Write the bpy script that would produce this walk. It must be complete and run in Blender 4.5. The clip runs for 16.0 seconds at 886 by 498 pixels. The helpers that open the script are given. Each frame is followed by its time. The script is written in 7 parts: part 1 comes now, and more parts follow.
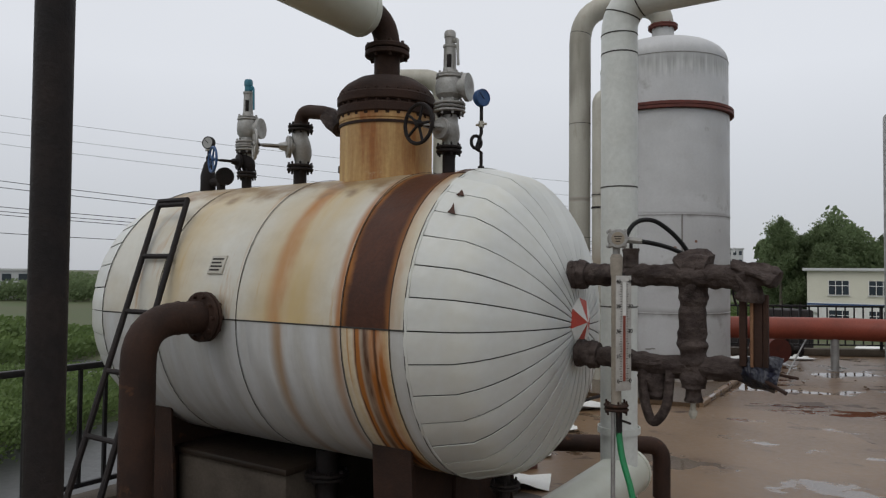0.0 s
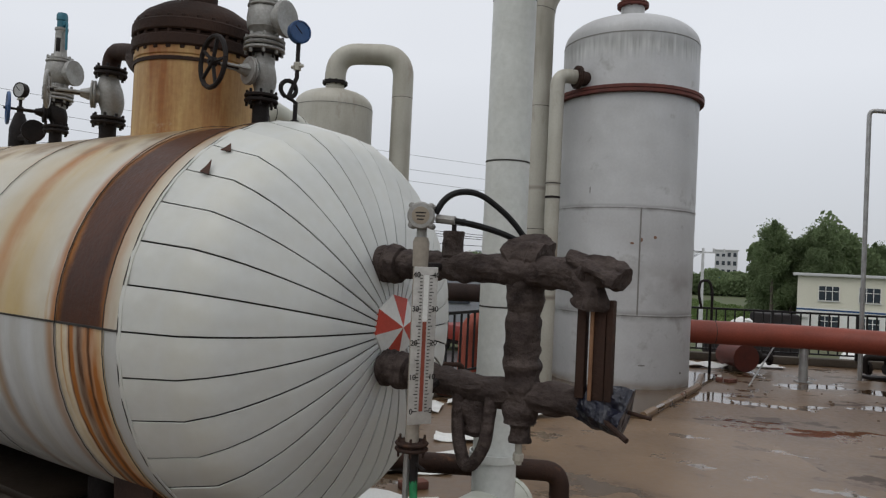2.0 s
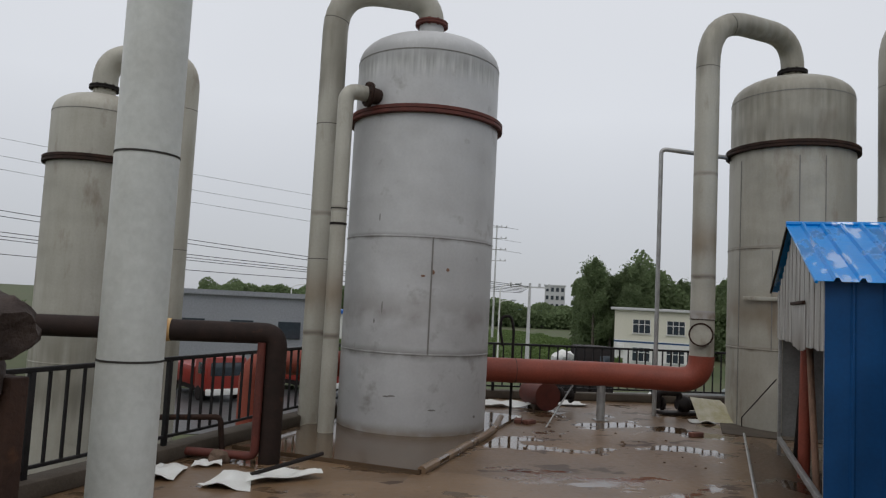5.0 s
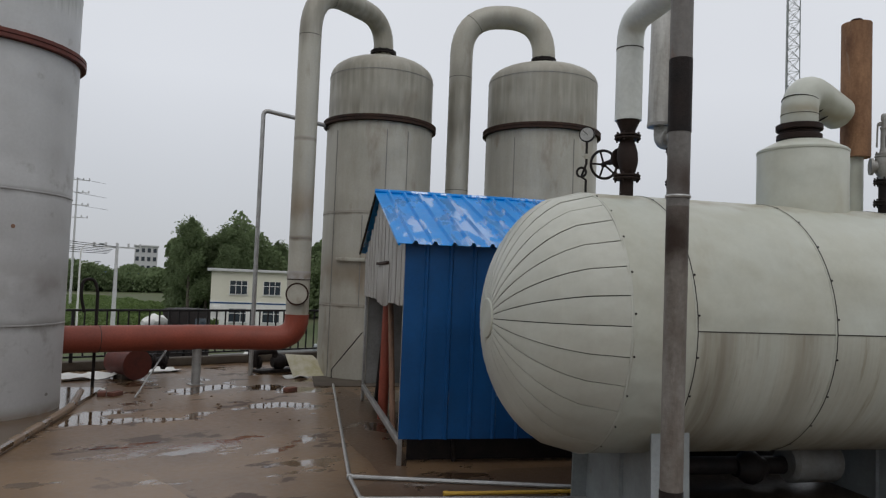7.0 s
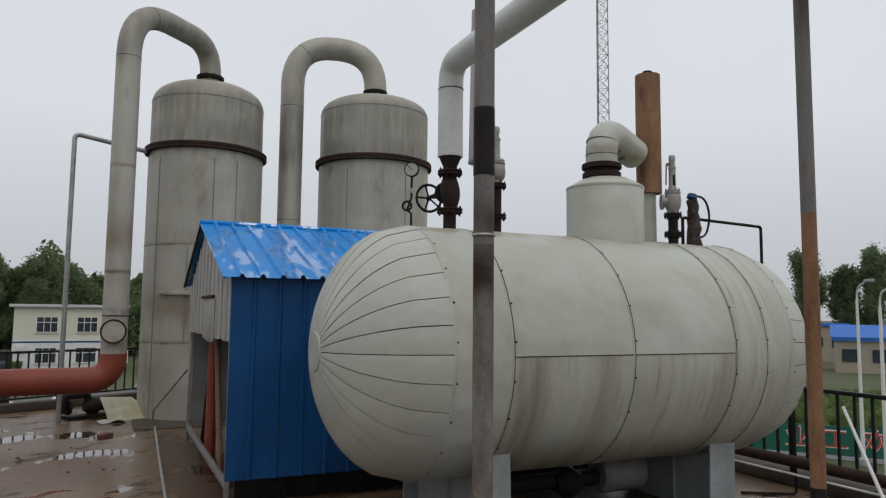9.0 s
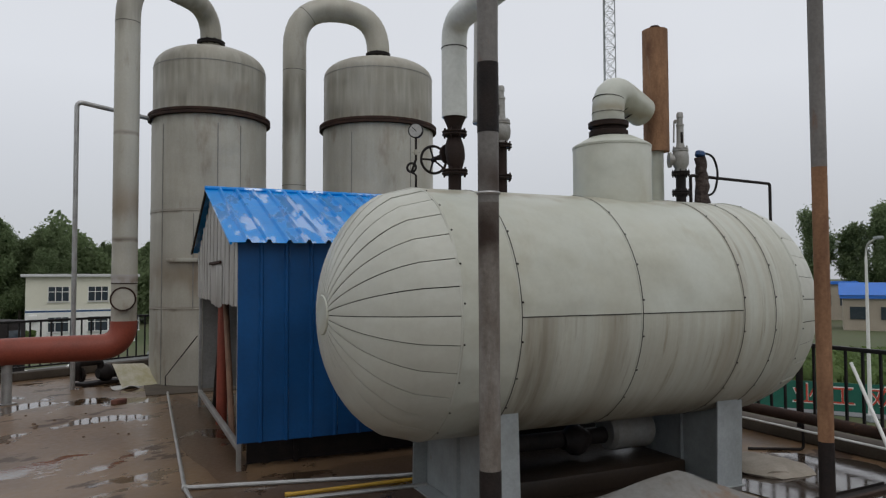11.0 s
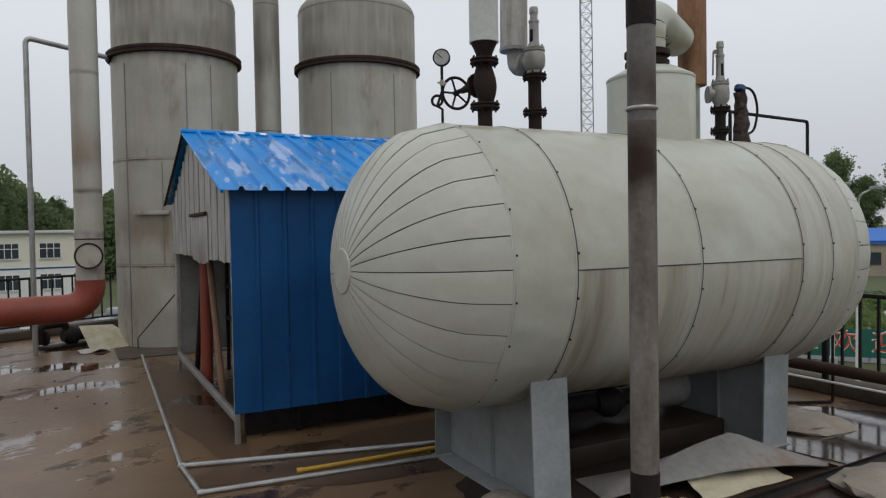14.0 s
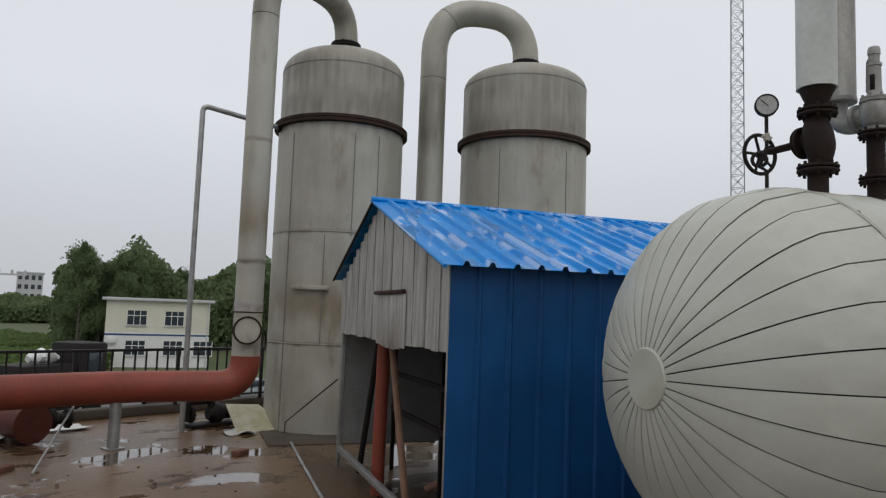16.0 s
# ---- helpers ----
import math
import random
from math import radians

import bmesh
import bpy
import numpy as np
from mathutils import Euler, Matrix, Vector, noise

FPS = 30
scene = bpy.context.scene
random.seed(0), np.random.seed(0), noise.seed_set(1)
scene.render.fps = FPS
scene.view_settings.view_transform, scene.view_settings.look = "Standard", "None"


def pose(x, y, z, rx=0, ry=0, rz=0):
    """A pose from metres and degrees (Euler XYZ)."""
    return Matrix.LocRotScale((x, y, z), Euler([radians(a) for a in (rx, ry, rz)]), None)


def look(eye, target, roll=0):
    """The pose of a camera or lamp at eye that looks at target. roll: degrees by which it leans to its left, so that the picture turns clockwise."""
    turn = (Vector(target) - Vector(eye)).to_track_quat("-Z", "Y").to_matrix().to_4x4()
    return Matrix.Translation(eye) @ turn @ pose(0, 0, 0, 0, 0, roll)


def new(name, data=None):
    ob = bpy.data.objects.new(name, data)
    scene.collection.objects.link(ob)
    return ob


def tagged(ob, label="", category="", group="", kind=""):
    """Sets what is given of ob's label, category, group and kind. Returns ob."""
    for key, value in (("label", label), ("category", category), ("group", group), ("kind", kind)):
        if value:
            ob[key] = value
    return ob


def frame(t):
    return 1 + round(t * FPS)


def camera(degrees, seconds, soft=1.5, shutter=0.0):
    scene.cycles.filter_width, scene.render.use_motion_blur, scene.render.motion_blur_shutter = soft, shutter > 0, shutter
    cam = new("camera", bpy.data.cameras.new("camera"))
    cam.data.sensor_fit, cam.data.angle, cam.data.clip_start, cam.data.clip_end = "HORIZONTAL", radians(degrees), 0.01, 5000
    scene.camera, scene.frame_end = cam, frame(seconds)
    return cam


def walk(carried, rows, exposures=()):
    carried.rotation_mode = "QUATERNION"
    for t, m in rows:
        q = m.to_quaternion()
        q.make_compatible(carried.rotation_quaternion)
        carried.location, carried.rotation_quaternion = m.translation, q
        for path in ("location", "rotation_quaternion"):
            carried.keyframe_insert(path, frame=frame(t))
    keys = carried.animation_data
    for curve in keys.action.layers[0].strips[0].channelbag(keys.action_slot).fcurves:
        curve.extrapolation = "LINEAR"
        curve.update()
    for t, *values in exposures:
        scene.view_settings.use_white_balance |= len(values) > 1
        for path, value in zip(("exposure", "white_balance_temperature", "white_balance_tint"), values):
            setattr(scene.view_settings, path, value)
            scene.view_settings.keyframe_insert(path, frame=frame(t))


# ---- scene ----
cam = camera(64.1, 16.0, 1.25)
PATH = [
    (0, (0.645, 0.468, 1.615), (0.517, 2.463, 1.676), 0.5),
    (0.5, (0.783, 0.67, 1.61), (0.648, 2.665, 1.66), 1.6),
    (1, (0.992, 0.884, 1.599), (0.896, 2.881, 1.634), 0.1),
    (1.5, (1.229, 1.078, 1.621), (1.143, 3.077, 1.62), 1.8),
    (2, (1.38, 1.316, 1.619), (1.262, 3.312, 1.654), 2.7),
    (2.5, (1.527, 1.525, 1.625), (1.478, 3.524, 1.674), 1.3),
    (3, (1.748, 1.728, 1.653), (1.747, 3.726, 1.742), 2.8),
    (3.2, (1.806, 1.765, 1.652), (1.847, 3.762, 1.753), 2.4),
    (5.3, (2.181, 2.351, 1.663), (2.647, 4.288, 1.836), 3.4),
    (5.5, (2.18, 2.379, 1.642), (2.787, 4.276, 1.823), 3.4),
    (6, (2.169, 2.435, 1.633), (3.039, 4.228, 1.798), 4.1),
    (6.5, (2.172, 2.4, 1.657), (3.289, 4.054, 1.78), 3.3),
    (7, (2.178, 2.37, 1.659), (3.491, 3.876, 1.752), 2.2),
    (7.5, (2.204, 2.349, 1.668), (3.67, 3.708, 1.73), 1.1),
    (8, (2.208, 2.324, 1.678), (3.779, 3.56, 1.752), 0.6),
    (8.5, (2.193, 2.296, 1.689), (3.796, 3.482, 1.834), 0.5),
    (9, (2.182, 2.275, 1.691), (3.796, 3.443, 1.873), 0.6),
    (11.3, (2.208, 2.284, 1.671), (3.815, 3.472, 1.747), -0.3),
    (11.5, (2.205, 2.277, 1.669), (3.813, 3.464, 1.749), -0.2),
    (12, (2.225, 2.294, 1.671), (3.835, 3.477, 1.755), 0.1),
    (12.5, (2.237, 2.326, 1.663), (3.848, 3.509, 1.711), 0.3),
    (13, (2.233, 2.475, 1.654), (3.894, 3.588, 1.608), -0.8),
    (13.5, (2.305, 2.684, 1.642), (3.98, 3.773, 1.563), -2.4),
    (14, (2.434, 3.021, 1.665), (4.106, 4.117, 1.608), -1.0),
    (14.5, (2.495, 3.385, 1.674), (4.15, 4.509, 1.681), 0.1),
    (15, (2.559, 3.764, 1.668), (4.103, 5.034, 1.731), 0.7),
    (15.5, (2.666, 4.077, 1.683), (4.166, 5.393, 1.82), 1.5),
    (16, (2.648, 4.414, 1.678), (4.141, 5.733, 1.86), 2.0),
]
walk(cam, [(t, look(eye, target, roll)) for t, eye, target, roll in PATH], [(0.0, 0.0), (1.5, 0.02), (2.5, 0.09), (3.2, 0.08), (5.3, -0.09), (6.5, -0.07), (9.2, -0.08), (11.5, -0.05), (16.0, -0.03)])

# ---- light: overcast sky with a weak, very soft sun ----
SKY_LOW, SKY_MID, SKY_HIGH = (0.535, 0.555, 0.595), (0.79, 0.815, 0.865), (0.88, 0.90, 0.95)
world = bpy.data.worlds.new("overcast_sky")
scene.world = world
world.use_nodes = True
wn, wl = world.node_tree.nodes, world.node_tree.links
wn.clear()
w_out, w_bg = wn.new("ShaderNodeOutputWorld"), wn.new("ShaderNodeBackground")
w_sky, w_mix, w_ramp = wn.new("ShaderNodeTexSky"), wn.new("ShaderNodeMix"), wn.new("ShaderNodeValToRGB")
w_co, w_sep, w_noise, w_cloud = wn.new("ShaderNodeTexCoord"), wn.new("ShaderNodeSeparateXYZ"), wn.new("ShaderNodeTexNoise"), wn.new("ShaderNodeMix")
w_sky.sky_type, w_sky.sun_disc, w_sky.sun_elevation, w_sky.sun_rotation = "NISHITA", False, radians(48), radians(200)
w_ramp.color_ramp.elements[0].position, w_ramp.color_ramp.elements[0].color = 0.0, (*SKY_LOW, 1)
w_ramp.color_ramp.elements[1].position, w_ramp.color_ramp.elements[1].color = 0.9, (*SKY_HIGH, 1)
w_ramp.color_ramp.elements.new(0.26).color = (*SKY_MID, 1)
w_mix.data_type = w_cloud.data_type = "RGBA"
w_mix.inputs[0].default_value = 0.95
w_cloud.blend_type = "MULTIPLY"
w_cloud.inputs[0].default_value = 0.10
w_noise.inputs["Scale"].default_value, w_noise.inputs["Detail"].default_value = 2.2, 4
w_bg.inputs[1].default_value = 1.0
w_gain = wn.new("ShaderNodeMix")
w_gain.data_type, w_gain.blend_type = "RGBA", "MULTIPLY"
w_gain.inputs[0].default_value, w_gain.inputs[7].default_value = 1.0, (0.1, 0.1, 0.1, 1)
wl.new(w_co.outputs["Generated"], w_sep.inputs[0])
wl.new(w_co.outputs["Generated"], w_noise.inputs["Vector"])
wl.new(w_sep.outputs[2], w_ramp.inputs[0])
wl.new(w_ramp.outputs[0], w_cloud.inputs[6])
wl.new(w_noise.outputs["Fac"], w_cloud.inputs[7])
wl.new(w_sky.outputs[0], w_gain.inputs[6])
wl.new(w_gain.outputs[2], w_mix.inputs[6])
wl.new(w_cloud.outputs[2], w_mix.inputs[7])
wl.new(w_mix.outputs[2], w_bg.inputs[0])
wl.new(w_bg.outputs[0], w_out.inputs[0])
sun_data = bpy.data.lights.new("sun", "SUN")
sun_data.energy, sun_data.angle, sun_data.color = 0.5, radians(40), (1.0, 0.97, 0.93)
sun = new("sun", sun_data)
sun.matrix_world = look((-8, -12, 22), (0, 0, 0))

# ---- plan: the deck's own axes, u along the tanks and v across ----
ROT = -29.15
AU, AV = Vector((0.8733, -0.4871, 0)), Vector((0.4871, 0.8733, 0))
GROUND = -4.5


def at(u, v, z=0.0, turn=0.0):
    p = AU * u + AV * v
    return pose(p.x, p.y, z, 0, 0, ROT + turn)


# ---- materials ----
def mat(name, base, alt, scale=4.0, amount=0.6, rough=0.6, metal=0.0, bump=0.15, fine=60.0, stretch=(1, 1, 1), spots=None, spot_scale=2.0, spot_cut=0.58,
        spot_stretch=(1, 1, 1), vary=0.0, gloss_spots=None, spot_soft=0.12, grain=0.22, specular=0.5, film=None):
    m = bpy.data.materials.new(name)
    m.use_nodes = True
    n, l = m.node_tree.nodes, m.node_tree.links
    b = n["Principled BSDF"]
    co = n.new("ShaderNodeTexCoord")

    def noise_tex(sc, detail, st):
        mp, nz = n.new("ShaderNodeMapping"), n.new("ShaderNodeTexNoise")
        mp.inputs["Scale"].default_value = st
        nz.inputs["Scale"].default_value, nz.inputs["Detail"].default_value, nz.inputs["Roughness"].default_value = sc, detail, 0.62
        l.new(co.outputs["Object"], mp.inputs[0])
        l.new(mp.outputs[0], nz.inputs["Vector"])
        return nz

    def blend(fac, a, c, kind="MIX"):
        x = n.new("ShaderNodeMix")
        x.data_type, x.blend_type = "RGBA", kind
        if isinstance(fac, float):
            x.inputs[0].default_value = fac
        else:
            l.new(fac, x.inputs[0])
        for k, val in ((6, a), (7, c)):
            if isinstance(val, tuple):
                x.inputs[k].default_value = (*val, 1)
            else:
                l.new(val, x.inputs[k])
        return x.outputs[2]

    def cut(src, lo, hi, top=1.0):
        r = n.new("ShaderNodeMapRange")
        r.inputs[1].default_value, r.inputs[2].default_value, r.inputs[4].default_value = lo, hi, top
        l.new(src, r.inputs[0])
        return r.outputs[0]

    large, small = noise_tex(scale, 5, stretch), noise_tex(fine, 4, (1, 1, 1))
    col = blend(cut(large.outputs["Fac"], 0.35, 0.68, amount), base, alt)
    col = blend(grain, col, cut(small.outputs["Fac"], 0.25, 0.75), "SOFT_LIGHT")
    rough_src = cut(small.outputs["Fac"], 0.2, 0.8)
    rr = n.new("ShaderNodeMapRange")
    rr.inputs[3].default_value, rr.inputs[4].default_value = max(0.02, rough - 0.1), min(1.0, rough + 0.1)
    l.new(rough_src, rr.inputs[0])
    rough_out = rr.outputs[0]
    if spots:
        sp = noise_tex(spot_scale, 6, spot_stretch)
        mask = cut(sp.outputs["Fac"], spot_cut, spot_cut + spot_soft)
        col = blend(mask, col, spots)
        if gloss_spots is not None:
            mx = n.new("ShaderNodeMix")
            l.new(mask, mx.inputs[0])
            l.new(rough_out, mx.inputs[2])
            mx.inputs[3].default_value = gloss_spots
            rough_out = mx.outputs[0]
    if film:
        # patches of standing water: smoother, shinier and a little darker than the damp surface
        fs, fc, fst, wet_spec, wet_rough, dark = film
        fm = cut(noise_tex(fs, 5, fst).outputs["Fac"], fc, fc + 0.04)
        mx, sx = n.new("ShaderNodeMix"), n.new("ShaderNodeMapRange")
        l.new(fm, mx.inputs[0])
        l.new(rough_out, mx.inputs[2])
        mx.inputs[3].default_value = wet_rough
        rough_out = mx.outputs[0]
        sx.inputs[3].default_value, sx.inputs[4].default_value = specular, wet_spec
        l.new(fm, sx.inputs[0])
        l.new(sx.outputs[0], b.inputs["Specular IOR Level"])
        dk = n.new("ShaderNodeMix")
        dk.data_type, dk.blend_type = "RGBA", "MULTIPLY"
        l.new(fm, dk.inputs[0])
        l.new(col, dk.inputs[6])
        dk.inputs[7].default_value = (dark, dark, dark, 1)
        col = dk.outputs[2]
    if vary:
        info, hs = n.new("ShaderNodeObjectInfo"), n.new("ShaderNodeHueSaturation")
        vr = n.new("ShaderNodeMapRange")
        vr.inputs[3].default_value, vr.inputs[4].default_value = 1 - vary, 1 + vary
        l.new(info.outputs["Random"], vr.inputs[0])
        l.new(vr.outputs[0], hs.inputs["Value"])
        l.new(col, hs.inputs["Color"])
        col = hs.outputs[0]
    l.new(col, b.inputs["Base Color"])
    l.new(rough_out, b.inputs["Roughness"])
    b.inputs["Metallic"].default_value = metal
    if not film:
        b.inputs["Specular IOR Level"].default_value = specular
    bp = n.new("ShaderNodeBump")
    bp.inputs["Strength"].default_value, bp.inputs["Distance"].default_value = bump, 0.01
    l.new(small.outputs["Fac"], bp.inputs["Height"])
    l.new(bp.outputs[0], b.inputs["Normal"])
    return m


CLAD = mat("pale_cladding_sheet", (0.60, 0.63, 0.64), (0.545, 0.525, 0.43), 1.3, 0.9, 0.38, 0.0, 0.03, 25, grain=0.08, vary=0.05, spots=(0.42, 0.36, 0.25), spot_scale=2.5, spot_cut=0.66, spot_stretch=(1, 1, 0.5))
CLAD_CREAM = mat("cream_cladding_sheet", (0.495, 0.51, 0.445), (0.43, 0.42, 0.335), 1.4, 0.8, 0.42, 0.0, 0.03, 25, grain=0.08, vary=0.03, spots=(0.36, 0.31, 0.21), spot_scale=1.6, spot_cut=0.58, spot_soft=0.3, spot_stretch=(1.6, 1, 0.7))
RUSTY_CLAD = mat("rust_streaked_cladding", (0.55, 0.535, 0.47), (0.49, 0.41, 0.265), 1.8, 0.9, 0.45, 0.0, 0.04, 25, grain=0.1, spots=(0.42, 0.22, 0.07), spot_scale=3.0, spot_cut=0.57, spot_stretch=(2.6, 0.35, 0.35))
OCHRE = mat("ochre_stained_insulation", (0.56, 0.38, 0.15), (0.30, 0.11, 0.025), 6.0, 1.0, 0.55, 0.0, 0.1, 40, stretch=(1.8, 1.8, 0.18), spots=(0.58, 0.50, 0.34), spot_scale=3.0, spot_cut=0.60)
RUST = mat("brown_rust", (0.046, 0.023, 0.015), (0.022, 0.013, 0.010), 5.0, 0.9, 0.75, 0.0, 0.4, 70, spots=(0.11, 0.048, 0.022), spot_scale=7.0, spot_cut=0.62, specular=0.25)
RUST_BAND = mat("dark_oxide_plate", (0.075, 0.027, 0.013), (0.034, 0.014, 0.009), 2.2, 1.0, 0.48, 0.0, 0.2, 60, spots=(0.15, 0.062, 0.026), spot_scale=3.0, spot_cut=0.60, specular=0.22)
RUST_IRON = mat("dark_rusted_casting", (0.030, 0.018, 0.014), (0.018, 0.012, 0.010), 7.0, 0.9, 0.7, 0.0, 0.4, 80, spots=(0.070, 0.032, 0.018), spot_scale=9.0, spot_cut=0.63, specular=0.2)
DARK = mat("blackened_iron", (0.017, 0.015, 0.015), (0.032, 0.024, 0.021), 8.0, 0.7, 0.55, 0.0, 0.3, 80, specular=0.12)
RAIL = mat("black_rail_paint", (0.015, 0.015, 0.016), (0.035, 0.03, 0.028), 6.0, 0.6, 0.45, 0.0, 0.1, 60, specular=0.15)
SEAM = mat("seam_shadow_sealant", (0.06, 0.055, 0.05), (0.03, 0.028, 0.026), 9.0, 0.7, 0.8, specular=0.15)
STEEL = mat("dull_stainless_tower", (0.51, 0.51, 0.505), (0.42, 0.415, 0.41), 0.9, 0.8, 0.5, 0.1, 0.05, 30, grain=0.10, stretch=(1, 1, 0.4), spots=(0.27, 0.25, 0.23), spot_scale=2.4, spot_cut=0.60, spot_soft=0.16, vary=0.03)
STEEL_WARM = mat("weathered_tower_steel", (0.430, 0.412, 0.352), (0.315, 0.290, 0.232), 1.2, 0.8, 0.5, 0.15, 0.05, 30, grain=0.10, stretch=(2, 2, 0.3), spots=(0.20, 0.155, 0.11), spot_scale=1.8, spot_cut=0.58, spot_soft=0.2, spot_stretch=(1.5, 1.5, 0.5), vary=0.03)
VALVE = mat("silver_valve_paint", (0.36, 0.36, 0.34), (0.22, 0.20, 0.18), 12.0, 0.8, 0.5, 0.35, 0.3, 90)
WRAP = mat("tarred_cloth_wrap", (0.040, 0.029, 0.026), (0.092, 0.071, 0.062), 11.0, 0.9, 0.75, 0.0, 0.8, 70, stretch=(1, 1, 2.2), spots=(0.020, 0.014, 0.012), spot_scale=8.0, spot_cut=0.54, specular=0.18)
RED_PIPE = mat("oxide_red_pipe_paint", (0.27, 0.060, 0.035), (0.19, 0.048, 0.030), 2.5, 0.8, 0.5, 0.0, 0.1, 40, spots=(0.12, 0.04, 0.03), spot_scale=3.0, spot_cut=0.64, specular=0.35)
RED_RING = mat("red_oxide_flange", (0.13, 0.035, 0.025), (0.07, 0.025, 0.02), 6.0, 0.8, 0.6, specular=0.3)
BLUE_WALL = mat("blue_steel_sheet", (0.005, 0.068, 0.210), (0.006, 0.042, 0.125), 1.1, 0.9, 0.45, 0.0, 0.03, 30, vary=0.06, grain=0.1, specular=0.25)
BLUE_ROOF = mat("wet_blue_roof_sheet", (0.0, 0.235, 0.64), (0.0, 0.17, 0.50), 2.0, 0.7, 0.35, 0.0, 0.05, 14, grain=0.1, specular=0.2, film=(1.9, 0.52, (2.4, 0.75, 0.75), 3.2, 0.05, 1.0))
GALV = mat("streaked_galvanised_sheet", (0.50, 0.49, 0.46), (0.20, 0.175, 0.145), 7.0, 0.9, 0.5, 0.15, 0.05, 40, stretch=(1, 2.2, 0.18))
GREY_PAINT = mat("grey_saddle_paint", (0.33, 0.355, 0.36), (0.22, 0.235, 0.23), 2.5, 0.9, 0.5, 0.0, 0.05, 40, spots=(0.2, 0.13, 0.08), spot_scale=3.0, spot_cut=0.68)
CONCRETE = mat("damp_concrete_plinth", (0.098, 0.080, 0.062), (0.056, 0.045, 0.035), 3.0, 0.9, 0.8, 0.0, 0.3, 50, specular=0.2)
WHITE = mat("white_painted_sheet", (0.72, 0.72, 0.69), (0.62, 0.61, 0.56), 3.0, 0.7, 0.5)
WHITE_PIPE = mat("pale_pipe_jacket", (0.60, 0.62, 0.59), (0.54, 0.55, 0.51), 1.5, 0.8, 0.45, 0.0, 0.04, 30, spots=(0.45, 0.40, 0.30), spot_scale=2.2, spot_cut=0.68)
RED = mat("faded_red_paint", (0.50, 0.055, 0.03), (0.40, 0.05, 0.03), 5.0, 0.7, 0.5)
GREEN_HOSE = mat("green_hose_rubber", (0.005, 0.19, 0.06), (0.005, 0.14, 0.05), 9.0, 0.6, 0.4)
BLUE_PAINT = mat("blue_fitting_paint", (0.015, 0.07, 0.20), (0.02, 0.05, 0.12), 12.0, 0.6, 0.45)
TEAL = mat("teal_valve_cap", (0.02, 0.16, 0.22), (0.03, 0.10, 0.14), 12.0, 0.6, 0.5)
GALV_PIPE = mat("galvanised_pipe", (0.42, 0.42, 0.41), (0.25, 0.24, 0.23), 6.0, 0.7, 0.4, 0.6, 0.05)
YELLOW = mat("yellow_pipe_paint", (0.55, 0.33, 0.03), (0.40, 0.24, 0.04), 5.0, 0.7, 0.5)
WOOD = mat("weathered_timber", (0.24, 0.13, 0.08), (0.16, 0.09, 0.06), 5.0, 0.8, 0.75, stretch=(4, 4, 0.5))
BARK = mat("grey_bark", (0.10, 0.085, 0.065), (0.06, 0.05, 0.04), 6.0, 0.8, 0.9)
LEAF = mat("spring_foliage", (0.185, 0.235, 0.120), (0.135, 0.185, 0.088), 0.5, 0.9, 0.7, 0.0, 0.0, 3, vary=0.15, specular=0.15)


def let_light_through(m, share):
    """Thin leaves: part of the light comes out on the far side."""
    n, l = m.node_tree.nodes, m.node_tree.links
    b, out = n["Principled BSDF"], n["Material Output"]
    tr, mx = n.new("ShaderNodeBsdfTranslucent"), n.new("ShaderNodeMixShader")
    l.new(b.inputs["Base Color"].links[0].from_socket, tr.inputs["Color"])
    mx.inputs[0].default_value = share
    l.new(b.outputs[0], mx.inputs[1])
    l.new(tr.outputs[0], mx.inputs[2])
    l.new(mx.outputs[0], out.inputs["Surface"])


CREAM_WALL = mat("cream_render", (0.66, 0.64, 0.53), (0.58, 0.56, 0.46), 0.4, 0.7, 0.8, fine=12)
GREY_WALL = mat("grey_shed_cladding", (0.28, 0.29, 0.31), (0.23, 0.24, 0.26), 0.2, 0.7, 0.7, fine=8)
FAR_WALL = mat("far_block_render", (0.55, 0.55, 0.54), (0.46, 0.46, 0.46), 0.1, 0.7, 0.8, fine=5)
GLASS = mat("dark_window_glass", (0.03, 0.04, 0.05), (0.05, 0.06, 0.07), 0.5, 0.6, 0.12, fine=6, specular=0.5)
DIAL = mat("gauge_dial_dull", (0.40, 0.40, 0.385), (0.30, 0.30, 0.29), 20, 0.5, 0.3)
SCALE = mat("ivory_scale_plate", (0.47, 0.455, 0.42), (0.33, 0.31, 0.28), 14, 0.7, 0.4)
BANNER = mat("green_banner_cloth", (0.008, 0.11, 0.075), (0.006, 0.08, 0.055), 2.0, 0.6, 0.7)
POLE = mat("flaking_grey_pole_paint", (0.22, 0.21, 0.20), (0.12, 0.11, 0.10), 5.0, 0.9, 0.6, 0.0, 0.2, 60, stretch=(1, 1, 0.35), spots=(0.20, 0.09, 0.045), spot_scale=5.0, spot_cut=0.60, spot_stretch=(1, 1, 0.3), specular=0.3)
RUST_POLE = mat("orange_rust_pole", (0.31, 0.170, 0.092), (0.115, 0.056, 0.032), 7.0, 0.9, 0.75, 0.0, 0.3, 60, stretch=(1, 1, 0.3), spots=(0.36, 0.30, 0.24), spot_scale=6.0, spot_cut=0.60, spot_stretch=(1, 1, 0.2), specular=0.25)
SHEET_LITTER = mat("dented_scrap_sheet", (0.55, 0.54, 0.50), (0.40, 0.38, 0.34), 4.0, 0.8, 0.4, 0.2, 0.1, 20)
STONE = mat("brown_rubble", (0.16, 0.11, 0.08), (0.10, 0.07, 0.05), 9.0, 0.8, 0.8, specular=0.2)
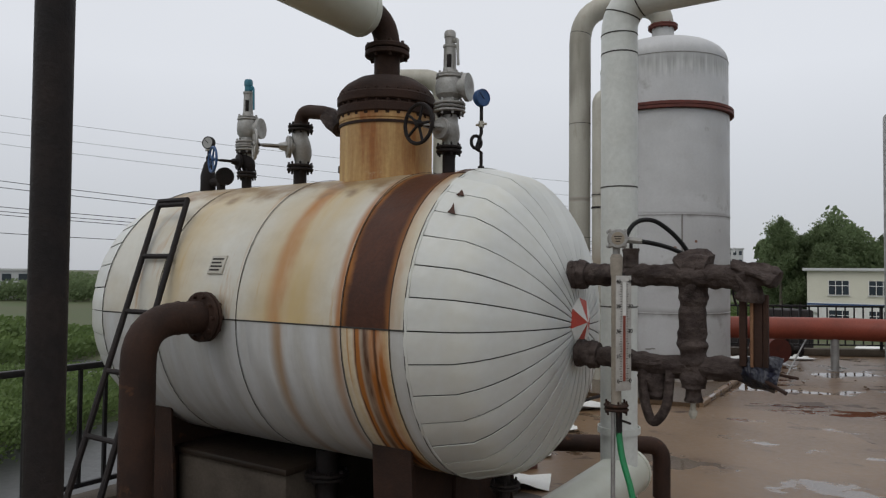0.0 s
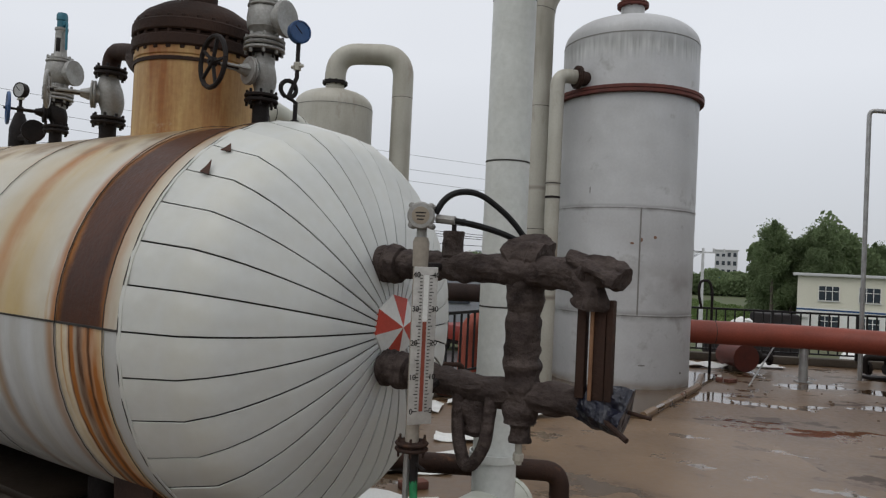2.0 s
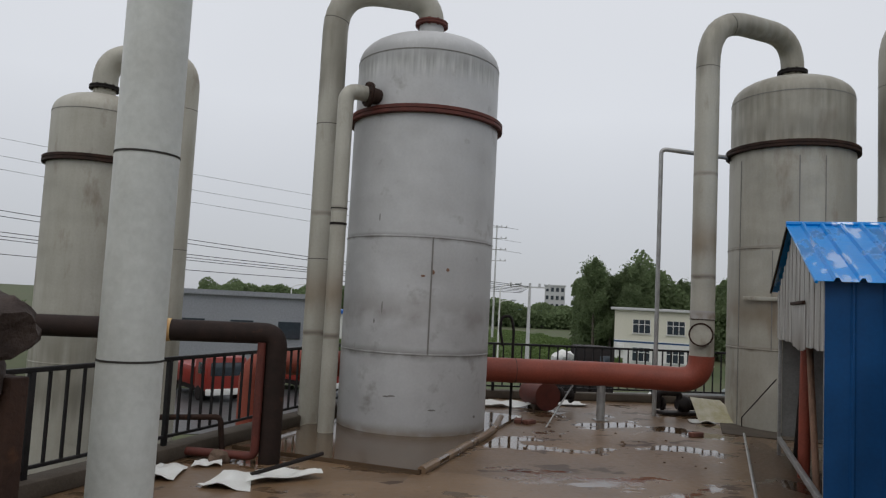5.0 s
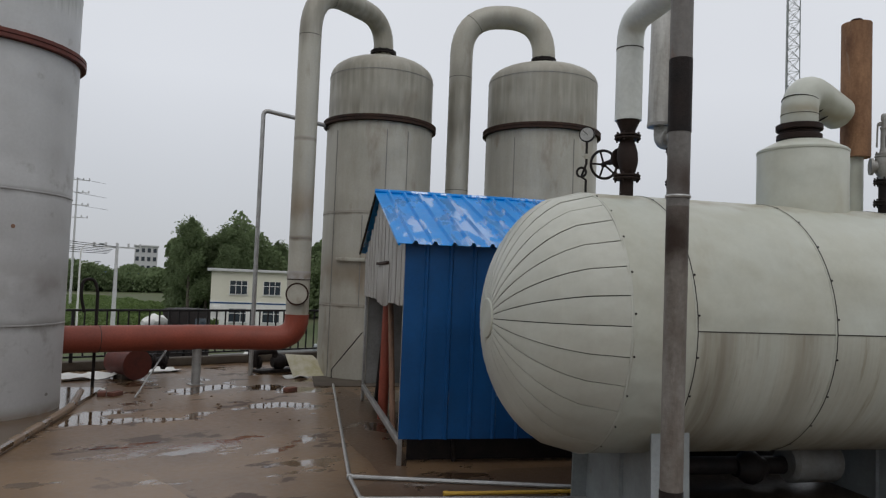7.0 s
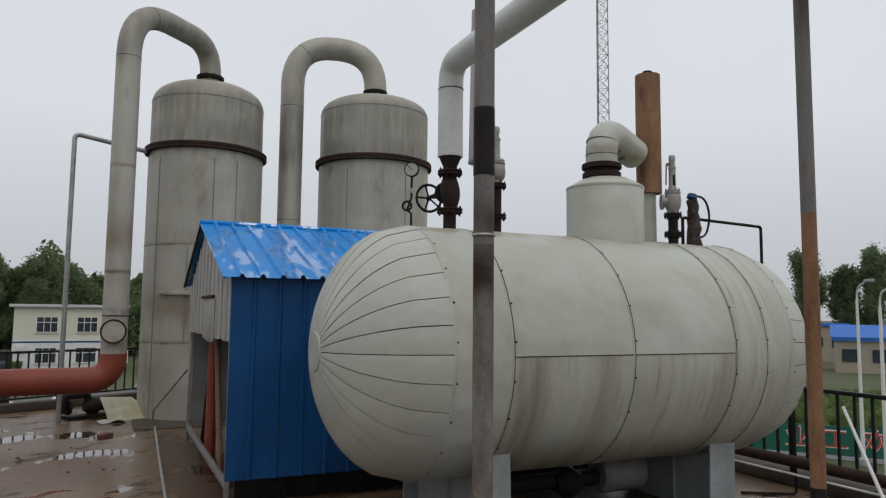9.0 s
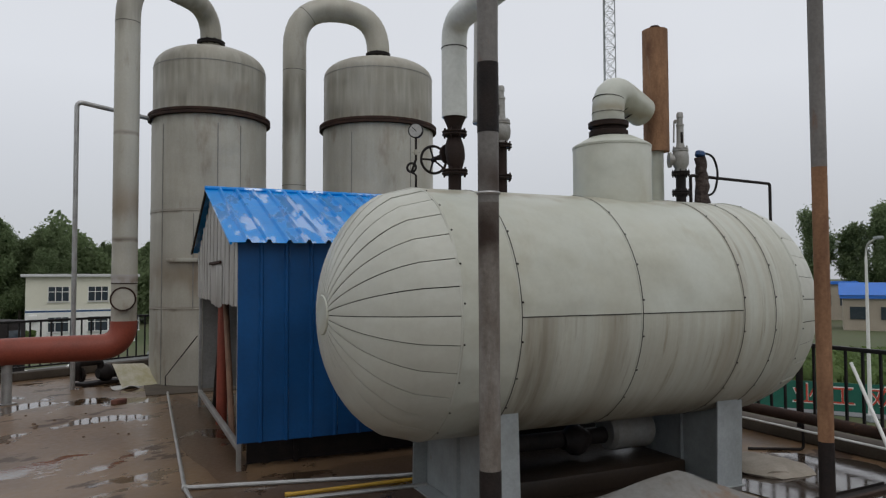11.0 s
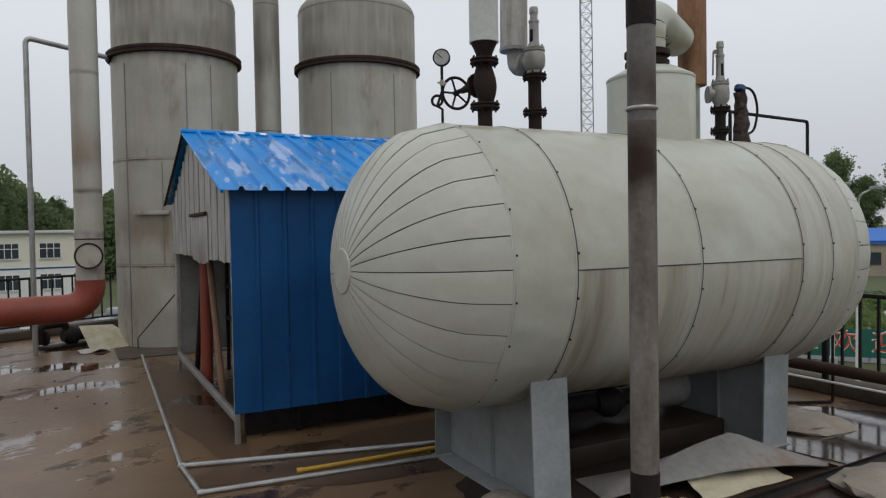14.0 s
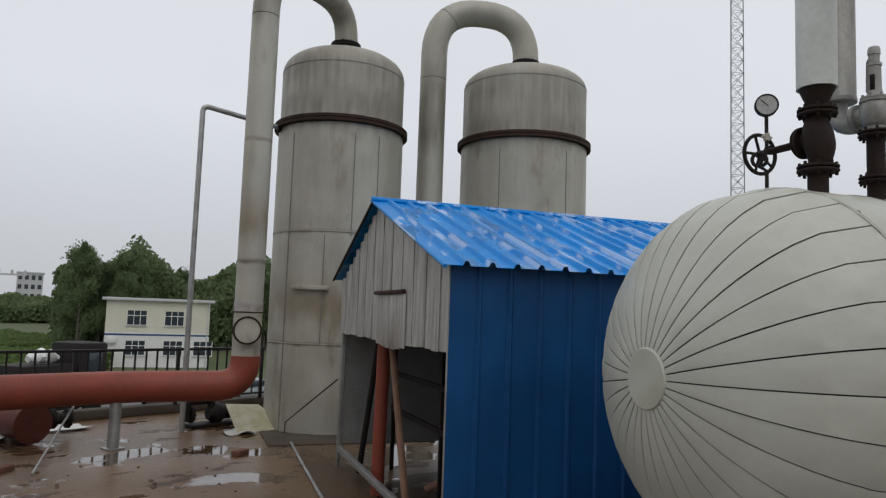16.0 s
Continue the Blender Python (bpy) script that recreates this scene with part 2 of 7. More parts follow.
ASPHALT = mat("wet_asphalt", (0.055, 0.055, 0.055), (0.04, 0.04, 0.04), 0.2, 0.7, 0.4, fine=5)
CABLE = mat("black_cable_jacket", (0.012, 0.012, 0.012), (0.02, 0.02, 0.02), 20, 0.5, 0.45, specular=0.15)
DECK = mat("wet_brown_deck_screed", (0.180, 0.112, 0.060), (0.090, 0.055, 0.031), 0.8, 0.9, 0.36, 0.0, 0.05, 16, film=(0.85, 0.545, (0.9, 1.4, 1), 0.9, 0.03, 0.6), specular=0.38, spots=(0.060, 0.034, 0.020), spot_scale=1.5, spot_cut=0.585, gloss_spots=0.5, spot_soft=0.03, spot_stretch=(0.8, 1.3, 1))
FIELD = mat("meadow_ground", (0.060, 0.085, 0.025), (0.085, 0.080, 0.040), 0.05, 0.9, 0.9, 0.0, 0.2, 2.0)

SEAM_GREY = mat("grey_weld_seam", (0.16, 0.15, 0.135), (0.24, 0.23, 0.21), 6.0, 0.9, 0.6)
DARK_SHEET = mat("dull_grey_wall_sheet", (0.25, 0.245, 0.235), (0.17, 0.165, 0.155), 3.0, 0.8, 0.6, specular=0.2)
RED_TRUCK = mat("dull_red_truck_paint", (0.26, 0.028, 0.018), (0.20, 0.025, 0.018), 2.0, 0.6, 0.4)
POLE_LOW = mat("mottled_pole_paint", (0.235, 0.22, 0.20), (0.105, 0.082, 0.066), 9.0, 1.0, 0.65, 0.0, 0.3, 60, stretch=(1, 1, 0.35), spots=(0.34, 0.31, 0.27), spot_scale=9.0, spot_cut=0.61, spot_stretch=(1, 1, 0.3), spot_soft=0.05, specular=0.25)
# near-black screed that holds the shade under the tanks in its colour
TANK_SHADE = mat("tank_shade_screed", (0.022, 0.016, 0.012), (0.038, 0.026, 0.018), 2.0, 0.9, 0.45, 0.0, 0.1, 30, specular=0.2)
# damp deck patches, and the shed's inner shade put into colour
DAMP_SHADE = mat("damp_shade_screed", (0.045, 0.028, 0.018), (0.028, 0.018, 0.012), 1.5, 0.9, 0.42, 0.0, 0.1, 30, specular=0.25, film=(1.1, 0.57, (1, 1, 1), 0.7, 0.05, 0.8))
DARKER_BROWN = mat("darker_brown_screed", (0.098, 0.060, 0.035), (0.062, 0.038, 0.023), 1.2, 0.9, 0.38, 0.0, 0.08, 24, specular=0.3, film=(1.0, 0.57, (1, 1, 1), 0.7, 0.05, 0.7))
PUDDLE = mat("rain_puddle", (0.055, 0.040, 0.030), (0.042, 0.031, 0.024), 1.0, 0.7, 0.10, 0.0, 0.0, 8, grain=0.0, specular=1.0)
POLE_RUST = mat("dark_rusted_pole_band", (0.12, 0.075, 0.05), (0.07, 0.045, 0.035), 8.0, 0.9, 0.7, specular=0.2)
BLUE_RAG = mat("dark_blue_plastic_rag", (0.006, 0.008, 0.022), (0.010, 0.009, 0.012), 9.0, 0.8, 0.35, 0.0, 0.6, 40)
SHEET_MOSS = mat("moss_stained_board", (0.55, 0.52, 0.42), (0.34, 0.30, 0.14), 4.0, 0.9, 0.7)
SHEET_BIG = mat("bent_grey_sheet", (0.27, 0.27, 0.26), (0.19, 0.165, 0.14), 2.0, 0.9, 0.45, 0.1, 0.1, 20, spots=(0.20, 0.12, 0.07), spot_scale=3.0, spot_cut=0.56)
CREAM_BOARD = mat("cream_foam_board", (0.55, 0.50, 0.36), (0.42, 0.36, 0.24), 4.0, 0.8, 0.7)
PALE_STONE = mat("pale_cement", (0.32, 0.28, 0.23), (0.22, 0.19, 0.15), 6.0, 0.8, 0.8)
RUBBLE = mat("tan_rubble", (0.30, 0.22, 0.13), (0.2, 0.14, 0.09), 9.0, 0.8, 0.9)
BRICK = mat("worn_brick", (0.16, 0.06, 0.04), (0.10, 0.045, 0.035), 9.0, 0.8, 0.85)
BLUE_FAR = mat("blue_sheet_roof", (0.02, 0.15, 0.55), (0.02, 0.12, 0.42), 0.3, 0.7, 0.5, fine=6)
STONE_WALL = mat("tan_render", (0.36, 0.31, 0.24), (0.28, 0.24, 0.19), 0.4, 0.8, 0.85, fine=8)
SHRUB = mat("light_shrub_foliage", (0.140, 0.200, 0.060), (0.095, 0.145, 0.045), 0.3, 0.9, 0.7, 0.0, 0.0, 2)
let_light_through(LEAF, 0.45)
let_light_through(SHRUB, 0.4)
DECK_TAN = mat("lightened_tan_screed", (0.210, 0.136, 0.079), (0.125, 0.079, 0.045), 0.9, 0.9, 0.40, 0.0, 0.05, 18, specular=0.45, film=(1.0, 0.56, (1, 1.3, 1), 0.8, 0.04, 0.6), spots=(0.11, 0.066, 0.038), spot_scale=1.7, spot_cut=0.58, spot_soft=0.05)
DECK_WET = mat("standing_water_screed", (0.105, 0.068, 0.040), (0.070, 0.046, 0.028), 0.8, 0.8, 0.07, 0.0, 0.02, 20, grain=0.1, spots=(0.10, 0.065, 0.04), spot_scale=1.2, spot_cut=0.60, gloss_spots=0.2, specular=0.38)

def stain(m, axis, at_, width, color, strength, scale=3.0, stretch=(1, 1, 1), wander=0.06):
    """A band of tint, such as a run of rust or dirt, about one place on an axis of the thing."""
    n, l = m.node_tree.nodes, m.node_tree.links
    b = n["Principled BSDF"]
    src = b.inputs["Base Color"].links[0].from_socket
    co, sep, mp, nz = n.new("ShaderNodeTexCoord"), n.new("ShaderNodeSeparateXYZ"), n.new("ShaderNodeMapping"), n.new("ShaderNodeTexNoise")
    mp.inputs["Scale"].default_value = stretch
    nz.inputs["Scale"].default_value, nz.inputs["Detail"].default_value = scale, 5
    l.new(co.outputs["Object"], sep.inputs[0])
    l.new(co.outputs["Object"], mp.inputs[0])
    l.new(mp.outputs[0], nz.inputs["Vector"])
    shift, off, ab, rng, mul = n.new("ShaderNodeMath"), n.new("ShaderNodeMath"), n.new("ShaderNodeMath"), n.new("ShaderNodeMapRange"), n.new("ShaderNodeMath")
    shift.operation, off.operation, ab.operation, mul.operation = "MULTIPLY_ADD", "SUBTRACT", "ABSOLUTE", "MULTIPLY"
    shift.inputs[1].default_value = wander
    l.new(nz.outputs["Fac"], shift.inputs[0])
    l.new(sep.outputs[axis], shift.inputs[2])
    off.inputs[1].default_value = at_ + wander / 2
    l.new(shift.outputs[0], off.inputs[0])
    l.new(off.outputs[0], ab.inputs[0])
    rng.interpolation_type = "SMOOTHSTEP"
    rng.inputs[1].default_value, rng.inputs[2].default_value, rng.inputs[3].default_value, rng.inputs[4].default_value = 0.0, width, strength, 0.0
    l.new(ab.outputs[0], rng.inputs[0])
    nr = n.new("ShaderNodeMapRange")
    nr.inputs[1].default_value, nr.inputs[2].default_value, nr.inputs[3].default_value = 0.3, 0.65, 0.35
    l.new(nz.outputs["Fac"], nr.inputs[0])
    l.new(rng.outputs[0], mul.inputs[0])
    l.new(nr.outputs[0], mul.inputs[1])
    x = n.new("ShaderNodeMix")
    x.data_type = "RGBA"
    x.inputs[7].default_value = (*color, 1)
    l.new(mul.outputs[0], x.inputs[0])
    l.new(src, x.inputs[6])
    l.new(x.outputs[2], b.inputs["Base Color"])


def dent(m, scale, depth, stretch=(1, 1, 1)):
    """Broad shallow waves of thin sheet, under the fine relief."""
    n, l = m.node_tree.nodes, m.node_tree.links
    fine_bump = n["Principled BSDF"].inputs["Normal"].links[0].from_node
    co, mp, nz, bp = n.new("ShaderNodeTexCoord"), n.new("ShaderNodeMapping"), n.new("ShaderNodeTexNoise"), n.new("ShaderNodeBump")
    mp.inputs["Scale"].default_value = stretch
    nz.inputs["Scale"].default_value, nz.inputs["Detail"].default_value, nz.inputs["Roughness"].default_value = scale, 2.0, 0.45
    bp.inputs["Strength"].default_value, bp.inputs["Distance"].default_value = 1.0, depth
    l.new(co.outputs["Object"], mp.inputs[0])
    l.new(mp.outputs[0], nz.inputs["Vector"])
    l.new(nz.outputs["Fac"], bp.inputs["Height"])
    l.new(bp.outputs[0], fine_bump.inputs["Normal"])


ORANGE, BROWN = (0.36, 0.15, 0.035), (0.12, 0.05, 0.02)
RUN = (2.5, 0.5, 0.5)
HEAD_CREAM = mat("cream_head_sheet", (0.52, 0.53, 0.475), (0.45, 0.44, 0.365), 1.4, 0.8, 0.42, 0.0, 0.03, 25, grain=0.08, vary=0.035)
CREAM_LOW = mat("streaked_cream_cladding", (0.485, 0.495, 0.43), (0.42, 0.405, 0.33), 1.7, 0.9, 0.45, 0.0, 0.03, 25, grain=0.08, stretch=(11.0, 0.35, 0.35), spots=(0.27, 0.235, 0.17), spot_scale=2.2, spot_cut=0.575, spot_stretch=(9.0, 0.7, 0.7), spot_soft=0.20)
RUSTY_LOW = mat("run_marked_cladding", (0.54, 0.55, 0.545), (0.41, 0.395, 0.345), 2.6, 0.8, 0.42, 0.0, 0.03, 25, grain=0.08, stretch=(3.0, 0.4, 0.4), spots=(0.40, 0.36, 0.28), spot_scale=3.5, spot_cut=0.58, spot_stretch=(4.5, 0.3, 0.3), spot_soft=0.2)
RUST_RUNS = mat("rust_run_cladding", (0.60, 0.57, 0.48), (0.52, 0.38, 0.19), 3.0, 0.9, 0.6, 0.0, 0.05, 40, stretch=(5, 0.12, 0.12), spots=(0.44, 0.22, 0.07), spot_scale=7.0, spot_cut=0.60, spot_stretch=(5.0, 0.1, 0.1), spot_soft=0.10)
stain(RUSTY_CLAD, 0, 1.13, 0.34, (0.50, 0.36, 0.15), 1.0, 2.0, RUN, 0.15)
stain(RUSTY_CLAD, 0, 1.20, 0.10, (0.40, 0.17, 0.035), 1.2, 3.0, (2.0, 0.8, 0.8), 0.14)
stain(RUSTY_CLAD, 0, 2.0, 0.22, (0.50, 0.36, 0.16), 0.6, 3.0, RUN)
stain(RUSTY_CLAD, 0, 0.815, 0.045, (0.34, 0.13, 0.03), 1.2, 4.0, RUN)
stain(RUSTY_CLAD, 2, 0.70, 0.10, (0.20, 0.12, 0.05), 1.0, 7.0, (1, 1, 1), 0.25)
stain(RUSTY_CLAD, 0, 0.52, 0.05, (0.34, 0.15, 0.04), 0.7, 6.0, RUN)
stain(RUSTY_CLAD, 2, 0.80, 0.16, (0.33, 0.22, 0.09), 0.8, 5.0, (1, 1, 1), 0.3)
stain(RUSTY_LOW, 0, 1.20, 0.07, (0.30, 0.16, 0.05), 0.85, 4.0, RUN)
LONG = (1.5, 0.25, 0.25)
stain(RUST_RUNS, 0, 0.615, 0.090, (0.34, 0.115, 0.018), 1.5, 7.0, (3.0, 0.4, 0.4), 0.05)
stain(RUST_RUNS, 0, 0.715, 0.030, (0.34, 0.12, 0.02), 1.5, 5.0, LONG, 0.03)
for x_, w_ in ((0.672, 0.036), (0.618, 0.014), (0.724, 0.009)):
    stain(RUST_RUNS, 0, x_, w_, (0.075, 0.026, 0.008), 1.2, 8.0, (3.0, 0.5, 0.5), 0.035)
stain(RUST_BAND, 0, 0.545, 0.035, (0.26, 0.10, 0.025), 1.0, 6.0, (1, 1, 1), 0.05)
stain(RUST_BAND, 0, 0.800, 0.045, (0.30, 0.12, 0.030), 1.2, 6.0, (1, 1, 1), 0.06)
stain(RUSTY_LOW, 0, 0.84, 0.05, (0.33, 0.15, 0.04), 0.8, 4.0, RUN)
stain(CREAM_LOW, 0, 1.20, 0.20, (0.20, 0.17, 0.125), 0.8, 2.4, (9.0, 0.8, 0.8), 0.16)
stain(CREAM_LOW, 0, 1.78, 0.14, (0.26, 0.225, 0.165), 0.6, 3.0, (5.0, 0.4, 0.4), 0.14)
stain(CREAM_LOW, 0, 2.85, 0.16, (0.28, 0.245, 0.18), 0.6, 3.0, (5.0, 0.4, 0.4), 0.14)
# browner towards the bottom of the cream tank
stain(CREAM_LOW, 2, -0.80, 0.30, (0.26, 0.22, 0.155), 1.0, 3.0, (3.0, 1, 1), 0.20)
stain(CLAD_CREAM, 2, 0.86, 0.06, (0.30, 0.25, 0.16), 0.7, 6.0, (1, 1, 1), 0.12)
stain(POLE_LOW, 2, 1.84, 0.16, (0.035, 0.022, 0.016), 1.3, 6.0, (1, 1, 1), 0.12)
stain(POLE, 2, 2.02, 0.10, (0.05, 0.032, 0.024), 1.0, 6.0, (1, 1, 1), 0.10)
stain(STEEL, 2, 1.02, 0.10, (0.20, 0.19, 0.175), 0.9, 5.0, (1, 1, 1), 0.12)
stain(STEEL, 2, 2.46, 0.06, (0.22, 0.21, 0.20), 0.9, 5.0, (1, 1, 1), 0.06)
stain(STEEL, 2, 1.55, 0.30, (0.30, 0.28, 0.265), 0.8, 4.0, (1.2, 1.2, 1.2), 0.4)
stain(STEEL, 2, 0.05, 0.14, (0.20, 0.15, 0.10), 0.9, 5.0, (1, 1, 1), 0.12)
stain(STEEL_WARM, 2, 1.75, 0.45, (0.20, 0.145, 0.09), 0.8, 2.2, (1.2, 1.2, 0.6), 0.6)
stain(STEEL_WARM, 2, 1.2, 0.05, (0.15, 0.12, 0.09), 0.9, 5.0, (1, 1, 1), 0.06)
stain(STEEL_WARM, 2, 2.75, 0.05, (0.17, 0.14, 0.11), 0.8, 5.0, (1, 1, 1), 0.06)
stain(STEEL_WARM, 2, 5.15, 0.75, (0.185, 0.170, 0.130), 0.8, 4.0, (2.2, 2.2, 0.16), 0.55)
stain(STEEL, 2, 4.66, 0.16, (0.60, 0.60, 0.58), 0.9, 7.0, (2.2, 2.2, 0.10), 0.25)
stain(STEEL, 2, 4.75, 0.30, (0.23, 0.23, 0.215), 0.8, 9.0, (2, 2, 0.12), 0.35)
stain(STEEL_WARM, 2, 4.55, 0.45, (0.17, 0.155, 0.12), 0.8, 5.0, (2, 2, 0.12), 0.45)

for m_, s_, d_, st_ in ((CLAD, 3.0, 0.06, (1, 1, 1)), (CLAD_CREAM, 2.2, 0.07, (1, 1, 1)), (HEAD_CREAM, 3.0, 0.05, (1, 1, 1)), (RUSTY_CLAD, 2.4, 0.06, (1, 1, 1)), (RUSTY_LOW, 2.2, 0.06, (2.4, 0.6, 0.6)),
                        (CREAM_LOW, 2.2, 0.06, (2.2, 0.7, 0.7)), (RUST_RUNS, 3.0, 0.04, (1.5, 1, 1)), (WHITE_PIPE, 2.5, 0.03, (1, 1, 1)), (STEEL, 1.4, 0.07, (1, 1, 1)), (STEEL_WARM, 1.4, 0.07, (1, 1, 1)), (BLUE_WALL, 2.0, 0.05, (1, 1, 0.5)), (WRAP, 15.0, 0.016, (1, 1, 1.7)), (BLUE_RAG, 20.0, 0.03, (1.6, 1, 1)), (GREY_PAINT, 2.0, 0.03, (1, 1, 1)), (GALV, 2.5, 0.05, (1, 1.5, 0.5))):
    dent(m_, s_, d_, st_)


# ---- builders ----
def finish(bm, sharp=0.6):
    bmesh.ops.recalc_face_normals(bm, faces=bm.faces)
    for f in bm.faces:
        f.smooth = True
    for e in bm.edges:
        if len(e.link_faces) == 2:
            e.smooth = e.calc_face_angle(0) < sharp
    return bm


def mesh_of(name, bm, material):
    finish(bm)
    me = bpy.data.meshes.new(name)
    bm.to_mesh(me)
    bm.free()
    for m in material if isinstance(material, (list, tuple)) else (material,):
        me.materials.append(m)
    return me


def thing(name, bm, material, m, label, category, group="", kind=""):
    ob = new(name, mesh_of(name, bm, material))
    ob.matrix_world = m
    return tagged(ob, label, category, group, kind)


def root(name, m, label, category, group="", kind=""):
    ob = new(name)
    ob.empty_display_size = 0.1
    ob.matrix_world = m
    return tagged(ob, label, category, group, kind)


def part(name, bm, material, parent, label="", m=None):
    if isinstance(bm, Flange):
        f, place = bm, (m if m is not None else Matrix()) @ bm.m
        pair = join(disc(f.r, -f.thick, -0.003, 20, 0.004), disc(f.r, 0.003, f.thick, 20, 0.004), disc(f.r * f.inner, -0.004, 0.004, 16, 0.0005))
        ob = part(name, pair, material, parent, label, place)
        bolt = mesh_of("bolt", disc(f.r * 0.085, -f.thick - 0.016, f.thick + 0.016, 6, 0.002), material)
        for k in range(f.bolts):
            a = 2 * math.pi * k / f.bolts
            part("bolt", bolt, material, ob, "", Matrix.Translation((f.r * 0.84 * math.cos(a), f.r * 0.84 * math.sin(a), 0)))
        return ob
    ob = new(name, bm if isinstance(bm, bpy.types.Mesh) else mesh_of(name, bm, material))
    ob.parent = parent
    if m is not None:
        ob.matrix_basis = m
    return tagged(ob, label)


def join(*bms):
    out = bmesh.new()
    for b in bms:
        me = bpy.data.meshes.new("joined")
        b.to_mesh(me)
        b.free()
        out.from_mesh(me)
        bpy.data.meshes.remove(me)
    return out


def moved(bm, m):
    if isinstance(bm, Flange):
        bm.m = m @ bm.m
        return bm
    bmesh.ops.transform(bm, matrix=m, verts=bm.verts)
    return bm


def box(x0, x1, y0, y1, z0, z1, bevel=0.0):
    bm = bmesh.new()
    bmesh.ops.create_cube(bm, size=1.0)
    moved(bm, Matrix.Translation(((x0 + x1) / 2, (y0 + y1) / 2, (z0 + z1) / 2)) @ Matrix.Diagonal((x1 - x0, y1 - y0, z1 - z0, 1)))
    if bevel:
        bmesh.ops.bevel(bm, geom=bm.edges[:], offset=bevel, segments=2, profile=0.5, affect="EDGES")
    return bm


def lathe(profile, n=24, a0=0.0, a1=2 * math.pi):
    """Turns (r, z) rows about z."""
    bm = bmesh.new()
    full = abs(a1 - a0 - 2 * math.pi) < 1e-6
    cols = n if full else n + 1
    rows = []
    for r, z in profile:
        if r < 1e-6:
            rows.append([bm.verts.new((0, 0, z))])
        else:
            rows.append([bm.verts.new((r * math.cos(a0 + (a1 - a0) * k / n), r * math.sin(a0 + (a1 - a0) * k / n), z)) for k in range(cols)])
    for a, b in zip(rows, rows[1:]):
        for k in range(n):
            k2 = (k + 1) % cols
            if len(a) == 1 and len(b) == 1:
                continue
            if len(a) == 1:
                bm.faces.new((a[0], b[k], b[k2]))
            elif len(b) == 1:
                bm.faces.new((a[k], b[0], a[k2]))
            else:
                bm.faces.new((a[k], b[k], b[k2], a[k2]))
    return bm


def disc(r, z0, z1, n=24, bevel=0.006):
    return lathe([(0, z0), (r - bevel, z0), (r, z0 + bevel), (r, z1 - bevel), (r - bevel, z1), (0, z1)], n)


def fillet(points, bend, steps=7):
    """A polyline with its inner corners rounded."""
    pts = [Vector(p) for p in points]
    out = [pts[0]]
    for a, b, c in zip(pts, pts[1:], pts[2:]):
        d1, d2 = (a - b), (c - b)
        first, last = b is pts[1], b is pts[-2]
        cut_len = min(bend, d1.length * (0.95 if first else 0.49), d2.length * (0.95 if last else 0.49))
        p, q = b + d1.normalized() * cut_len, b + d2.normalized() * cut_len
        for k in range(steps + 1):
            s = k / steps
            out.append(p * (1 - s) ** 2 + b * 2 * s * (1 - s) + q * s ** 2)
    return out + [pts[-1]]


def sweep(pts, r, n=16, wobble=0.0, caps=True, folds=0.0):
    """A tube of radius r (a number or a function of the share of the way) along a line."""
    bm = bmesh.new()
    pts = [Vector(p) for p in pts]
    rings, side = [], None
    for k, p in enumerate(pts):
        t = (pts[min(k + 1, len(pts) - 1)] - pts[max(k - 1, 0)]).normalized()
        if side is None:
            side = t.cross(Vector((0, 0, 1)) if abs(t.z) < 0.9 else Vector((1, 0, 0))).normalized()
        side = (side - t * side.dot(t)).normalized()
        up = t.cross(side)
        rad = r(k / max(1, len(pts) - 1)) if callable(r) else r
        ring = []
        for j in range(n):
            a = 2 * math.pi * j / n
            rr = rad * (1 + wobble * noise.noise(p * 14 + Vector((math.cos(a) * 1.5, math.sin(a) * 1.5, 0))))
            if folds:
                twist = 2.5 * noise.noise(p * 9 + Vector((math.cos(a), math.sin(a), 0)))
                rr += rad * folds * (abs(math.sin(k * 0.31 + 1.1 * math.sin(a + 0.6) + 2.0 * twist)) - 0.6)
            ring.append(bm.verts.new(p + (side * math.cos(a) + up * math.sin(a)) * rr))
        rings.append(ring)
    for a, b in zip(rings, rings[1:]):
        for j in range(n):
            bm.faces.new((a[j], a[(j + 1) % n], b[(j + 1) % n], b[j]))
    if caps:
        bm.faces.new(rings[0][::-1])
        bm.faces.new(rings[-1])
    return bm


def dense(points, step):
    pts, out = [Vector(p) for p in points], []
    for a, b in zip(pts, pts[1:]):
        k = max(1, int((b - a).length / step))
        out += [a.lerp(b, j / k) for j in range(k)]
    return out + [pts[-1]]


def tube(points, r, bend=0.2, n=16):
    return sweep(fillet(points, bend), r, n)


def along(p, direction):
    """The pose that lays local z along a direction at p."""
    return Matrix.Translation(p) @ Vector(direction).to_track_quat("Z", "Y").to_matrix().to_4x4()


class Flange:
    """A bolted pair of flange discs, still to be linked by part()."""

    def __init__(self, r, thick, bolts, inner):
        self.r, self.thick, self.bolts, self.inner, self.m = r, thick, bolts, inner, Matrix()


def flange(r, thick, bolts=8, inner=0.72):
    return Flange(r, thick, bolts, inner)


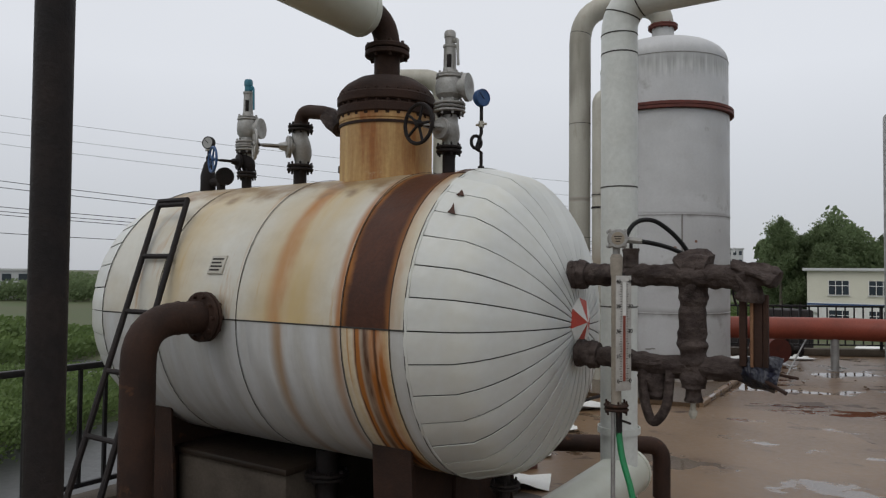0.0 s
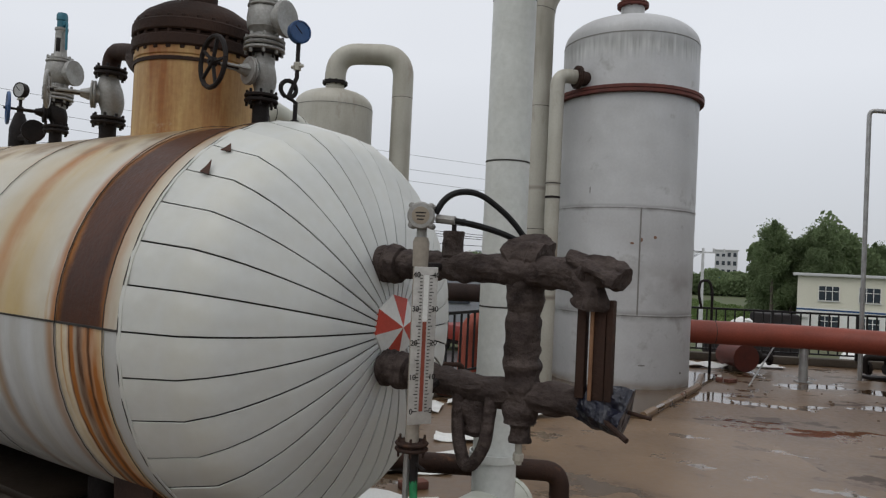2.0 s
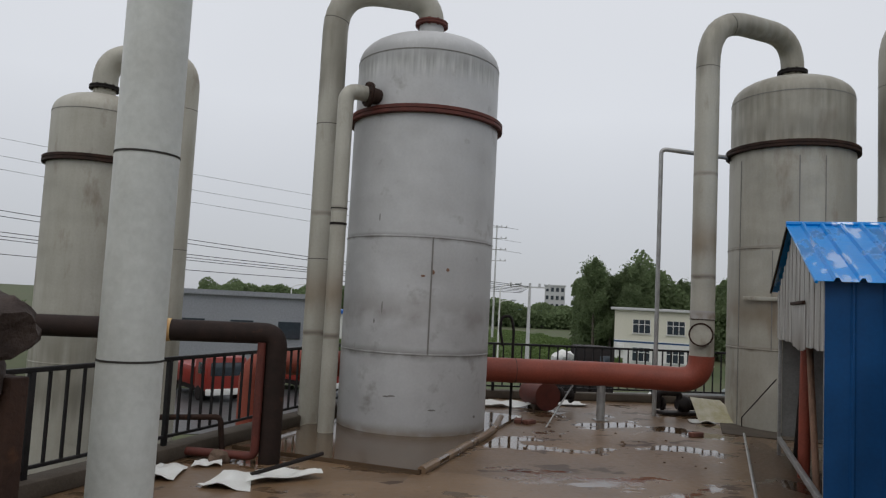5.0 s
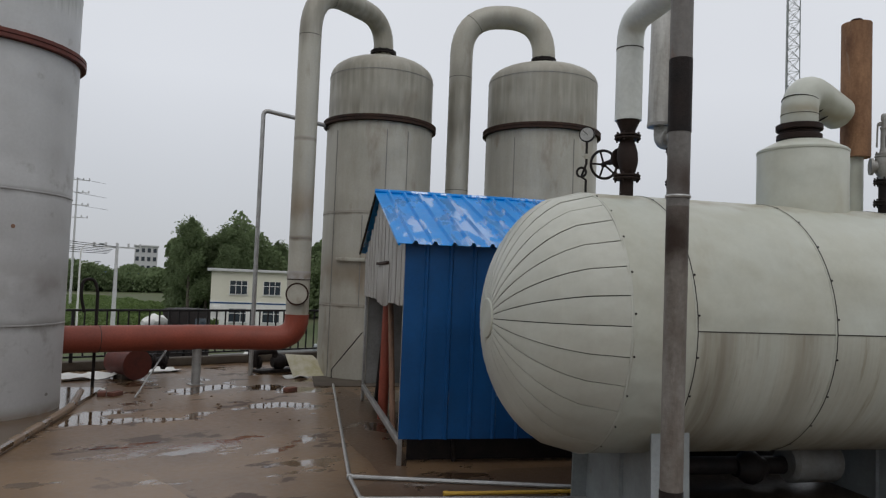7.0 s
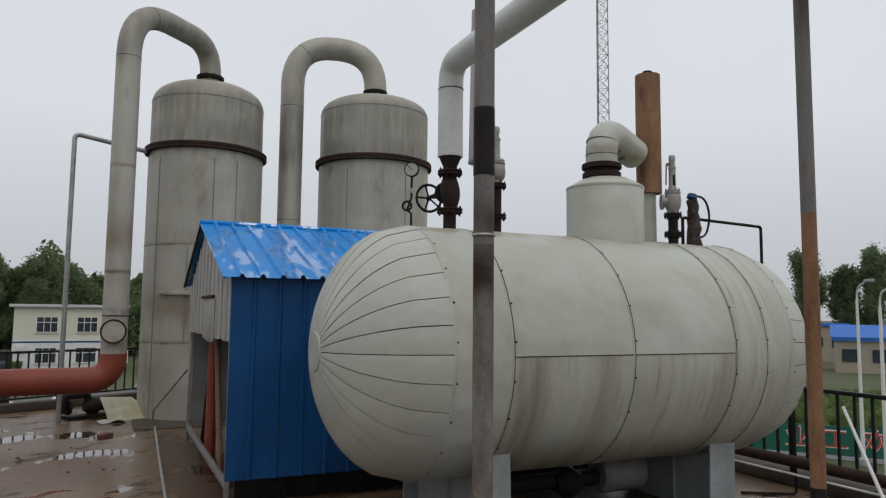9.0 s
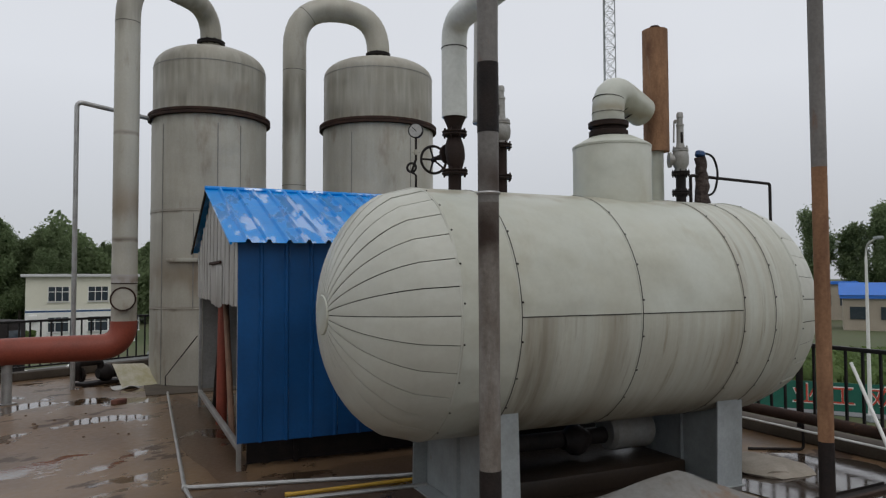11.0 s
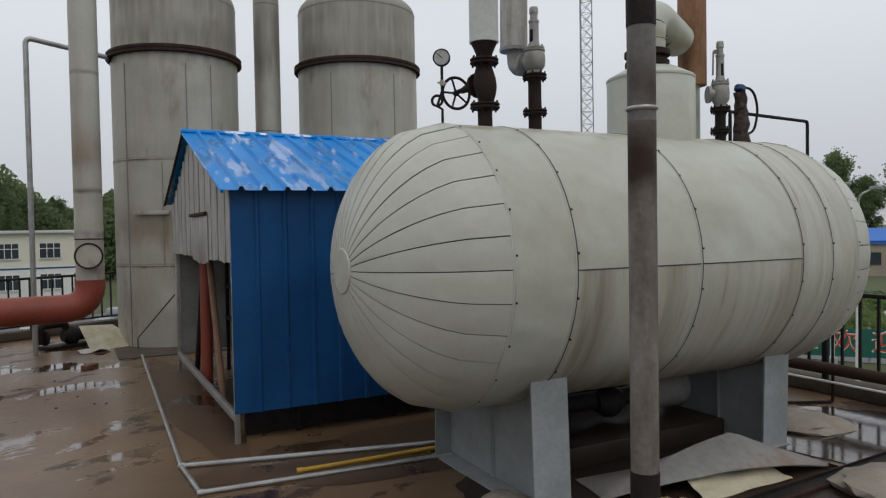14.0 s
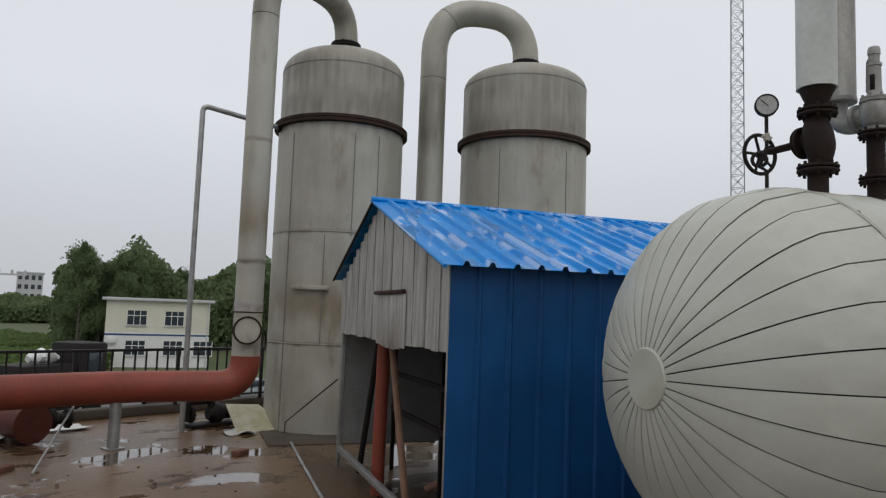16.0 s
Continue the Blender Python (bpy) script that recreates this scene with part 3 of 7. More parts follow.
def handwheel(r, parent, m, material, spokes=5):
    ring = [(r * math.cos(2 * math.pi * k / 28), r * math.sin(2 * math.pi * k / 28), 0) for k in range(29)]
    wheel = part("handwheel", sweep(ring, r * 0.10, 8), material, parent, "", m)
    part("hub", disc(r * 0.2, -r * 0.14, r * 0.14, 12, 0.003), material, wheel)
    spoke = mesh_of("spoke", sweep([(r * 0.1, 0, 0), (r * 0.97, 0, 0)], r * 0.075, 6), material)
    for k in range(spokes):
        part("spoke", spoke, material, wheel, "", Matrix.Rotation(2 * math.pi * k / spokes, 4, "Z"))
    return wheel

# ---- deck, plinths and the building below ----
def prism(corners, z0, z1):
    bm = bmesh.new()
    lo, hi = [bm.verts.new((x, y, z0)) for x, y in corners], [bm.verts.new((x, y, z1)) for x, y in corners]
    bm.faces.new(lo[::-1])
    bm.faces.new(hi)
    for k in range(len(corners)):
        j = (k + 1) % len(corners)
        bm.faces.new((lo[k], lo[j], hi[j], hi[k]))
    return bm


def uvw(u, v):
    p = AU * u + AV * v
    return (p.x, p.y)


L_EDGE, R_EDGE, FAR_Y = -4.2, 7.3, 15.1
v_l, v_r = (FAR_Y + 0.4871 * L_EDGE) / 0.8733, (FAR_Y + 0.4871 * R_EDGE) / 0.8733
deck_corners = [uvw(L_EDGE, -5), uvw(R_EDGE, -5), uvw(R_EDGE, v_r), uvw(L_EDGE, v_l)]
thing("floor", prism(deck_corners, -0.25, 0.0), DECK, Matrix(), "wet brown screed roof deck with shallow puddles", "floor", kind="structure")
inner = [uvw(L_EDGE + 0.1, -4.9), uvw(R_EDGE - 0.1, -4.9), uvw(R_EDGE - 0.1, v_r - 0.1), uvw(L_EDGE + 0.1, v_l - 0.1)]
thing("wall_building", prism(inner, GROUND, -0.25), GREY_WALL, Matrix(), "grey outer wall of the building under the deck", "wall", kind="structure")


def sheet_ground():
    bm = bmesh.new()
    bmesh.ops.create_grid(bm, x_segments=40, y_segments=40, size=1500)
    return bm


thing("ground", sheet_ground(), FIELD, pose(0, 0, GROUND), "green and brown open ground around the plant", "ground", kind="structure")


def kerb(name, p, q, w, h):
    d = Vector(q) - Vector(p)
    m = pose(p[0], p[1], 0, 0, 0, math.degrees(math.atan2(d.y, d.x)))
    thing(name, box(0, d.length, -w / 2, w / 2, 0, h, 0.02), CONCRETE, m, "low damp concrete kerb at the deck's edge", "kerb", kind="structure")


kerb("trim_kerb_west", (*uvw(L_EDGE + 0.12, -5), 0), (*uvw(L_EDGE + 0.12, v_l), 0), 0.24, 0.14)
kerb("trim_kerb_north", (*uvw(L_EDGE, v_l - 0.14), 0), (*uvw(R_EDGE, v_r - 0.14), 0), 0.24, 0.14)
kerb("trim_kerb_east", (*uvw(R_EDGE - 0.12, -5), 0), (*uvw(R_EDGE - 0.12, v_r), 0), 0.24, 0.14)


# ---- railings ----
def railing(p, q, height, gap, label):
    d = Vector(q) - Vector(p)
    m = pose(p[0], p[1], 0.14, 0, 0, math.degrees(math.atan2(d.y, d.x)))
    r = root("railing", m, label, "railing")
    h, n = height - 0.14, int(d.length / gap)
    part("top_rail", box(0, d.length, -0.025, 0.025, h - 0.04, h, 0.006), RAIL, r)
    part("bottom_rail", box(0, d.length, -0.015, 0.015, 0.07, 0.10, 0.004), RAIL, r)
    bar = mesh_of("bar", box(-0.011, 0.011, -0.011, 0.011, 0.10, h - 0.04), RAIL)
    post = mesh_of("post", box(-0.025, 0.025, -0.022, 0.022, 0.0, h - 0.04, 0.004), RAIL)
    for k in range(n + 1):
        x = d.length * k / n
        if k % 9 == 0:
            part("post", post, RAIL, r, "", Matrix.Translation((x, 0, 0)))
        else:
            part("bar", bar, RAIL, r, "", Matrix.Translation((x, 0, 0)))


railing((*uvw(-4.08, -2), 0), (*uvw(-4.08, v_l - 0.2), 0), 1.0, 0.17, "black painted steel railing beside the field")
railing((*uvw(-4.0, v_l - 0.2), 0), (*uvw(R_EDGE - 1.0, v_r - 0.8), 0), 1.0, 0.17, "black painted steel railing at the deck's far edge")
railing((*uvw(7.12, 2.0), 0), (*uvw(7.12, 13.0), 0), 1.0, 0.17, "black painted steel railing behind the cream tank")


# ---- horizontal tanks ----
def shell(r, x0, x1, a0, a1, t=0.006, n=24, lift=0.0):
    """A curved sheet about the x axis; angle 0 points to +z and grows towards -y."""
    bm = bmesh.new()
    grid = []
    for rr in (r + t, r):
        for x in (x0, (x0 + x1) / 2, x1):
            row = []
            for k in range(n + 1):
                a = a0 + (a1 - a0) * k / n
                q = rr + lift * (k / n) + 0.004 * noise.noise(Vector((x * 2.0, a * 2.0, r)))
                row.append(bm.verts.new((x, -q * math.sin(a), q * math.cos(a))))
            grid.append(row)
    for s in (0, 3):
        for i in (0, 1):
            for k in range(n):
                bm.faces.new((grid[s + i][k], grid[s + i + 1][k], grid[s + i + 1][k + 1], grid[s + i][k + 1]))
    for k in range(n):
        bm.faces.new((grid[0][k], grid[0][k + 1], grid[3][k + 1], grid[3][k]))
        bm.faces.new((grid[2][k], grid[2][k + 1], grid[5][k + 1], grid[5][k]))
    for e in (0, n):
        for i in (0, 1):
            bm.faces.new((grid[i][e], grid[i + 1][e], grid[i + 4][e], grid[i + 3][e]))
    return bm


def gore(r, depth, count, hole, power=2.0, t=0.006, seed=0.0):
    """One tapering sheet of a domed head; the tip is at x = 0."""
    bm = bmesh.new()
    half, rows, cols = math.pi / count, 12, 3
    grid = []
    for side in (0, 1):
        for i in range(rows + 1):
            rad = hole + (r - hole) * i / rows if i < rows else r
            s = min(1.0, rad / r)
            x = depth * (1 - max(0.0, 1 - s ** power) ** (1 / power))
            row = []
            gap = 0.0030 / max(rad, 0.05)
            for k in range(cols + 1):
                a = -half + gap + (2 * half - 2 * gap) * k / cols
                puff = 0.003 * s * (1 - ((2 * k / cols) - 1) ** 2) + 0.003 * s * (k / cols) + 0.005 * s * noise.noise(Vector((s * 4, k * 0.9, seed)))
                nrm = Vector((-(1 - s), 0, s)).normalized()
                q = rad + (puff + (0 if side else t)) * nrm.z
                row.append(bm.verts.new((x + (puff + (0 if side else t)) * nrm.x, -q * math.sin(a), q * math.cos(a))))
            grid.append(row)
    m = rows + 1
    for s in (0, m):
        for i in range(rows):
            for k in range(cols):
                bm.faces.new((grid[s + i][k], grid[s + i + 1][k], grid[s + i + 1][k + 1], grid[s + i][k + 1]))
    for i in range(rows):
        for e in (0, cols):
            bm.faces.new((grid[i][e], grid[i + 1][e], grid[m + i + 1][e], grid[m + i][e]))
    for i in (0, rows):
        for k in range(cols):
            bm.faces.new((grid[i][k], grid[i][k + 1], grid[m + i][k + 1], grid[m + i][k]))
    return bm


def core(r, depth, length, power=2.0):
    prof = []
    for i in range(13):
        s = i / 12
        prof.append((r * s, depth * (1 - max(0.0, 1 - s ** power) ** (1 / power))))
    prof += [(rr, length - z) for rr, z in prof[::-1]]
    return moved(lathe(prof, 48), Matrix.Rotation(radians(90), 4, "Y"))


def tank(m, r, zc, length, depth, rings, gores, hole, sheet, low_sheet, head, label, power, special=(), line=0.003, seam=(0.5, 2.5), phase=0.0, group="horizontal tanks"):
    t = root("storage_tank", m, label, "tank", group)
    up = Matrix.Translation((0, 0, zc))
    part("inner_shell", core(r - 0.004, depth, length, power), SEAM, t, "dark shell showing in the seams", up)
    gs = [mesh_of("panel", gore(r, depth, gores, hole, power, seed=7.3 * j), head) for j in range(5)]
    for k in range(gores):
        part("panel", gs[k * 3 % 5], head, t, "", up @ Matrix.Rotation(2 * math.pi * (k + phase) / gores, 4, "X"))
    far = Matrix.Translation((length, 0, 0)) @ Matrix.Rotation(math.pi, 4, "Z")
    for k in range(gores):
        part("panel", gs[k * 2 % 5], head, t, "", up @ far @ Matrix.Rotation(2 * math.pi * (k + phase) / gores, 4, "X"))
    edges = [depth, *rings, length - depth]
    quarter = math.pi / 2
    for k, (a, b) in enumerate(zip(edges, edges[1:])):
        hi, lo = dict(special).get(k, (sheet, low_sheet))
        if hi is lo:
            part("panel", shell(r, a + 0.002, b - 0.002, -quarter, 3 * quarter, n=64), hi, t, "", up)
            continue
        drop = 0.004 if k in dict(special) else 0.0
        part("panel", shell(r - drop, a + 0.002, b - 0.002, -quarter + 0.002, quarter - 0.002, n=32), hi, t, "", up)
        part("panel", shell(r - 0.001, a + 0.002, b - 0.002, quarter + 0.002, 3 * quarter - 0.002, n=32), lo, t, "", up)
    # lapped seams with a row of screws
    for e in edges if sheet is not RUSTY_CLAD else edges[:1]:
        part("seam_band", shell(r + 0.0055, e - 0.014, e - 0.0025, 0, 2 * math.pi, 0.003, 64), low_sheet if e in rings else head, t, "", up)
    for e in edges:
        part("seam_line", shell(r + 0.0085, e - line, e + line, 0, 2 * math.pi, 0.002, 64), SEAM if e in rings or sheet is RUSTY_CLAD else CREAM_LOW, t, "sealed seam line", up)
    for s in (-1, 1):
        part("seam_line", box(*seam, s * (r + 0.004) - 0.004, s * (r + 0.004) + 0.004, -0.0035, 0.0035), SEAM, t, "dark sealed seam line", up)
    screw = mesh_of("screw", disc(0.007, 0, 0.006, 6, 0.001), DARK)
    for e in edges:
        for k in range(10):
            a = radians(20 + 16 * k)
            for s in (1,):
                p = Vector((e + 0.01, -(r + 0.006) * math.sin(a), (r + 0.006) * math.cos(a)))
                part("screw", screw, DARK, t, "", up @ along(p, (0, -math.sin(a), math.cos(a))))
    return t


R2, Z2 = 0.888, 1.425
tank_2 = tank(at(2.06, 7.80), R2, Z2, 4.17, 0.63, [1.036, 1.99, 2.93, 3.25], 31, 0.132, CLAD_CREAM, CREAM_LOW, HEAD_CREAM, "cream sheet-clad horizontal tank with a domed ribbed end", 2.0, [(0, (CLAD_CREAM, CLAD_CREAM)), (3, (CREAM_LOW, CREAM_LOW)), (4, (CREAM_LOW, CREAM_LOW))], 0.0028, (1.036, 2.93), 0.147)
part("end_cap", moved(disc(0.137, -0.012, 0.02, 28, 0.006), Matrix.Rotation(radians(-90), 4, "Y")), CLAD_CREAM, tank_2, "", Matrix.Translation((0.012, 0, Z2)))
R1, Z1 = 0.755, 1.365
tank_1 = tank(at(-0.92, 3.85, 0, 180), R1, Z1, 3.05, 0.46, [0.535, 0.80, 1.47, 2.10], 34, 0.10, RUSTY_CLAD, RUSTY_LOW, CLAD, "white sheet-clad horizontal tank with heavy rust streaks", 2.2, [(1, (RUST_BAND, RUST_RUNS))], 0.0014, (0.46, 2.59))


def saddle(m, w_top, w_bot, thick, h, r, zc, label, paint=None, half=0.13):
    paint = paint or GREY_PAINT
    s = root("tank_saddle", m, label, "saddle", "tank saddles")
    bm = bmesh.new()
    arc = []
    for k in range(9):
        y = w_top / 2 - w_top * k / 8
        arc.append((y, zc - math.sqrt(max(0.0, r * r - y * y)) + 0.02))
    loop = [(-w_bot / 2, 0), (w_bot / 2, 0)] + arc
    a, b = [bm.verts.new((-thick / 2, y, z)) for y, z in loop], [bm.verts.new((thick / 2, y, z)) for y, z in loop]
    bm.faces.new(a)
    bm.faces.new(b[::-1])
    for k in range(len(loop)):
        j = (k + 1) % len(loop)
        bm.faces.new((a[k], a[j], b[j], b[k]))
    part("web", bm, paint, s)
    for y0, y1 in ((-1, 1), (1, -1)):
        f = box(-half, half, -0.008, 0.008, 0, 1.0)
        for v in f.verts:
            top = v.co.z > 0.5
            ztop = zc - math.sqrt(r * r - (w_top / 2) ** 2) + 0.03
            v.co.z = ztop if top else 0.0
            v.co.y += y0 * (w_top / 2 + 0.01 if top else w_bot / 2 + 0.01)
        part("flange_plate", f, paint, s)
    part("stiffener", box(-half * 0.3, half * 0.3, -0.006, 0.006, 0.01, zc - r + 0.02), paint, s)
    part("base_plate", box(-half - 0.02, half + 0.02, -w_bot / 2 - 0.03, w_bot / 2 + 0.03, 0, 0.015, 0.003), paint, s)
    return s


saddle(at(3.10, 7.80), 1.18, 1.24, 0.02, 0.7, R2, Z2, "pale grey painted steel tank saddle under cream tank")
saddle(at(5.22, 7.80), 1.0, 0.96, 0.02, 0.7, R2, Z2, "pale grey painted steel tank saddle under cream tank")
saddle(at(-1.62, 3.85), 1.0, 0.9, 0.02, 0.7, R1, Z1, "brown rusted steel tank saddle under white tank", RUST, 0.11)
saddle(at(-3.32, 3.85), 1.0, 0.9, 0.02, 0.7, R1, Z1, "brown rusted steel tank saddle under white tank", RUST, 0.11)


# ---- towers ----
def tower(m, r, ring_z, shoulder, top, seams, sheet, ring_mat, label, base=0.0, neck=0.17, welds=(), rise=0.14):
    t = root("tower", m, label, "tower", "vertical towers")
    part("shell", lathe([(0, base), (r, base), *[(r + d, z + e) for z in seams for d, e in ((0, -0.012), (0.006, -0.006), (0.006, 0.006), (0, 0.012))], (r, ring_z), (0, ring_z)], 64), sheet, t)
    prof = [(0, ring_z), (r * 0.985, ring_z), (r * 0.985, shoulder)]
    for k in range(1, 11):
        a = math.pi / 2 * k / 10
        prof.append((max(0.0, r * 0.985 * math.cos(a) ** 0.75), shoulder + (top - shoulder) * math.sin(a) ** 0.9))
    part("dome", lathe(prof, 64), sheet, t)
    part("shoulder_seam", lathe([(r * 0.97, shoulder - 0.006), (r * 0.985 + 0.004, shoulder - 0.006), (r * 0.985 + 0.004, shoulder + 0.006), (r * 0.97, shoulder + 0.006)], 64), SEAM_GREY, t)
    part("flange_ring", join(lathe([(r * 0.98, -0.05), (r + 0.06, -0.05), (r + 0.065, -0.045), (r + 0.065, -0.006), (r + 0.05, -0.004), (r + 0.05, 0.004), (r + 0.065, 0.006), (r + 0.065, 0.045), (r + 0.06, 0.05), (r * 0.98, 0.05)], 64)), ring_mat, t, "", Matrix.Translation((0, 0, ring_z)))
    bolt = mesh_of("bolt", disc(0.011, -0.060, 0.060, 6, 0.002), ring_mat)
    for k in range(48):
        a = 2 * math.pi * k / 48
        part("bolt", bolt, ring_mat, t, "", Matrix.Translation(((r + 0.035) * math.cos(a), (r + 0.035) * math.sin(a), ring_z)))
    for a_deg, z0, z1, w in welds:
        a = radians(a_deg)
        part("weld_seam", box(-0.004, 0.004, -w, w, z0, z1), SEAM_GREY, t, "", Matrix.Translation(((r + 0.002) * math.cos(a), (r + 0.002) * math.sin(a), 0)) @ Matrix.Rotation(a, 4, "Z"))
    part("neck_flange", moved(flange(neck + 0.06, 0.03, 10), Matrix.Translation((0, 0, top + rise))), ring_mat if ring_mat is RED_RING else DARK, t)
    part("neck", lathe([(0, top - 0.1), (neck, top - 0.1), (neck, top + rise + 0.06), (0, top + rise + 0.06)], 24), sheet, t)
    return t


T1, T2, T3, T4 = (3.40, 11.85), (9.5, 12.6), (12.0, 11.0), (-1.5, 14.1)
tower_1 = tower(pose(*T1, 0), 0.985, 4.06, 4.84, 5.26, [1.02, 2.46], STEEL, RED_RING, "grey steel tower with a red flange ring", 0.0, welds=((-88, 1.02, 2.46, 0.010),), rise=0.26)
tower_2 = tower(pose(*T2, 0), 0.93, 4.34, 5.17, 5.57, [1.2, 2.75], STEEL_WARM, RUST, "weathered grey steel tower beside the blue shed", welds=((-175, 0.0, 4.15, 0.008), (-118, 2.7, 4.15, 0.008), (-95, 2.7, 4.15, 0.006), (-140, 1.2, 2.7, 0.007)))
tower_3 = tower(pose(*T3, 0), 1.015, 4.40, 5.33, 5.68, [1.2, 2.6], STEEL_WARM, RUST, "weathered grey steel tower behind the blue shed", welds=((-165, 0.0, 4.2, 0.007), (-105, 2.6, 4.2, 0.006)))
tower_4 = tower(pose(*T4, GROUND), 0.72, 4.5 + 3.55, 4.5 + 4.3, 4.5 + 4.65, [2.0, 5.0], STEEL_WARM, RUST, "rust-stained steel tower standing beyond the railing", 0.0)


def riser(name, pts, r, bend, sheet, label, rings=()):
    p0 = Vector(pts[0])
    q = [Vector(p) - p0 for p in pts]
    o = root(name, pose(*p0), label, "pipe")
    line = fillet(q, bend, 9)
    part("tube", sweep(line, r, 24), sheet, o)
    for s in rings:
        total = sum((b - a).length for a, b in zip(line, line[1:]))
        d, k = s * total, 0
        while k < len(line) - 2 and d > (line[k + 1] - line[k]).length:
            d -= (line[k + 1] - line[k]).length
            k += 1
        t = (line[k + 1] - line[k]).normalized()
        part("joint_ring", moved(lathe([(r * 0.95, -0.004), (r + 0.002, -0.004), (r + 0.002, 0.004), (r * 0.95, 0.004)], 24), along(line[k] + t * d, t)), SEAM, o)
    return o


riser("overflow_pipe", [(2.08, 11.75, 0), (2.08, 11.75, 5.86), (T1[0], T1[1], 5.86), (T1[0], T1[1], 5.50)], 0.17, 0.62, STEEL_WARM, "tall grey steel pipe arching over into the tower", (0.3, 0.55, 0.75))
riser("overflow_pipe", [(7.75, 12.15, 1.05), (7.75, 12.15, 6.30), (T2[0], T2[1], 6.30), (T2[0], T2[1], 5.74)], 0.175, 0.8, STEEL_WARM, "tall grey steel pipe arching over into the tower", (0.05, 0.62, 0.75))
riser("overflow_pipe", [(10.8, 11.95, 0), (10.8, 11.95, 6.60), (T3[0], T3[1], 6.60), (T3[0], T3[1], 5.85)], 0.21, 0.85, STEEL_WARM, "tall grey steel pipe arching over into the tower", (0.4, 0.65, 0.78))
riser("overflow_pipe", [(-0.25, 14.1, GROUND), (-0.25, 14.1, 5.34), (T4[0], T4[1], 5.34), (T4[0], T4[1], 4.8)], 0.19, 0.42, STEEL_WARM, "tall pale pipe arching over into the tower", (0.6, 0.8))

part("bracket", box(-0.02, 0.05, -0.26, 0.26, -0.03, 0.03, 0.004), STEEL_WARM, tower_2, "", Matrix.Translation((0.93 * math.cos(radians(-150)), 0.93 * math.sin(radians(-150)), 1.97)) @ Matrix.Rotation(radians(-150), 4, "Z"))
for a_deg, z, w, h_ in ((-87, 2.03, 0.028, 0.022), (-76, 2.07, 0.022, 0.022), (-94, 1.98, 0.014, 0.028), (-129, 1.40, 0.03, 0.010), (-123, 1.57, 0.08, 0.008), (-112, 0.51, 0.010, 0.045), (-116, 0.50, 0.010, 0.045), (-44, 0.25, 0.018, 0.025), (-83, 0.36, 0.010, 0.05), (-129, 2.69, 0.05, 0.008)):
    a = radians(a_deg)
    part("rust_mark", moved(disc(1.0, 0, 0.003, 14, 0.0005), Matrix.Diagonal((h_, w, 1, 1))), WOOD if 1.9 < z < 2.2 else SEAM_GREY, tower_1, "", along((0.9848 * math.cos(a), 0.9848 * math.sin(a), z), (math.cos(a), math.sin(a), 0)))

# red main with its stub and supports
riser("red_main_pipe", [(1.2, 12.9, GROUND), (1.2, 12.9, 0.70), (6.55, 12.72, 0.70), (7.75, 12.15, 0.70), (7.75, 12.15, 1.07)], 0.185, 0.34, RED_PIPE, "oxide red painted steel main running above the deck", (0.745,))
pipe_stand = thing("pipe_stand", join(sweep([(0, 0, 0), (0, 0, 0.53)], 0.065, 16), box(-0.1, 0.1, -0.1, 0.1, 0, 0.015)), GALV_PIPE, pose(6.42, 12.70, 0), "grey steel pipe stand under the red main", "pipe stand")

# white standing pipe by the end of the white tank
riser("jacketed_pipe", [(1.48, 5.06, 0.17), (1.48, 5.06, 3.37), (5.0, 3.1, 3.37), (8.5, 1.15, 3.37)], 0.115, 0.22, WHITE_PIPE, "pale jacketed pipe rising from the deck", (0.11, 0.178, 0.255, 0.266, 0.278, 0.29, 0.40))


# ---- blue shed ----
def roof_sheet(w, reach, drop, side):
    """One ridged roof sheet; local x along the ridge, sloping down to the given side."""
    xs, x, pitch = [], 0.0, 0.18
    while x < w - 0.02:
        xs += [(x, 0), (x + 0.115, 0), (x + 0.132, 0.03), (x + 0.155, 0.03), (x + 0.172, 0)]
        x += pitch
    bm = bmesh.new()
    rows = []
    for off in (0.0, -0.003):
        for f in (0.0, 0.5, 1.0):
            rows.append([bm.verts.new((a, side * reach * f, -drop * f + b + off + 0.006 * noise.noise(Vector((a * 6, f * 4, side * 3.0))))) for a, b in xs])
    for s in (0, 3):
        for i in (0, 1):
            for k in range(len(xs) - 1):
                bm.faces.new((rows[s + i][k], rows[s + i][k + 1], rows[s + i + 1][k + 1], rows[s + i + 1][k]))
    for k in range(len(xs) - 1):
        bm.faces.new((rows[2][k], rows[2][k + 1], rows[5][k + 1], rows[5][k]))
    return bm


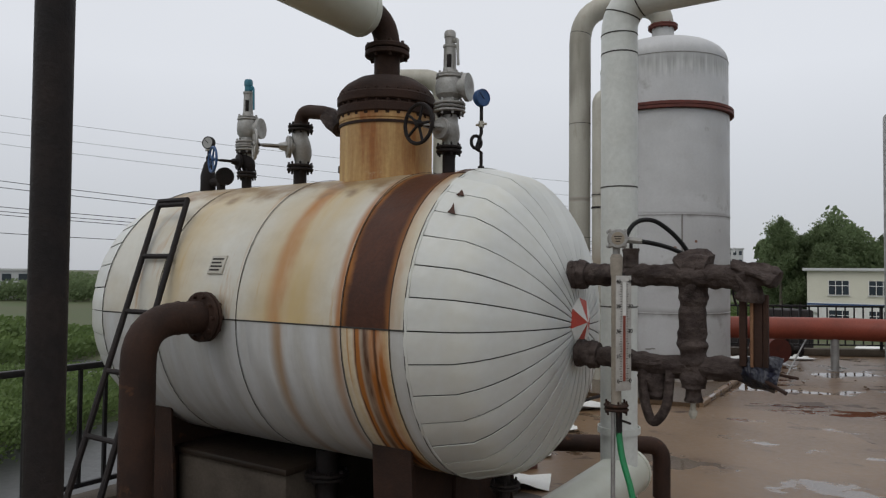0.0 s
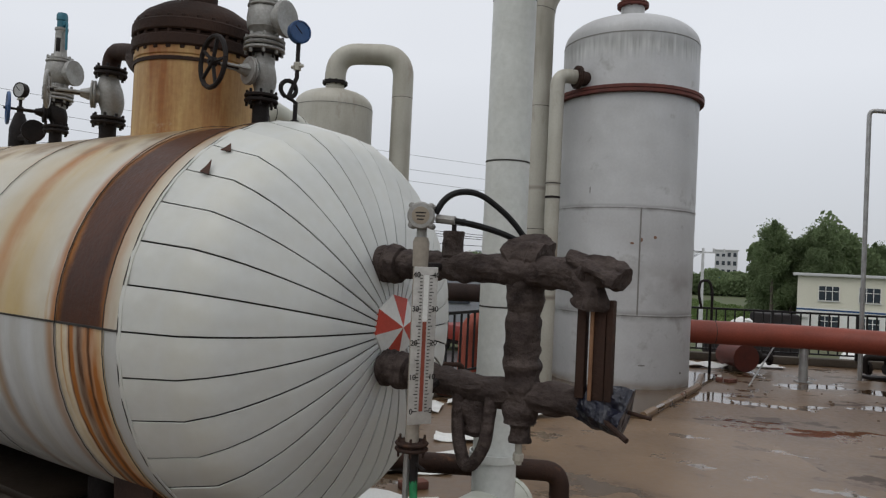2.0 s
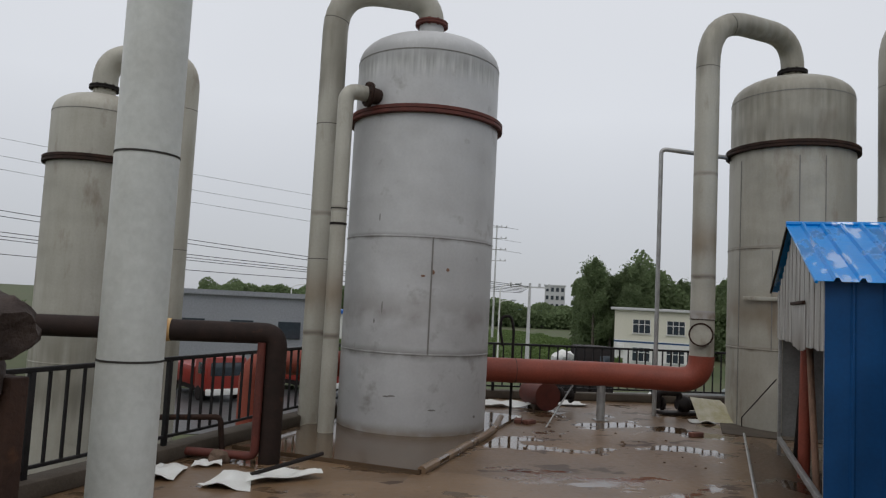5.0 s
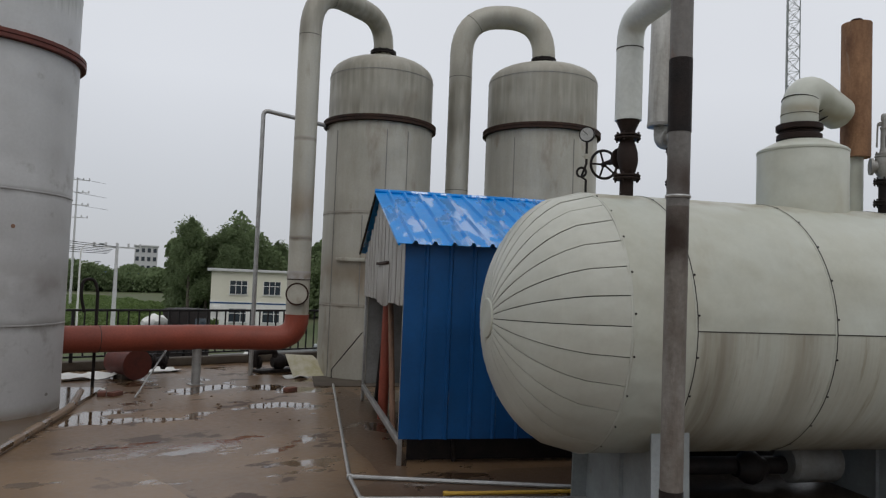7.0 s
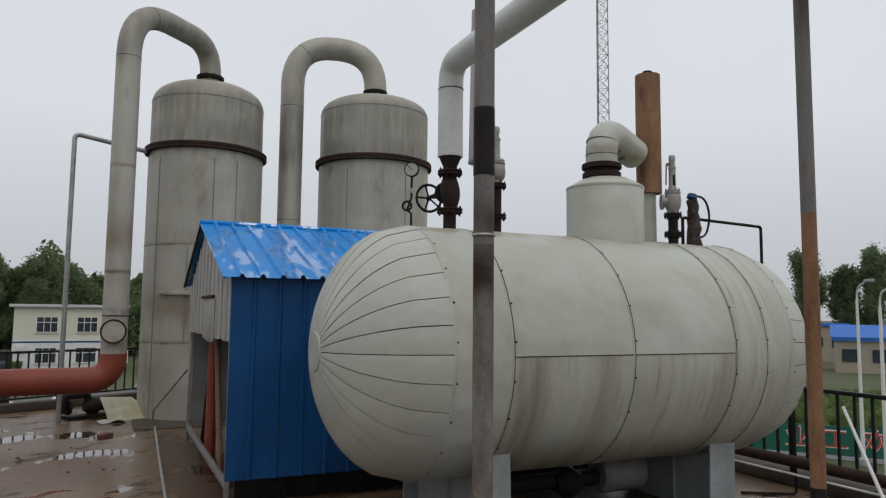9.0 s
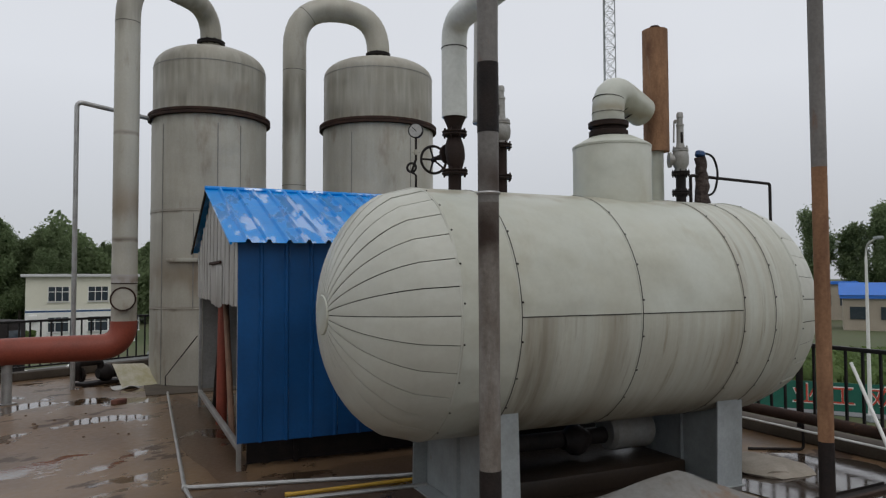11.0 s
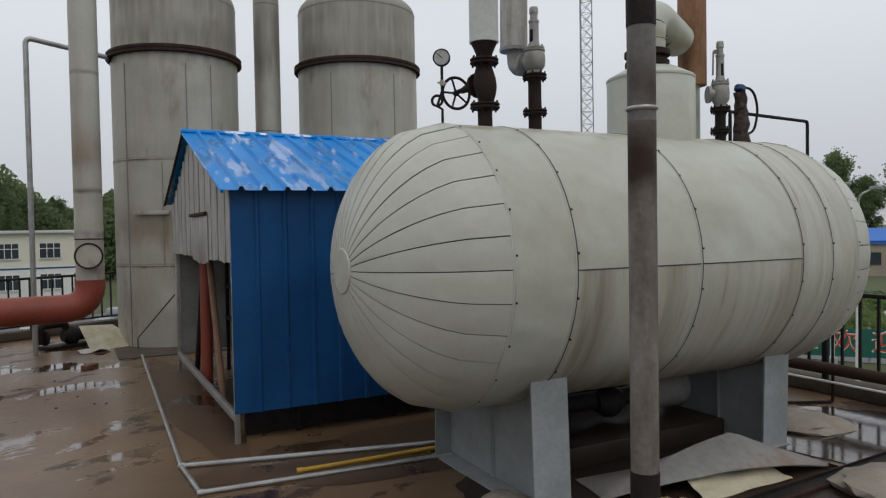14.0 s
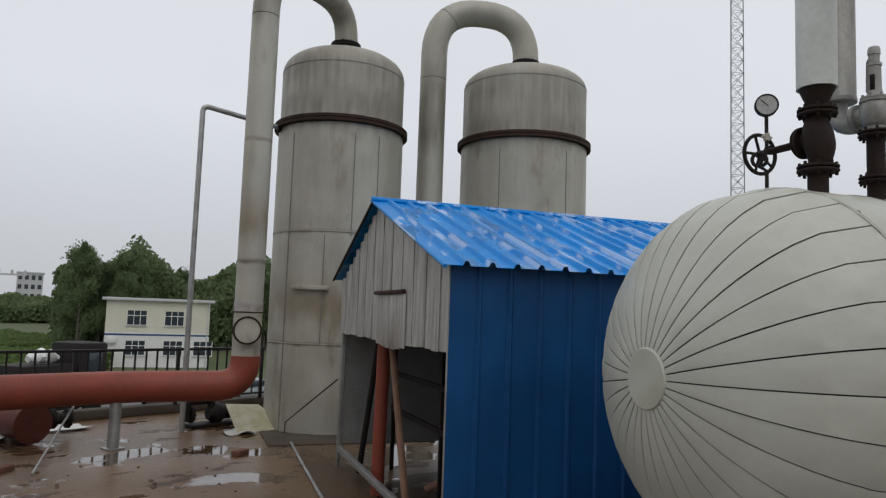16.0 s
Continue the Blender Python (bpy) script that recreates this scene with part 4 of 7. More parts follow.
def shed():
    m = at(1.74, 9.46)
    s = root("shed", m, "blue sheet-steel shed with a wet blue ridged roof", "shed")
    length, width, eave, ridge, floor_z, ridge_y = 3.6, 3.42, 2.0, 2.66, 0.24, 1.92

    def ribbed(w, h, pitch, mat_, name, mm, rib=0.02, rw=0.02):
        bm = bmesh.new()
        xs = []
        x = 0.0
        while x < w - 1e-6:
            nxt = min(w, x + pitch)
            xs += [(x, 0), (min(w, nxt - 2.2 * rw), 0), (min(w, nxt - 1.5 * rw), rib), (min(w, nxt - 0.7 * rw), rib)]
            x = nxt
        xs.append((w, 0))
        for off in (0.0, -0.004):
            lo, hi = [bm.verts.new((x, off - y, 0)) for x, y in xs], [bm.verts.new((x, off - y, h)) for x, y in xs]
            for k in range(len(xs) - 1):
                bm.faces.new((lo[k], lo[k + 1], hi[k + 1], hi[k]))
        bmesh.ops.remove_doubles(bm, verts=bm.verts, dist=1e-5)
        return part(name, moved(bm, mm), mat_, s)

    for k in range(8):
        ribbed(0.448, eave - floor_z, 0.224, BLUE_WALL, "wall_panel", Matrix.Translation((0.45 * k, 0, floor_z)))
    # gable sheets of uneven lengths
    n = 22
    for k in range(n):
        y0, y1 = width * k / n, width * (k + 1) / n
        mid = (y0 + y1) / 2
        top = ridge - 0.01 - abs(mid - ridge_y) / (ridge_y if mid < ridge_y else width - ridge_y) * (ridge - eave)
        low = 1.43 - 0.006 * math.sin(k * 1.7) - (0.05 if 6 < k < 11 else 0.0)
        part("gable_sheet", box(-0.008 - 0.006 * (k % 2), 0.0 - 0.006 * (k % 2), y0 + 0.004, y1 - 0.002, low, top), GALV, s)
    part("gable_flap", box(-0.024, -0.017, 0.92, 1.80, 1.40, 1.82, 0.002), GALV, s, "flat pale flap in the gable")
    part("gable_latch", box(-0.05, -0.02, 0.94, 1.84, 1.825, 1.855, 0.005), RUST, s, "dark hinge bar above the flap")
    # frame of the open end
    for y in (0.02, width - 0.02):
        part("corner_post", box(0, 0.04, y - 0.02, y + 0.02, 0, eave, 0.003), GALV_PIPE, s)
        part("corner_post", box(length - 0.04, length, y - 0.02, y + 0.02, 0, eave, 0.003), GALV_PIPE, s)
    part("sill_beam", box(0, 0.045, 0.04, width - 0.04, 0.17, 0.23, 0.004), GALV_PIPE, s)
    part("lintel_beam", box(0, 0.04, 0.04, width - 0.04, 1.44, 1.48, 0.004), GALV_PIPE, s)
    part("back_wall", box(0.05, length, width - 0.01, width, 0.24, eave), DARK_SHEET, s)
    part("end_wall", box(length - 0.01, length, 0, width, 0.24, eave), DARK_SHEET, s)
    # two roof slopes of ribbed sheets
    for side, reach, drop in ((-1, ridge_y + 0.10, ridge - eave + 0.03), (1, width - ridge_y + 0.22, ridge - eave - 0.0)):
        for k in range(7):
            part("roof_sheet", moved(roof_sheet(0.545, reach, drop, side), Matrix.Translation((-0.07 + 0.535 * k, ridge_y, ridge + 0.02 + 0.003 * (k % 2)))), BLUE_ROOF, s)
    part("ridge_cap", tube([(-0.09, ridge_y, ridge + 0.03), (3.7, ridge_y, ridge + 0.03)], 0.03, 0.1, 8), BLUE_ROOF, s)
    for side, reach, drop in ((-1, ridge_y + 0.10, ridge - eave + 0.03), (1, width - ridge_y + 0.22, ridge - eave)):
        part("verge_trim", sweep([(-0.075, ridge_y, ridge + 0.01), (-0.075, ridge_y + side * reach, ridge + 0.01 - drop)], 0.014, 6), DARK if side > 0 else BLUE_ROOF, s)
    return s


shed()

# torn flecks of sheet and a bare oxide patch near the white tank's head seam
for k, (a_deg, x0, w, h_) in enumerate(((38, 0.375, 0.018, 0.026), (47, 0.365, 0.017, 0.040))):
    bm = bmesh.new()
    a = radians(a_deg)
    rr = R1 * 0.995
    pts = [(-w, -h_ * 0.3, 0.0), (w, -h_ * 0.6, 0.0), (w * 0.4, h_, 0.005), (-w * 0.2, h_ * 0.2, 0.003)]
    va, vb = [bm.verts.new(p) for p in pts], [bm.verts.new((p[0], p[1], p[2] - 0.004)) for p in pts]
    bm.faces.new(va)
    bm.faces.new(vb[::-1])
    for i in range(4):
        j = (i + 1) % 4
        bm.faces.new((va[i], va[j], vb[j], vb[i]))
    side = Vector((-0.35, math.sin(a), math.cos(a)))
    part("torn_fleck", bm, RUST_BAND, tank_1, "dark torn fleck of sheet", Matrix.Translation((x0, rr * math.sin(a), Z1 + rr * math.cos(a))) @ side.to_track_quat("Z", "Y").to_matrix().to_4x4())
bm = shell(R1 + 0.0075, 0.464, 0.531, -0.34, 0.30, 0.002, 20)
part("oxide_patch", bm, RUST_BAND, tank_1, "bare brown oxide patch", Matrix.Translation((0, 0, Z1)))


# ---- valves and fittings ----
def bulb(r, h, n=20):
    """A rounded cast body between z = 0 and h."""
    return lathe([(0, 0), (r * 0.55, 0), (r * 0.6, h * 0.12), (r * 0.92, h * 0.32), (r, h * 0.5), (r * 0.92, h * 0.68), (r * 0.6, h * 0.88), (r * 0.55, h), (0, h)], n)


def globe_valve(m, stub, h, r, side, wheel_r, label, body, wheel_mat, iron, reach=0.17, spokes=6, tilt=0.0):
    """A flanged valve on a stub; its handwheel stands out at the angle side (degrees from local x)."""
    v = root("globe_valve", m, label, "valve", "valves")
    part("stub", sweep([(0, 0, -0.06), (0, 0, stub)], r * 0.62, 16), iron, v)
    part("flange", flange(r * 1.25, 0.018, 8), iron, v, "", Matrix.Translation((0, 0, stub)))
    part("flange", flange(r * 1.2, 0.018, 8), iron, v, "", Matrix.Translation((0, 0, stub + h)))
    d = Vector((math.cos(radians(side)), math.sin(radians(side)), tilt)).normalized()
    c = Vector((0, 0, stub + h * 0.52))
    sway = d * r * 0.34
    s_line = fillet([(0, 0, stub), Vector((0, 0, stub + h * 0.22)) - sway * 0.9, Vector((0, 0, stub + h * 0.78)) + sway * 0.4, (0, 0, stub + h)], h * 0.3, 7)
    part("body", sweep(s_line, lambda f: r * (0.60 + 0.34 * math.sin(math.pi * f) ** 2), 20), body, v)
    part("bonnet", moved(lathe([(0, 0), (r * 0.62, 0), (r * 0.62, r * 0.9), (r * 0.95, r * 0.95), (r * 0.95, r * 1.25), (r * 0.5, r * 1.35), (r * 0.3, r * 2.0), (0, r * 2.0)], 16), along(c, d)), body, v)
    part("bonnet_plate", moved(join(disc(r * 1.05, r * 0.92, r * 1.08, 20, 0.003), disc(r * 1.05, r * 1.12, r * 1.28, 20, 0.003)), along(c, d)), body, v)
    for turn_y in (-1, 1):
        part("yoke", moved(sweep([(turn_y * r * 0.55, 0, r * 1.25), (turn_y * r * 0.42, 0, max(r * 1.8, reach - 0.05)), (0, 0, max(r * 1.9, reach - 0.03))], r * 0.11, 6), along(c, d)), body, v)
    part("stem", sweep([c + d * r * 1.5, c + d * (reach + 0.02)], r * 0.13, 8), iron, v)
    handwheel(wheel_r, v, along(c + d * reach, d), wheel_mat, spokes)
    return v


def safety_valve(m, stub, h, r, side, label, body, cap, iron, flap=True):
    v = root("safety_valve", m, label, "valve", "valves")
    part("stub", sweep([(0, 0, -0.06), (0, 0, stub)], r * 0.62, 14), iron, v)
    part("flange", flange(r * 1.15, 0.016, 8), iron, v, "", Matrix.Translation((0, 0, stub * 0.35)))
    part("flange", flange(r * 1.15, 0.016, 8), iron, v, "", Matrix.Translation((0, 0, stub)))
    z = stub + 0.016
    part("body", lathe([(0, z), (r * 0.72, z), (r * 0.70, z + h * 0.05), (r * 0.98, z + h * 0.11), (r * 1.04, z + h * 0.22), (r * 0.98, z + h * 0.31), (r * 0.86, z + h * 0.34), (0, z + h * 0.34)], 24), body, v)
    d = Vector((math.cos(radians(side)), math.sin(radians(side)), 0))
    part("outlet", moved(lathe([(0, 0), (r * 0.66, 0), (r * 0.70, r * 1.15), (r * 1.0, r * 1.2), (r * 1.0, r * 1.5), (r * 0.62, r * 1.52), (0, r * 1.3)], 20), along((0, 0, z + h * 0.20), d)), body, v)
    bonnet = part("bonnet_flange", join(disc(r * 1.02, z + h * 0.335, z + h * 0.365, 24, 0.003), disc(r * 0.96, z + h * 0.368, z + h * 0.40, 24, 0.003)), body, v)
    nut = mesh_of("bolt", disc(r * 0.10, z + h * 0.32, z + h * 0.425, 6, 0.001), body)
    for k in range(8):
        a = 2 * math.pi * (k + 0.5) / 8
        part("bolt", nut, body, bonnet, "", Matrix.Translation((r * 0.86 * math.cos(a), r * 0.86 * math.sin(a), 0)))
    part("spring_housing", lathe([(0, z + h * 0.40), (r * 0.62, z + h * 0.40), (r * 0.50, z + h * 0.45), (r * 0.46, z + h * 0.50), (r * 0.44, z + h * 0.76), (r * 0.50, z + h * 0.77), (r * 0.50, z + h * 0.80), (0, z + h * 0.80)], 20), body, v)
    for k in (0, 1):
        part("window_slot", box(r * 0.36, r * 0.485, -r * 0.17, r * 0.17, z + h * 0.47, z + h * 0.66, 0.004), DARK, v, "dark spring window", Matrix.Rotation(radians(side - 75 + 180 * k), 4, "Z"))
    part("cap", lathe([(0, z + h * 0.79), (r * 0.36, z + h * 0.79), (r * 0.36, z + h * 0.90), (r * 0.42, z + h * 0.905), (r * 0.42, z + h * 0.97), (r * 0.34, z + h), (0, z + h)], 16), cap, v)
    turn_lever = Matrix.Rotation(radians(side - 20), 4, "Z")
    part("lever", sweep(fillet([(r * 0.2, 0, z + h * 0.87), (r * 0.72, 0, z + h * 0.87), (r * 0.80, 0, z + h * 0.50)], r * 0.2, 4), r * 0.10, 8), cap, v, "", turn_lever)
    part("lever_pivot", box(r * 0.30, r * 0.62, -r * 0.12, r * 0.12, z + h * 0.82, z + h * 0.885, 0.003), cap, v, "", turn_lever)
    return v


def gauge(m, h, face, label, dial_r=0.05, loop=True, case=None, lens=None):
    """A dial gauge on a syphon; face: the angle at which the dial looks."""
    g = root("pressure_gauge", m, label, "gauge", "gauges")
    pts = [(0, 0, -0.04), (0, 0, h * 0.30)]
    if loop:
        rl = 0.033
        for k in range(15):
            a = -math.pi / 2 + 2 * math.pi * k / 14
            d = Vector((math.cos(radians(face + 90)), math.sin(radians(face + 90)), 0))
            pts.append(Vector((0, 0, h * 0.42)) + d * (rl * math.cos(a) - rl) + Vector((0, 0, rl * math.sin(a))) + Vector((0, 0, 0.0)))
    pts += [(0, 0, h * 0.55), (0, 0, h - dial_r)]
    part("syphon", sweep(pts, 0.009, 8), DARK, g)
    part("socket", disc(0.017, 0, 0.05, 8, 0.003), DARK, g)
    part("cock", join(disc(0.015, h * 0.62, h * 0.70, 8, 0.002), sweep([(-0.03, 0, h * 0.66), (0.03, 0, h * 0.66)], 0.007, 6)), STEEL_WARM, g)
    d = Vector((math.cos(radians(face)), math.sin(radians(face)), 0))
    part("case", moved(lathe([(0, -0.02), (dial_r * 0.9, -0.02), (dial_r, -0.012), (dial_r, 0.016), (dial_r * 0.9, 0.018), (dial_r * 0.88, 0.012), (0, 0.012)], 28), along((0, 0, h), d)), case or DARK, g)
    part("dial", moved(disc(dial_r * 0.87, 0.012, 0.014, 24, 0.0005), along((0, 0, h), d)), lens or DIAL, g)
    part("needle", moved(box(-0.002, 0.002, -dial_r * 0.2, dial_r * 0.7, 0.0142, 0.0155), along((0, 0, h), d) @ Matrix.Rotation(0.8, 4, "Z")), DARK, g)
    return g


TOP1, TOP2 = Z1 + R1, Z2 + R2
V1, V2 = 3.85, 7.80

# -- on the white tank --
gauge(at(-3.565, V1, TOP1 + 0.20), 0.14, -75, "small round dial gauge on a black tarred fitting", 0.043, False)
fit_1 = root("drain_fitting", at(-3.565, V1, TOP1 - 0.03), "black tarred pipe fitting with a side elbow", "pipe fitting")
part("body", lathe([(0, 0), (0.04, 0), (0.045, 0.04), (0.05, 0.05), (0.05, 0.15), (0.04, 0.19), (0.025, 0.24), (0, 0.25)], 14), DARK, fit_1)
part("side_arm", tube([(0, 0, 0.10), (0.13, 0, 0.10), (0.13, 0, -0.02)], 0.028, 0.03, 10), DARK, fit_1)
part("blank_flange", moved(disc(0.06, 0, 0.03, 16, 0.004), along((0.17, -0.01, 0.13), (0.9, -0.4, 0))), DARK, fit_1)
globe_valve(at(-3.19, V1, TOP1), 0.10, 0.15, 0.05, 248, 0.078, "black iron valve with a blue handwheel", DARK, BLUE_PAINT, DARK, 0.22, 5)
safety_valve(at(-3.19, V1 + 0.002, TOP1 + 0.25), 0.05, 0.40, 0.066, 20, "silver painted safety valve with a teal cap", VALVE, TEAL, VALVE)
valve_b = globe_valve(at(-2.72, V1, TOP1), 0.11, 0.24, 0.064, 235, 0.085, "silver painted globe valve with a pale handwheel", VALVE, VALVE, DARK, 0.27, 6)
vent = root("vent_pipe", at(-2.72, V1, TOP1 + 0.35), "brown steel elbow pipe leading to the dome", "pipe")
part("tube", tube([(0, 0, 0), (0, 0, 0.11), (0.26, -0.02, 0.06), (0.36, -0.02, -0.03)], 0.042, 0.09, 12), RUST, vent)
part("rag_wrap", sweep(dense([(0.24, -0.02, 0.05), (0.34, -0.02, -0.04)], 0.02), 0.058, 12, 0.3), WRAP, vent)

dome_1 = root("tank_dome", at(-2.065, V1, TOP1 - 0.145), "ochre-stained tank dome with a brown rusted lid", "tank dome")
part("jacket", lathe([(0, 0), (0.256, 0), (0.256, 0.44), (0.261, 0.445), (0.261, 0.475), (0, 0.475)], 40), OCHRE, dome_1)
part("jacket_band", lathe([(0.254, 0.415), (0.262, 0.415), (0.262, 0.43), (0.254, 0.43)], 40), RUST, dome_1)
part("lid_flange", join(disc(0.274, 0.475, 0.525, 40, 0.006), disc(0.255, 0.525, 0.54, 40, 0.002), disc(0.274, 0.54, 0.59, 40, 0.006)), RUST, dome_1)
bolt_mesh = mesh_of("bolt", disc(0.012, 0.462, 0.604, 6, 0.003), RUST)
for k in range(28):
    a = 2 * math.pi * k / 28
    part("bolt", bolt_mesh, DARK, dome_1, "", Matrix.Translation((0.256 * math.cos(a), 0.256 * math.sin(a), 0)))
part("lid", lathe([(0, 0.59), (0.264, 0.59), (0.26, 0.615), (0.23, 0.65), (0.17, 0.69), (0.10, 0.71), (0, 0.715)], 40), RUST, dome_1, "brown rusted domed lid")
part("neck", sweep([(0, 0, 0.68), (0, 0, 0.86)], 0.072, 20), RUST, dome_1)
part("neck_flange", moved(flange(0.125, 0.03, 8), Matrix.Translation((0, 0, 0.86))), RUST, dome_1)
part("elbow", tube([(0, 0, 0.86), (0, 0, 1.05), (-0.03, -0.26, 1.05)], 0.072, 0.19, 18), RUST, dome_1)
jacket_line = root("insulated_pipe", at(-2.12, V1 - 0.15, TOP1 + 0.905), "thick pale jacketed pipe leaving the dome's elbow", "pipe")
part("jacket", sweep(dense([(0, 0, 0), (-0.02, -2.6, 0.05)], 0.4), 0.135, 24, 0.02), CLAD_CREAM, jacket_line)
part("end_collar", moved(lathe([(0.07, -0.01), (0.13, -0.01), (0.137, 0.0), (0.137, 0.04), (0.13, 0.042), (0.07, 0.042)], 24), along((0, 0, 0), (0, -1, 0))), CLAD_CREAM, jacket_line)

globe_valve(at(-1.65, V1, TOP1), 0.13, 0.20, 0.055, 258, 0.10, "grey globe valve with a black spoked handwheel", VALVE, DARK, DARK, 0.22, 5)
safety_valve(at(-1.65, V1 + 0.002, TOP1 + 0.33), 0.03, 0.385, 0.074, 10, "silver painted safety valve on a grey globe valve", VALVE, VALVE, VALVE)
gauge(at(-1.455, V1, TOP1 - 0.02), 0.40, -20, "blue transmitter head on a black syphon loop", 0.045, True, BLUE_PAINT, BLUE_PAINT)

plate = root("nameplate", at(-2.59, 3.143, 1.632), "small dark metal nameplate riveted to the tank", "nameplate")
tilt_plate = Matrix.Rotation(radians(-22), 4, "X")
part("plate", box(-0.055, 0.055, -0.012, 0.0, -0.05, 0.05, 0.002), STEEL_WARM, plate, "", tilt_plate)
for k in range(4):
    part("text_bar", box(-0.042, 0.042 - 0.012 * (k % 2), -0.014, -0.012, 0.026 - 0.02 * k, 0.034 - 0.02 * k), DARK, plate, "", tilt_plate)

nozzle = root("side_nozzle_pipe", at(-2.57, V1 - R1 + 0.05, 1.375), "rusty brown elbow pipe bolted to the tank's side", "pipe")
part("nozzle", moved(disc(0.062, 0, 0.10, 20, 0.003), along((0, 0, 0), (0, -1, 0))), DARK, nozzle)
part("flange", moved(flange(0.125, 0.022, 10), along((0, -0.11, 0), (0, -1, 0))), RUST, nozzle)
part("elbow_pipe", tube([(0, -0.10, 0), (-0.03, -0.44, 0.0), (-0.03, -0.44, -1.375)], 0.079, 0.20, 20), RUST, nozzle)
part("weld_ring", moved(lathe([(0.077, -0.006), (0.083, 0), (0.077, 0.006)], 20), along((-0.02, -0.24, 0), (0, -1, 0))), RUST, nozzle)

ladder = root("ladder", at(-2.73, 2.35, 0), "dark rusty steel ladder leaning on the tank", "ladder")
for x0, x1 in ((-0.127, -0.54), (0.125, -0.29)):
    part("stile", sweep([(x0, 0, 0), (x1, 0.925, 2.0)], 0.016, 8), DARK, ladder)
for k in range(7):
    f = 0.10 + 0.148 * k
    part("rung", sweep([(-0.127 - 0.414 * f, 0.925 * f, 2.0 * f), (0.125 - 0.414 * f, 0.925 * f, 2.0 * f)], 0.014, 8), DARK, ladder)
part("rung", sweep([(-0.54, 0.925, 2.0), (-0.29, 0.925, 2.0)], 0.016, 8), DARK, ladder)

plinth = root("plinth", at(-2.72, 3.85), "damp concrete plinth block under the white tank", "plinth")
part("block", box(-0.55, 0.34, -0.42, 0.42, 0, 0.53, 0.02), CONCRETE, plinth)
# coping coloured near-black: shade below the white tank is in its colour
part("coping", box(-0.57, 0.36, -0.44, 0.44, 0.53, 0.57, 0.012), TANK_SHADE, plinth, "coping coloured near-black for the shade below the tank")
drain_1 = root("drain_valve", at(-2.30, 3.56, 0), "black valve and elbow pipe under the tank", "valve")
part("pipe", tube([(0, 0.1, 0.64), (0, 0.1, 0.30), (0.5, 0.0, 0.30), (0.5, 0.0, 0.0)], 0.06, 0.12, 14), DARK, drain_1)
part("flange", moved(flange(0.12, 0.02, 8), along((0, 0.1, 0.5), (0, 0, 1))), DARK, drain_1)
part("flange", moved(flange(0.12, 0.02, 8), along((0.2, 0.06, 0.30), (1, 0, 0))), DARK, drain_1)
drain_2 = root("bottom_drain", at(-1.28, 3.80, 0), "small dark drain pipe under the tank's end", "pipe")
part("pipe", sweep([(0, 0, 0), (0, 0, 0.68)], 0.025, 10), DARK, drain_2)
part("flange", moved(flange(0.075, 0.015, 6), Matrix.Translation((0, 0, 0.58))), DARK, drain_2)
for u0, u1, v0, z0 in ((-3.9, -2.0, 2.75, 0.22), (-3.6, -1.2, 3.2, 0.16)):
    low = root("rusty_pipe", at(u0, v0, 0), "rust-brown pipe running low over the deck", "pipe")
    part("tube", tube([(0, 0, 0), (0, 0, z0), (u1 - u0, 0.02, z0), (u1 - u0, 0.02, 0)], 0.075, 0.12, 14), RUST, low)

badge = root("end_badge", at(-0.925, V1 + 0.002, Z1 + 0.016), "red and white painted star disc on the tank end", "badge")
for k in range(8):
    bm = bmesh.new()
    a0, a1 = 2 * math.pi * k / 8 + 0.2, 2 * math.pi * (k + 1) / 8 + 0.2
    ro = 0.116
    tip = bm.verts.new((0.045, 0, 0))
    p0, p1 = (ro * math.cos(a0), ro * math.sin(a0)), (ro * math.cos(a1), ro * math.sin(a1))
    f0, f1 = [bm.verts.new((0.012, y, z)) for y, z in (p0, p1)]
    b0, b1, bc = bm.verts.new((-0.03, *p0)), bm.verts.new((-0.03, *p1)), bm.verts.new((-0.03, 0, 0))
    bm.faces.new((tip, f0, f1))
    bm.faces.new((f0, b0, b1, f1))
    bm.faces.new((b0, bc, b1))
    bm.faces.new((tip, bc, b0, f0))
    bm.faces.new((tip, f1, b1, bc))
    part("segment", bm, RED if k % 2 else WHITE, badge)

# -- level gauge and lagged piping at the white tank's end --
lag = root("lagged_pipework", at(-0.403, 3.828, 0), "pipework lagged in dark tarred cloth wraps", "pipework")


def wrap(name, pts, r, wob=0.16, label=""):
    """A cloth-wound pipe: ridged turns with an uneven outline."""
    line = dense(fillet(pts, 0.03, 4), 0.008)
    return part(name, sweep(line, lambda s: r * (1 + 0.05 * math.sin(s * len(line) * 0.9) + 0.04 * math.sin(s * 31)), 26, wob, True, 0.13), WRAP, lag, label)


wrap("upper_run", [(-0.56, -0.03, 1.60), (-0.10, -0.01, 1.605), (0.16, -0.04, 1.60), (0.24, -0.07, 1.60)], 0.048)
wrap("lower_run", [(-0.50, -0.04, 1.245), (-0.1, 0, 1.215), (0.12, 0.0, 1.215), (0.22, 0.01, 1.225)], 0.046)
wrap("riser", [(0, 0, 1.66), (0, 0, 1.60), (0, 0, 1.42), (0, 0, 1.20), (0, 0, 1.13)], 0.056)
wrap("tee_lump", [(-0.05, 0, 1.63), (0.0, 0, 1.665), (0.07, -0.01, 1.645)], 0.052, 0.35)
wrap("head_collar", [(-0.55, -0.03, 1.60), (-0.46, -0.03, 1.60)], 0.062, 0.12)
wrap("head_collar", [(-0.50, -0.04, 1.245), (-0.40, -0.04, 1.24)], 0.06, 0.12)
